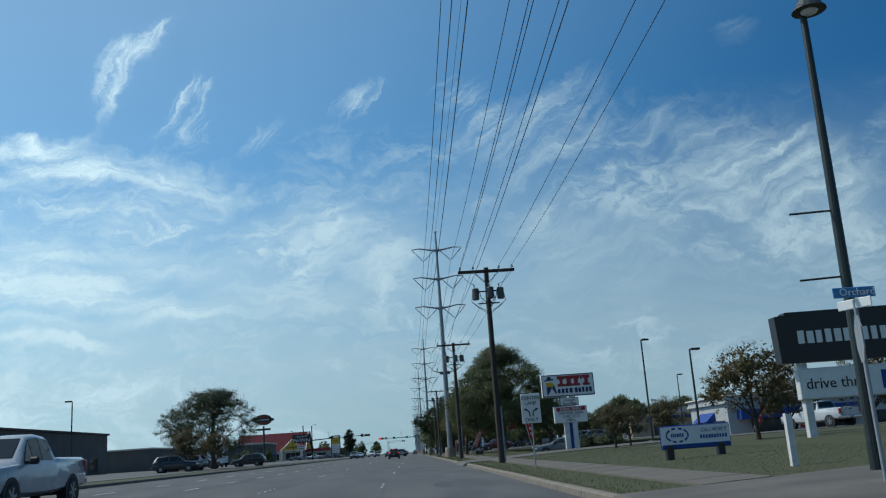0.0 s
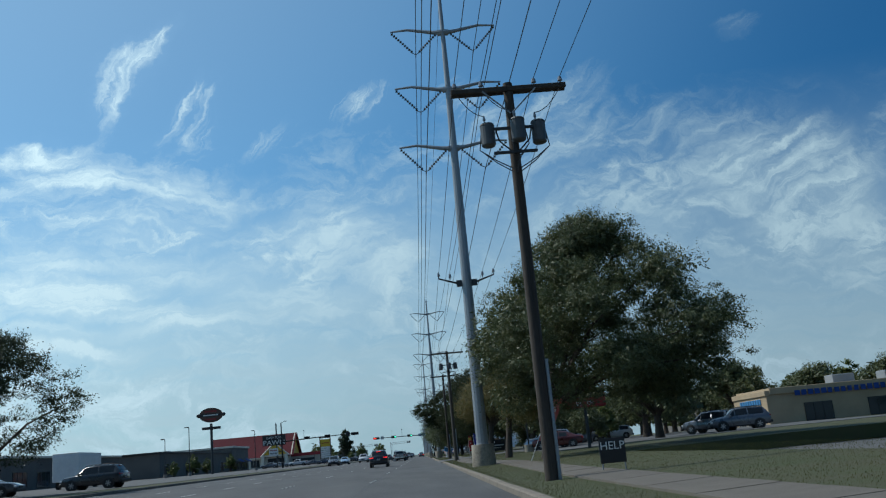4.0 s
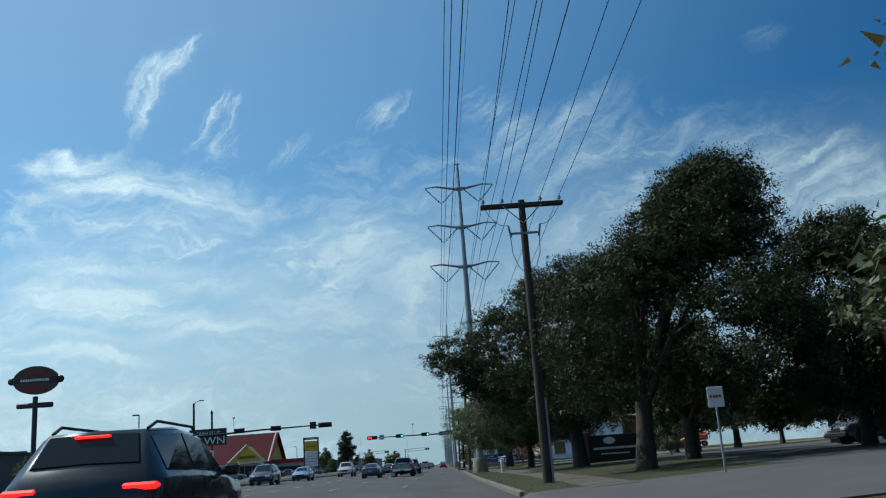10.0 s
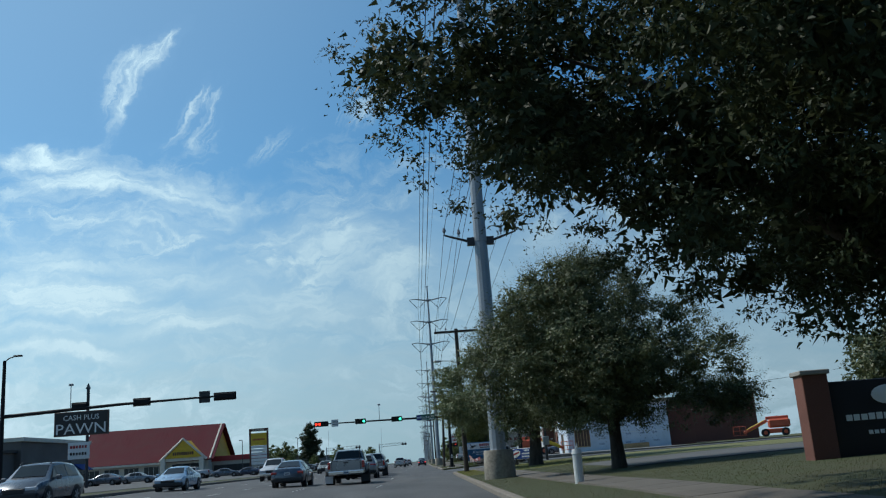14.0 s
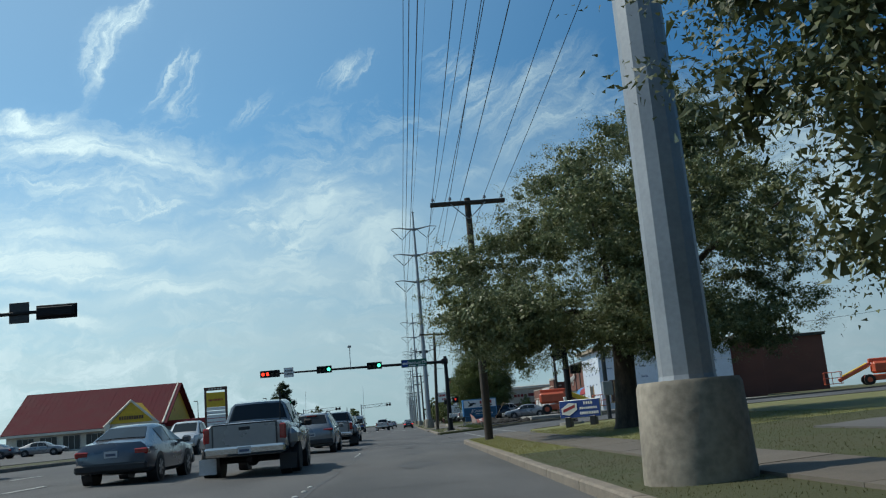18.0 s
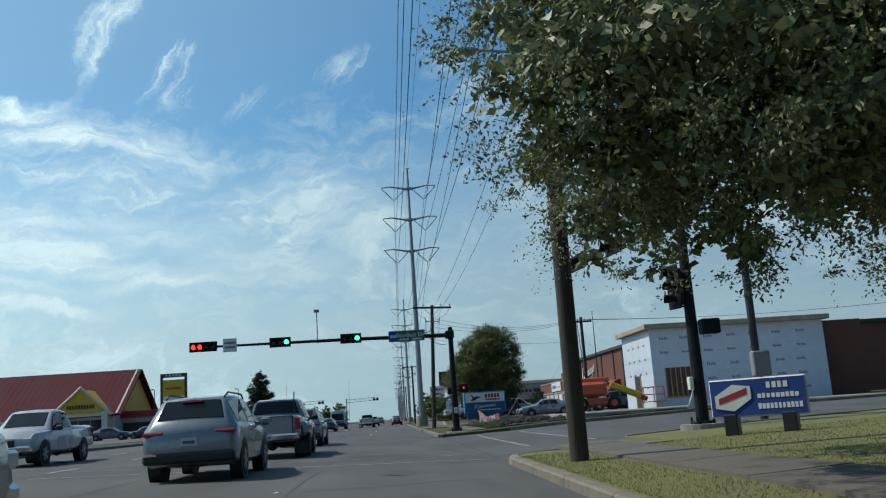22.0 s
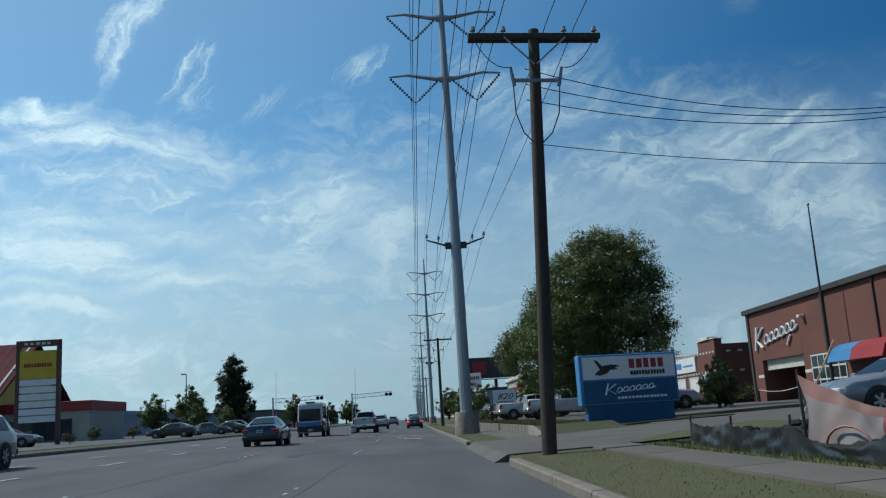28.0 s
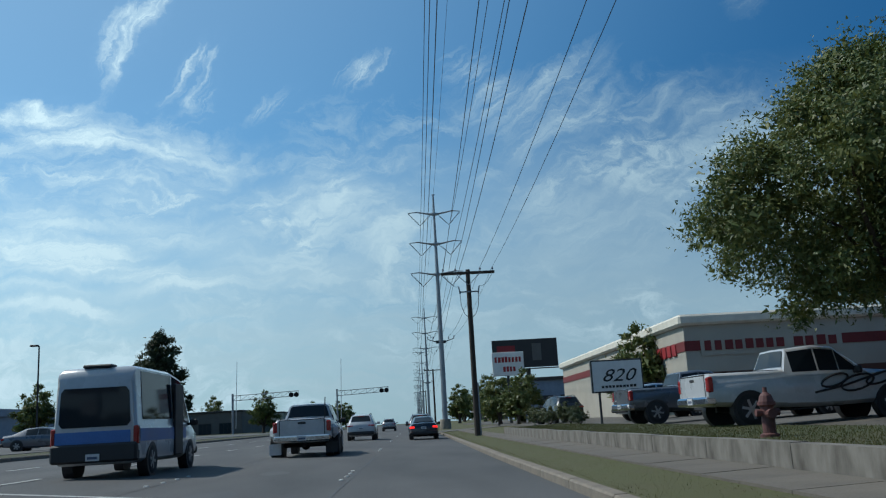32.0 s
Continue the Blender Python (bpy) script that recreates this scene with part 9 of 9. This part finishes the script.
def hang(k0, k1, r0, r1, off=0.0):
    """A stretch of the banner's cloth between two columns and two rows."""
    def at(k, r):
        u = k / 24
        top = float(np.interp(u, [0, 0.12, 0.3, 0.45, 0.7, 1], [1.17, 0.98, 0.74, 0.6, 0.64, 0.84]))
        low = float(np.interp(u, [0, 0.5, 1], [0.03, 0.05, 0.16]))
        return (0.03 + 3.4 * u, off - 0.07 * math.sin(math.pi * u) + 0.05 * math.sin(0.8 * k + 0.5 * r) + 0.02 * math.sin(1.9 * k - r), low + (top - low) * r / 8)
    return Form().sheet([[at(k, r) for k in range(k0, k1 + 1)] for r in range(r0, r1 + 1)])


part("cloth", hang(0, 11, 0, 6), FADED_CLOTH, t, "faded white cloth", smooth=180)
part("border", hang(0, 11, 6, 8), MESH_ORANGE, t, "faded orange edge", smooth=180)
part("cloth", hang(11, 24, 0, 8), FADED_RED, t, "red cloth", smooth=180)
part("ring_mark", Form().tube([(0.95 + 0.42 * math.cos(math.pi * k / 12), -0.14, 0.06 + 0.3 * math.sin(math.pi * k / 12)) for k in range(13)], 0.02, 5), MESH_ORANGE, t)
letters("MING", 0.34, t, LETTER_WHITE, 2.62, -0.16, 0.4, thick=0.004)
letters("OON!!", 0.3, t, LETTER_WHITE, 2.72, -0.16, 0.14, thick=0.004)
t = thing("bamboo_cane", "yellow bamboo cane leaning over the dirt", "cane", (8.9, 236.6, right_z(8.9)))
part("shaft", Form().tube([(0, 0, -0.1), (1.5, 0.65, 2.0)], 0.022, 6), PLY, t)
t = thing("white_bag", "white sheet of wrapping tied to a stake", "sheet", (17.0, 213.5, right_z(17) - 0.1))
part("stake", Form().tube([(0.25, 0, -0.1), (0.25, 0, 1.4)], 0.02, 6), PLY, t)
part("cloth", Form().add([(-0.2, 0, 0.1), (0.35, 0.05, 0.1), (0.3, 0, 1.35), (0.05, -0.1, 0.7), (-0.2, 0.03, 0.1), (0.35, 0.08, 0.1)], [(0, 1, 2, 3), (3, 2, 5, 4)]), WHITE_PANEL, t)
t = thing("flagpole", "tall bare grey flagpole in front of the workshop", "flagpole", (23.9, 265.6, right_z(23.9)))
part("shaft", Form().tube([(0, 0, -0.2), (0, 0, 6), (0, 0, 11.4)], [0.085, 0.07, 0.035], 10), DARK_STEEL, t)
part("finial", Form().ball((0, 0, 11.46), (0.09, 0.09, 0.09), 10, 6), GALV, t)

t = thing("boom_lift", "orange boom lift with black wheels and a yellow cover", "boom lift", (14.0, 224.2, 0.75), -8)
part("chassis", Form().soft(-1.3, -0.9, 0.35, 1.3, 0.9, 0.85, 0.06), LIFT_ORANGE, t)
for x in (-1.1, 1.1):
    for s in (-1, 1):
        w = part("wheel", Form().tube([(x, s * 0.75, 0.45), (x, s * 1.1, 0.45)], 0.45, 20), TYRE, t)
        part("rim", Form().tube([(x, s * 1.0, 0.45), (x, s * 1.12, 0.45)], 0.22, 14), LIFT_ORANGE, w)
part("turret", Form().soft(-1.7, -0.85, 0.95, 0.7, 0.85, 1.95, 0.18), LIFT_ORANGE, t)
part("boom", Form().soft(-1.6, -0.2, 1.9, 0.9, 0.2, 2.25, 0.05).soft(0.4, -0.16, -0.16, 3.4, 0.16, 0.16, 0.04, pose(0.4, 0, 2.0, 0, 25, 0)), LIFT_ORANGE, t)
part("cover", Form().soft(0.5, -0.35, -0.22, 2.8, 0.35, 0.2, 0.05, pose(0.5, -0.2, 1.95, 0, 24, 0)), SIGN_YELLOW, t)
for z in (0.35, 0.85, 1.35):
    for a, b in (((3.2, -0.5), (4.6, -0.5)), ((4.6, -0.5), (4.6, 0.5)), ((4.6, 0.5), (3.2, 0.5)), ((3.2, 0.5), (3.2, -0.5))):
        part("cage_rail", Form().tube([(*a, z), (*b, z)], 0.03, 6), LIFT_ORANGE, t)
for a in ((3.2, -0.5), (4.6, -0.5), (4.6, 0.5), (3.2, 0.5), (3.9, -0.5)):
    part("cage_post", Form().tube([(*a, 0.3), (*a, 1.35)], 0.03, 6), LIFT_ORANGE, t)
copy_thing(t, pose(41.0, 217.0, 0.9, 0, 0, 160))

# the pole and wires that cross to the workshop
t = thing("utility_pole", "wooden utility pole with a small crossarm by the workshop", "utility pole", (16.2, 236.9, 0.6), group="utility poles")
part("shaft", Form().tube([(0, 0, -0.3), (0, 0, 8.0)], [0.16, 0.12], 12), WOOD_POLE, t)
part("crossarm", Form().soft(-0.9, -0.08, 7.55, 0.9, 0.08, 7.7, 0.01), WOOD_POLE, t)
for x in (-0.8, -0.3, 0.3, 0.8):
    part("pin_insulator", Form().tube([(x, 0, 7.7), (x, 0, 7.9)], [0.05, 0.04], 8), CERAMIC, t)
part("cable_lead", Form().tube([(-0.35, 0.1, 7.6), (-0.2, 0.12, 5), (-0.18, 0.1, 0)], 0.03, 6), CABLE, t)
for k, z in enumerate((9.3, 8.9, 8.5)):
    cable("service_cable", sag((3.2, 236.2, z), (16.2 - 0.8 + 0.5 * k, 236.9, 8.4), 0.75), 0.012, "dark service wire crossing to a side pole", "service cables")
    cable("service_cable", sag((16.2 - 0.3 + 0.4 * k, 236.9, 8.4), (60, 232, 9.4), 1.0), 0.012, "dark service wire crossing to a side pole", "service cables")
cable("service_cable", sag((3.2, 236.2, 7.4), (16.2, 236.9, 6.6), 0.3), 0.01, "dark service wire crossing to a side pole", "service cables")
cable("service_cable", sag((16.2, 236.9, 6.6), (26, 262, 6.9), 0.4), 0.01, "dark service wire crossing to a side pole", "service cables")
cable("guy_wire", [(16.2, 236.9, 7.4), (11.2, 238.5, 0.5)], 0.008, "thin guy wire of a pole", "service cables")

# low shops, hedges and roofs far along both sides
for k, (x, y, w, l, h, mat) in enumerate([(-40, 470, 26, 40, 5, GREY_WALL), (-44, 560, 30, 50, 6, BEIGE_WALL), (24, 440, 30, 50, 5, BEIGE_WALL), (26, 540, 30, 60, 6, GREY_WALL), (-46, 700, 40, 60, 7, BEIGE_WALL), (30, 680, 40, 60, 7, GREY_WALL), (13, 372, 14, 20, 4.5, STEEL_BLUE), (60, 180, 30, 30, 5, GREY_WALL)]):
    t = thing("far_shop", "low flat-roofed shop far along the road", "building", (x, y, 0.8), 0, "far shops")
    s = 1 if x > 0 else -1
    block(t, min(0, s * w), 0, -0.6, max(0, s * w), l, h, mat)
    block(t, min(0, s * w) - 0.3, -0.3, h, max(0, s * w) + 0.3, l + 0.3, h + 0.4, DARK_ROOF, "parapet")
    for j in range(5):
        opening(t, WINDOW, DARK_STEEL, min(0, s * w) + 2 + w * j / 5.5, -0.06, 0.3, min(0, s * w) + 2 + w * (j + 0.6) / 5.5, 0.04, 2.6)
shrub = tree("shrub", "dark rounded hedge shrub", (9.0, 318, right_z(9)), 1.5, 1.0, 0.2, OAK_LEAF, 2500, 0.07, 31, lobes_n=6, trunk=0.05, low=0.1, group="shrubs")
for x, y, s in [(19.9, 283, 0.85), (20.6, 282.9, 0.9), (22.3, 283, 0.9), (23.0, 282.9, 0.88), (23.8, 283, 0.92), (24.6, 282.9, 0.9), (21.4, 282.9, 0.9), (26.0, 282.4, 1.2), (27.4, 282.6, 1.1), (8.4, 322, 0.9), (8.8, 314, 0.7), (13.2, 2.4, 1.1), (14.6, 2.2, 1.2), (15.8, 2.8, 1.0), (16.8, 139, 1.0), (8.2, 326, 1.0), (-30, 287, 0.8), (-28, 290, 0.7), (-34, 312, 1.0), (-31, 316, 1.0)]:
    copy_thing(shrub, pose(x, y, -0.1 if 9.4 < x and -1 < y < 30 else right_z(x) if x > 0 else left_z(x), 0, 0, 37 * x) @ Matrix.Diagonal((s, s, s * (0.68 if 282.7 < y < 284 else 1), 1)))
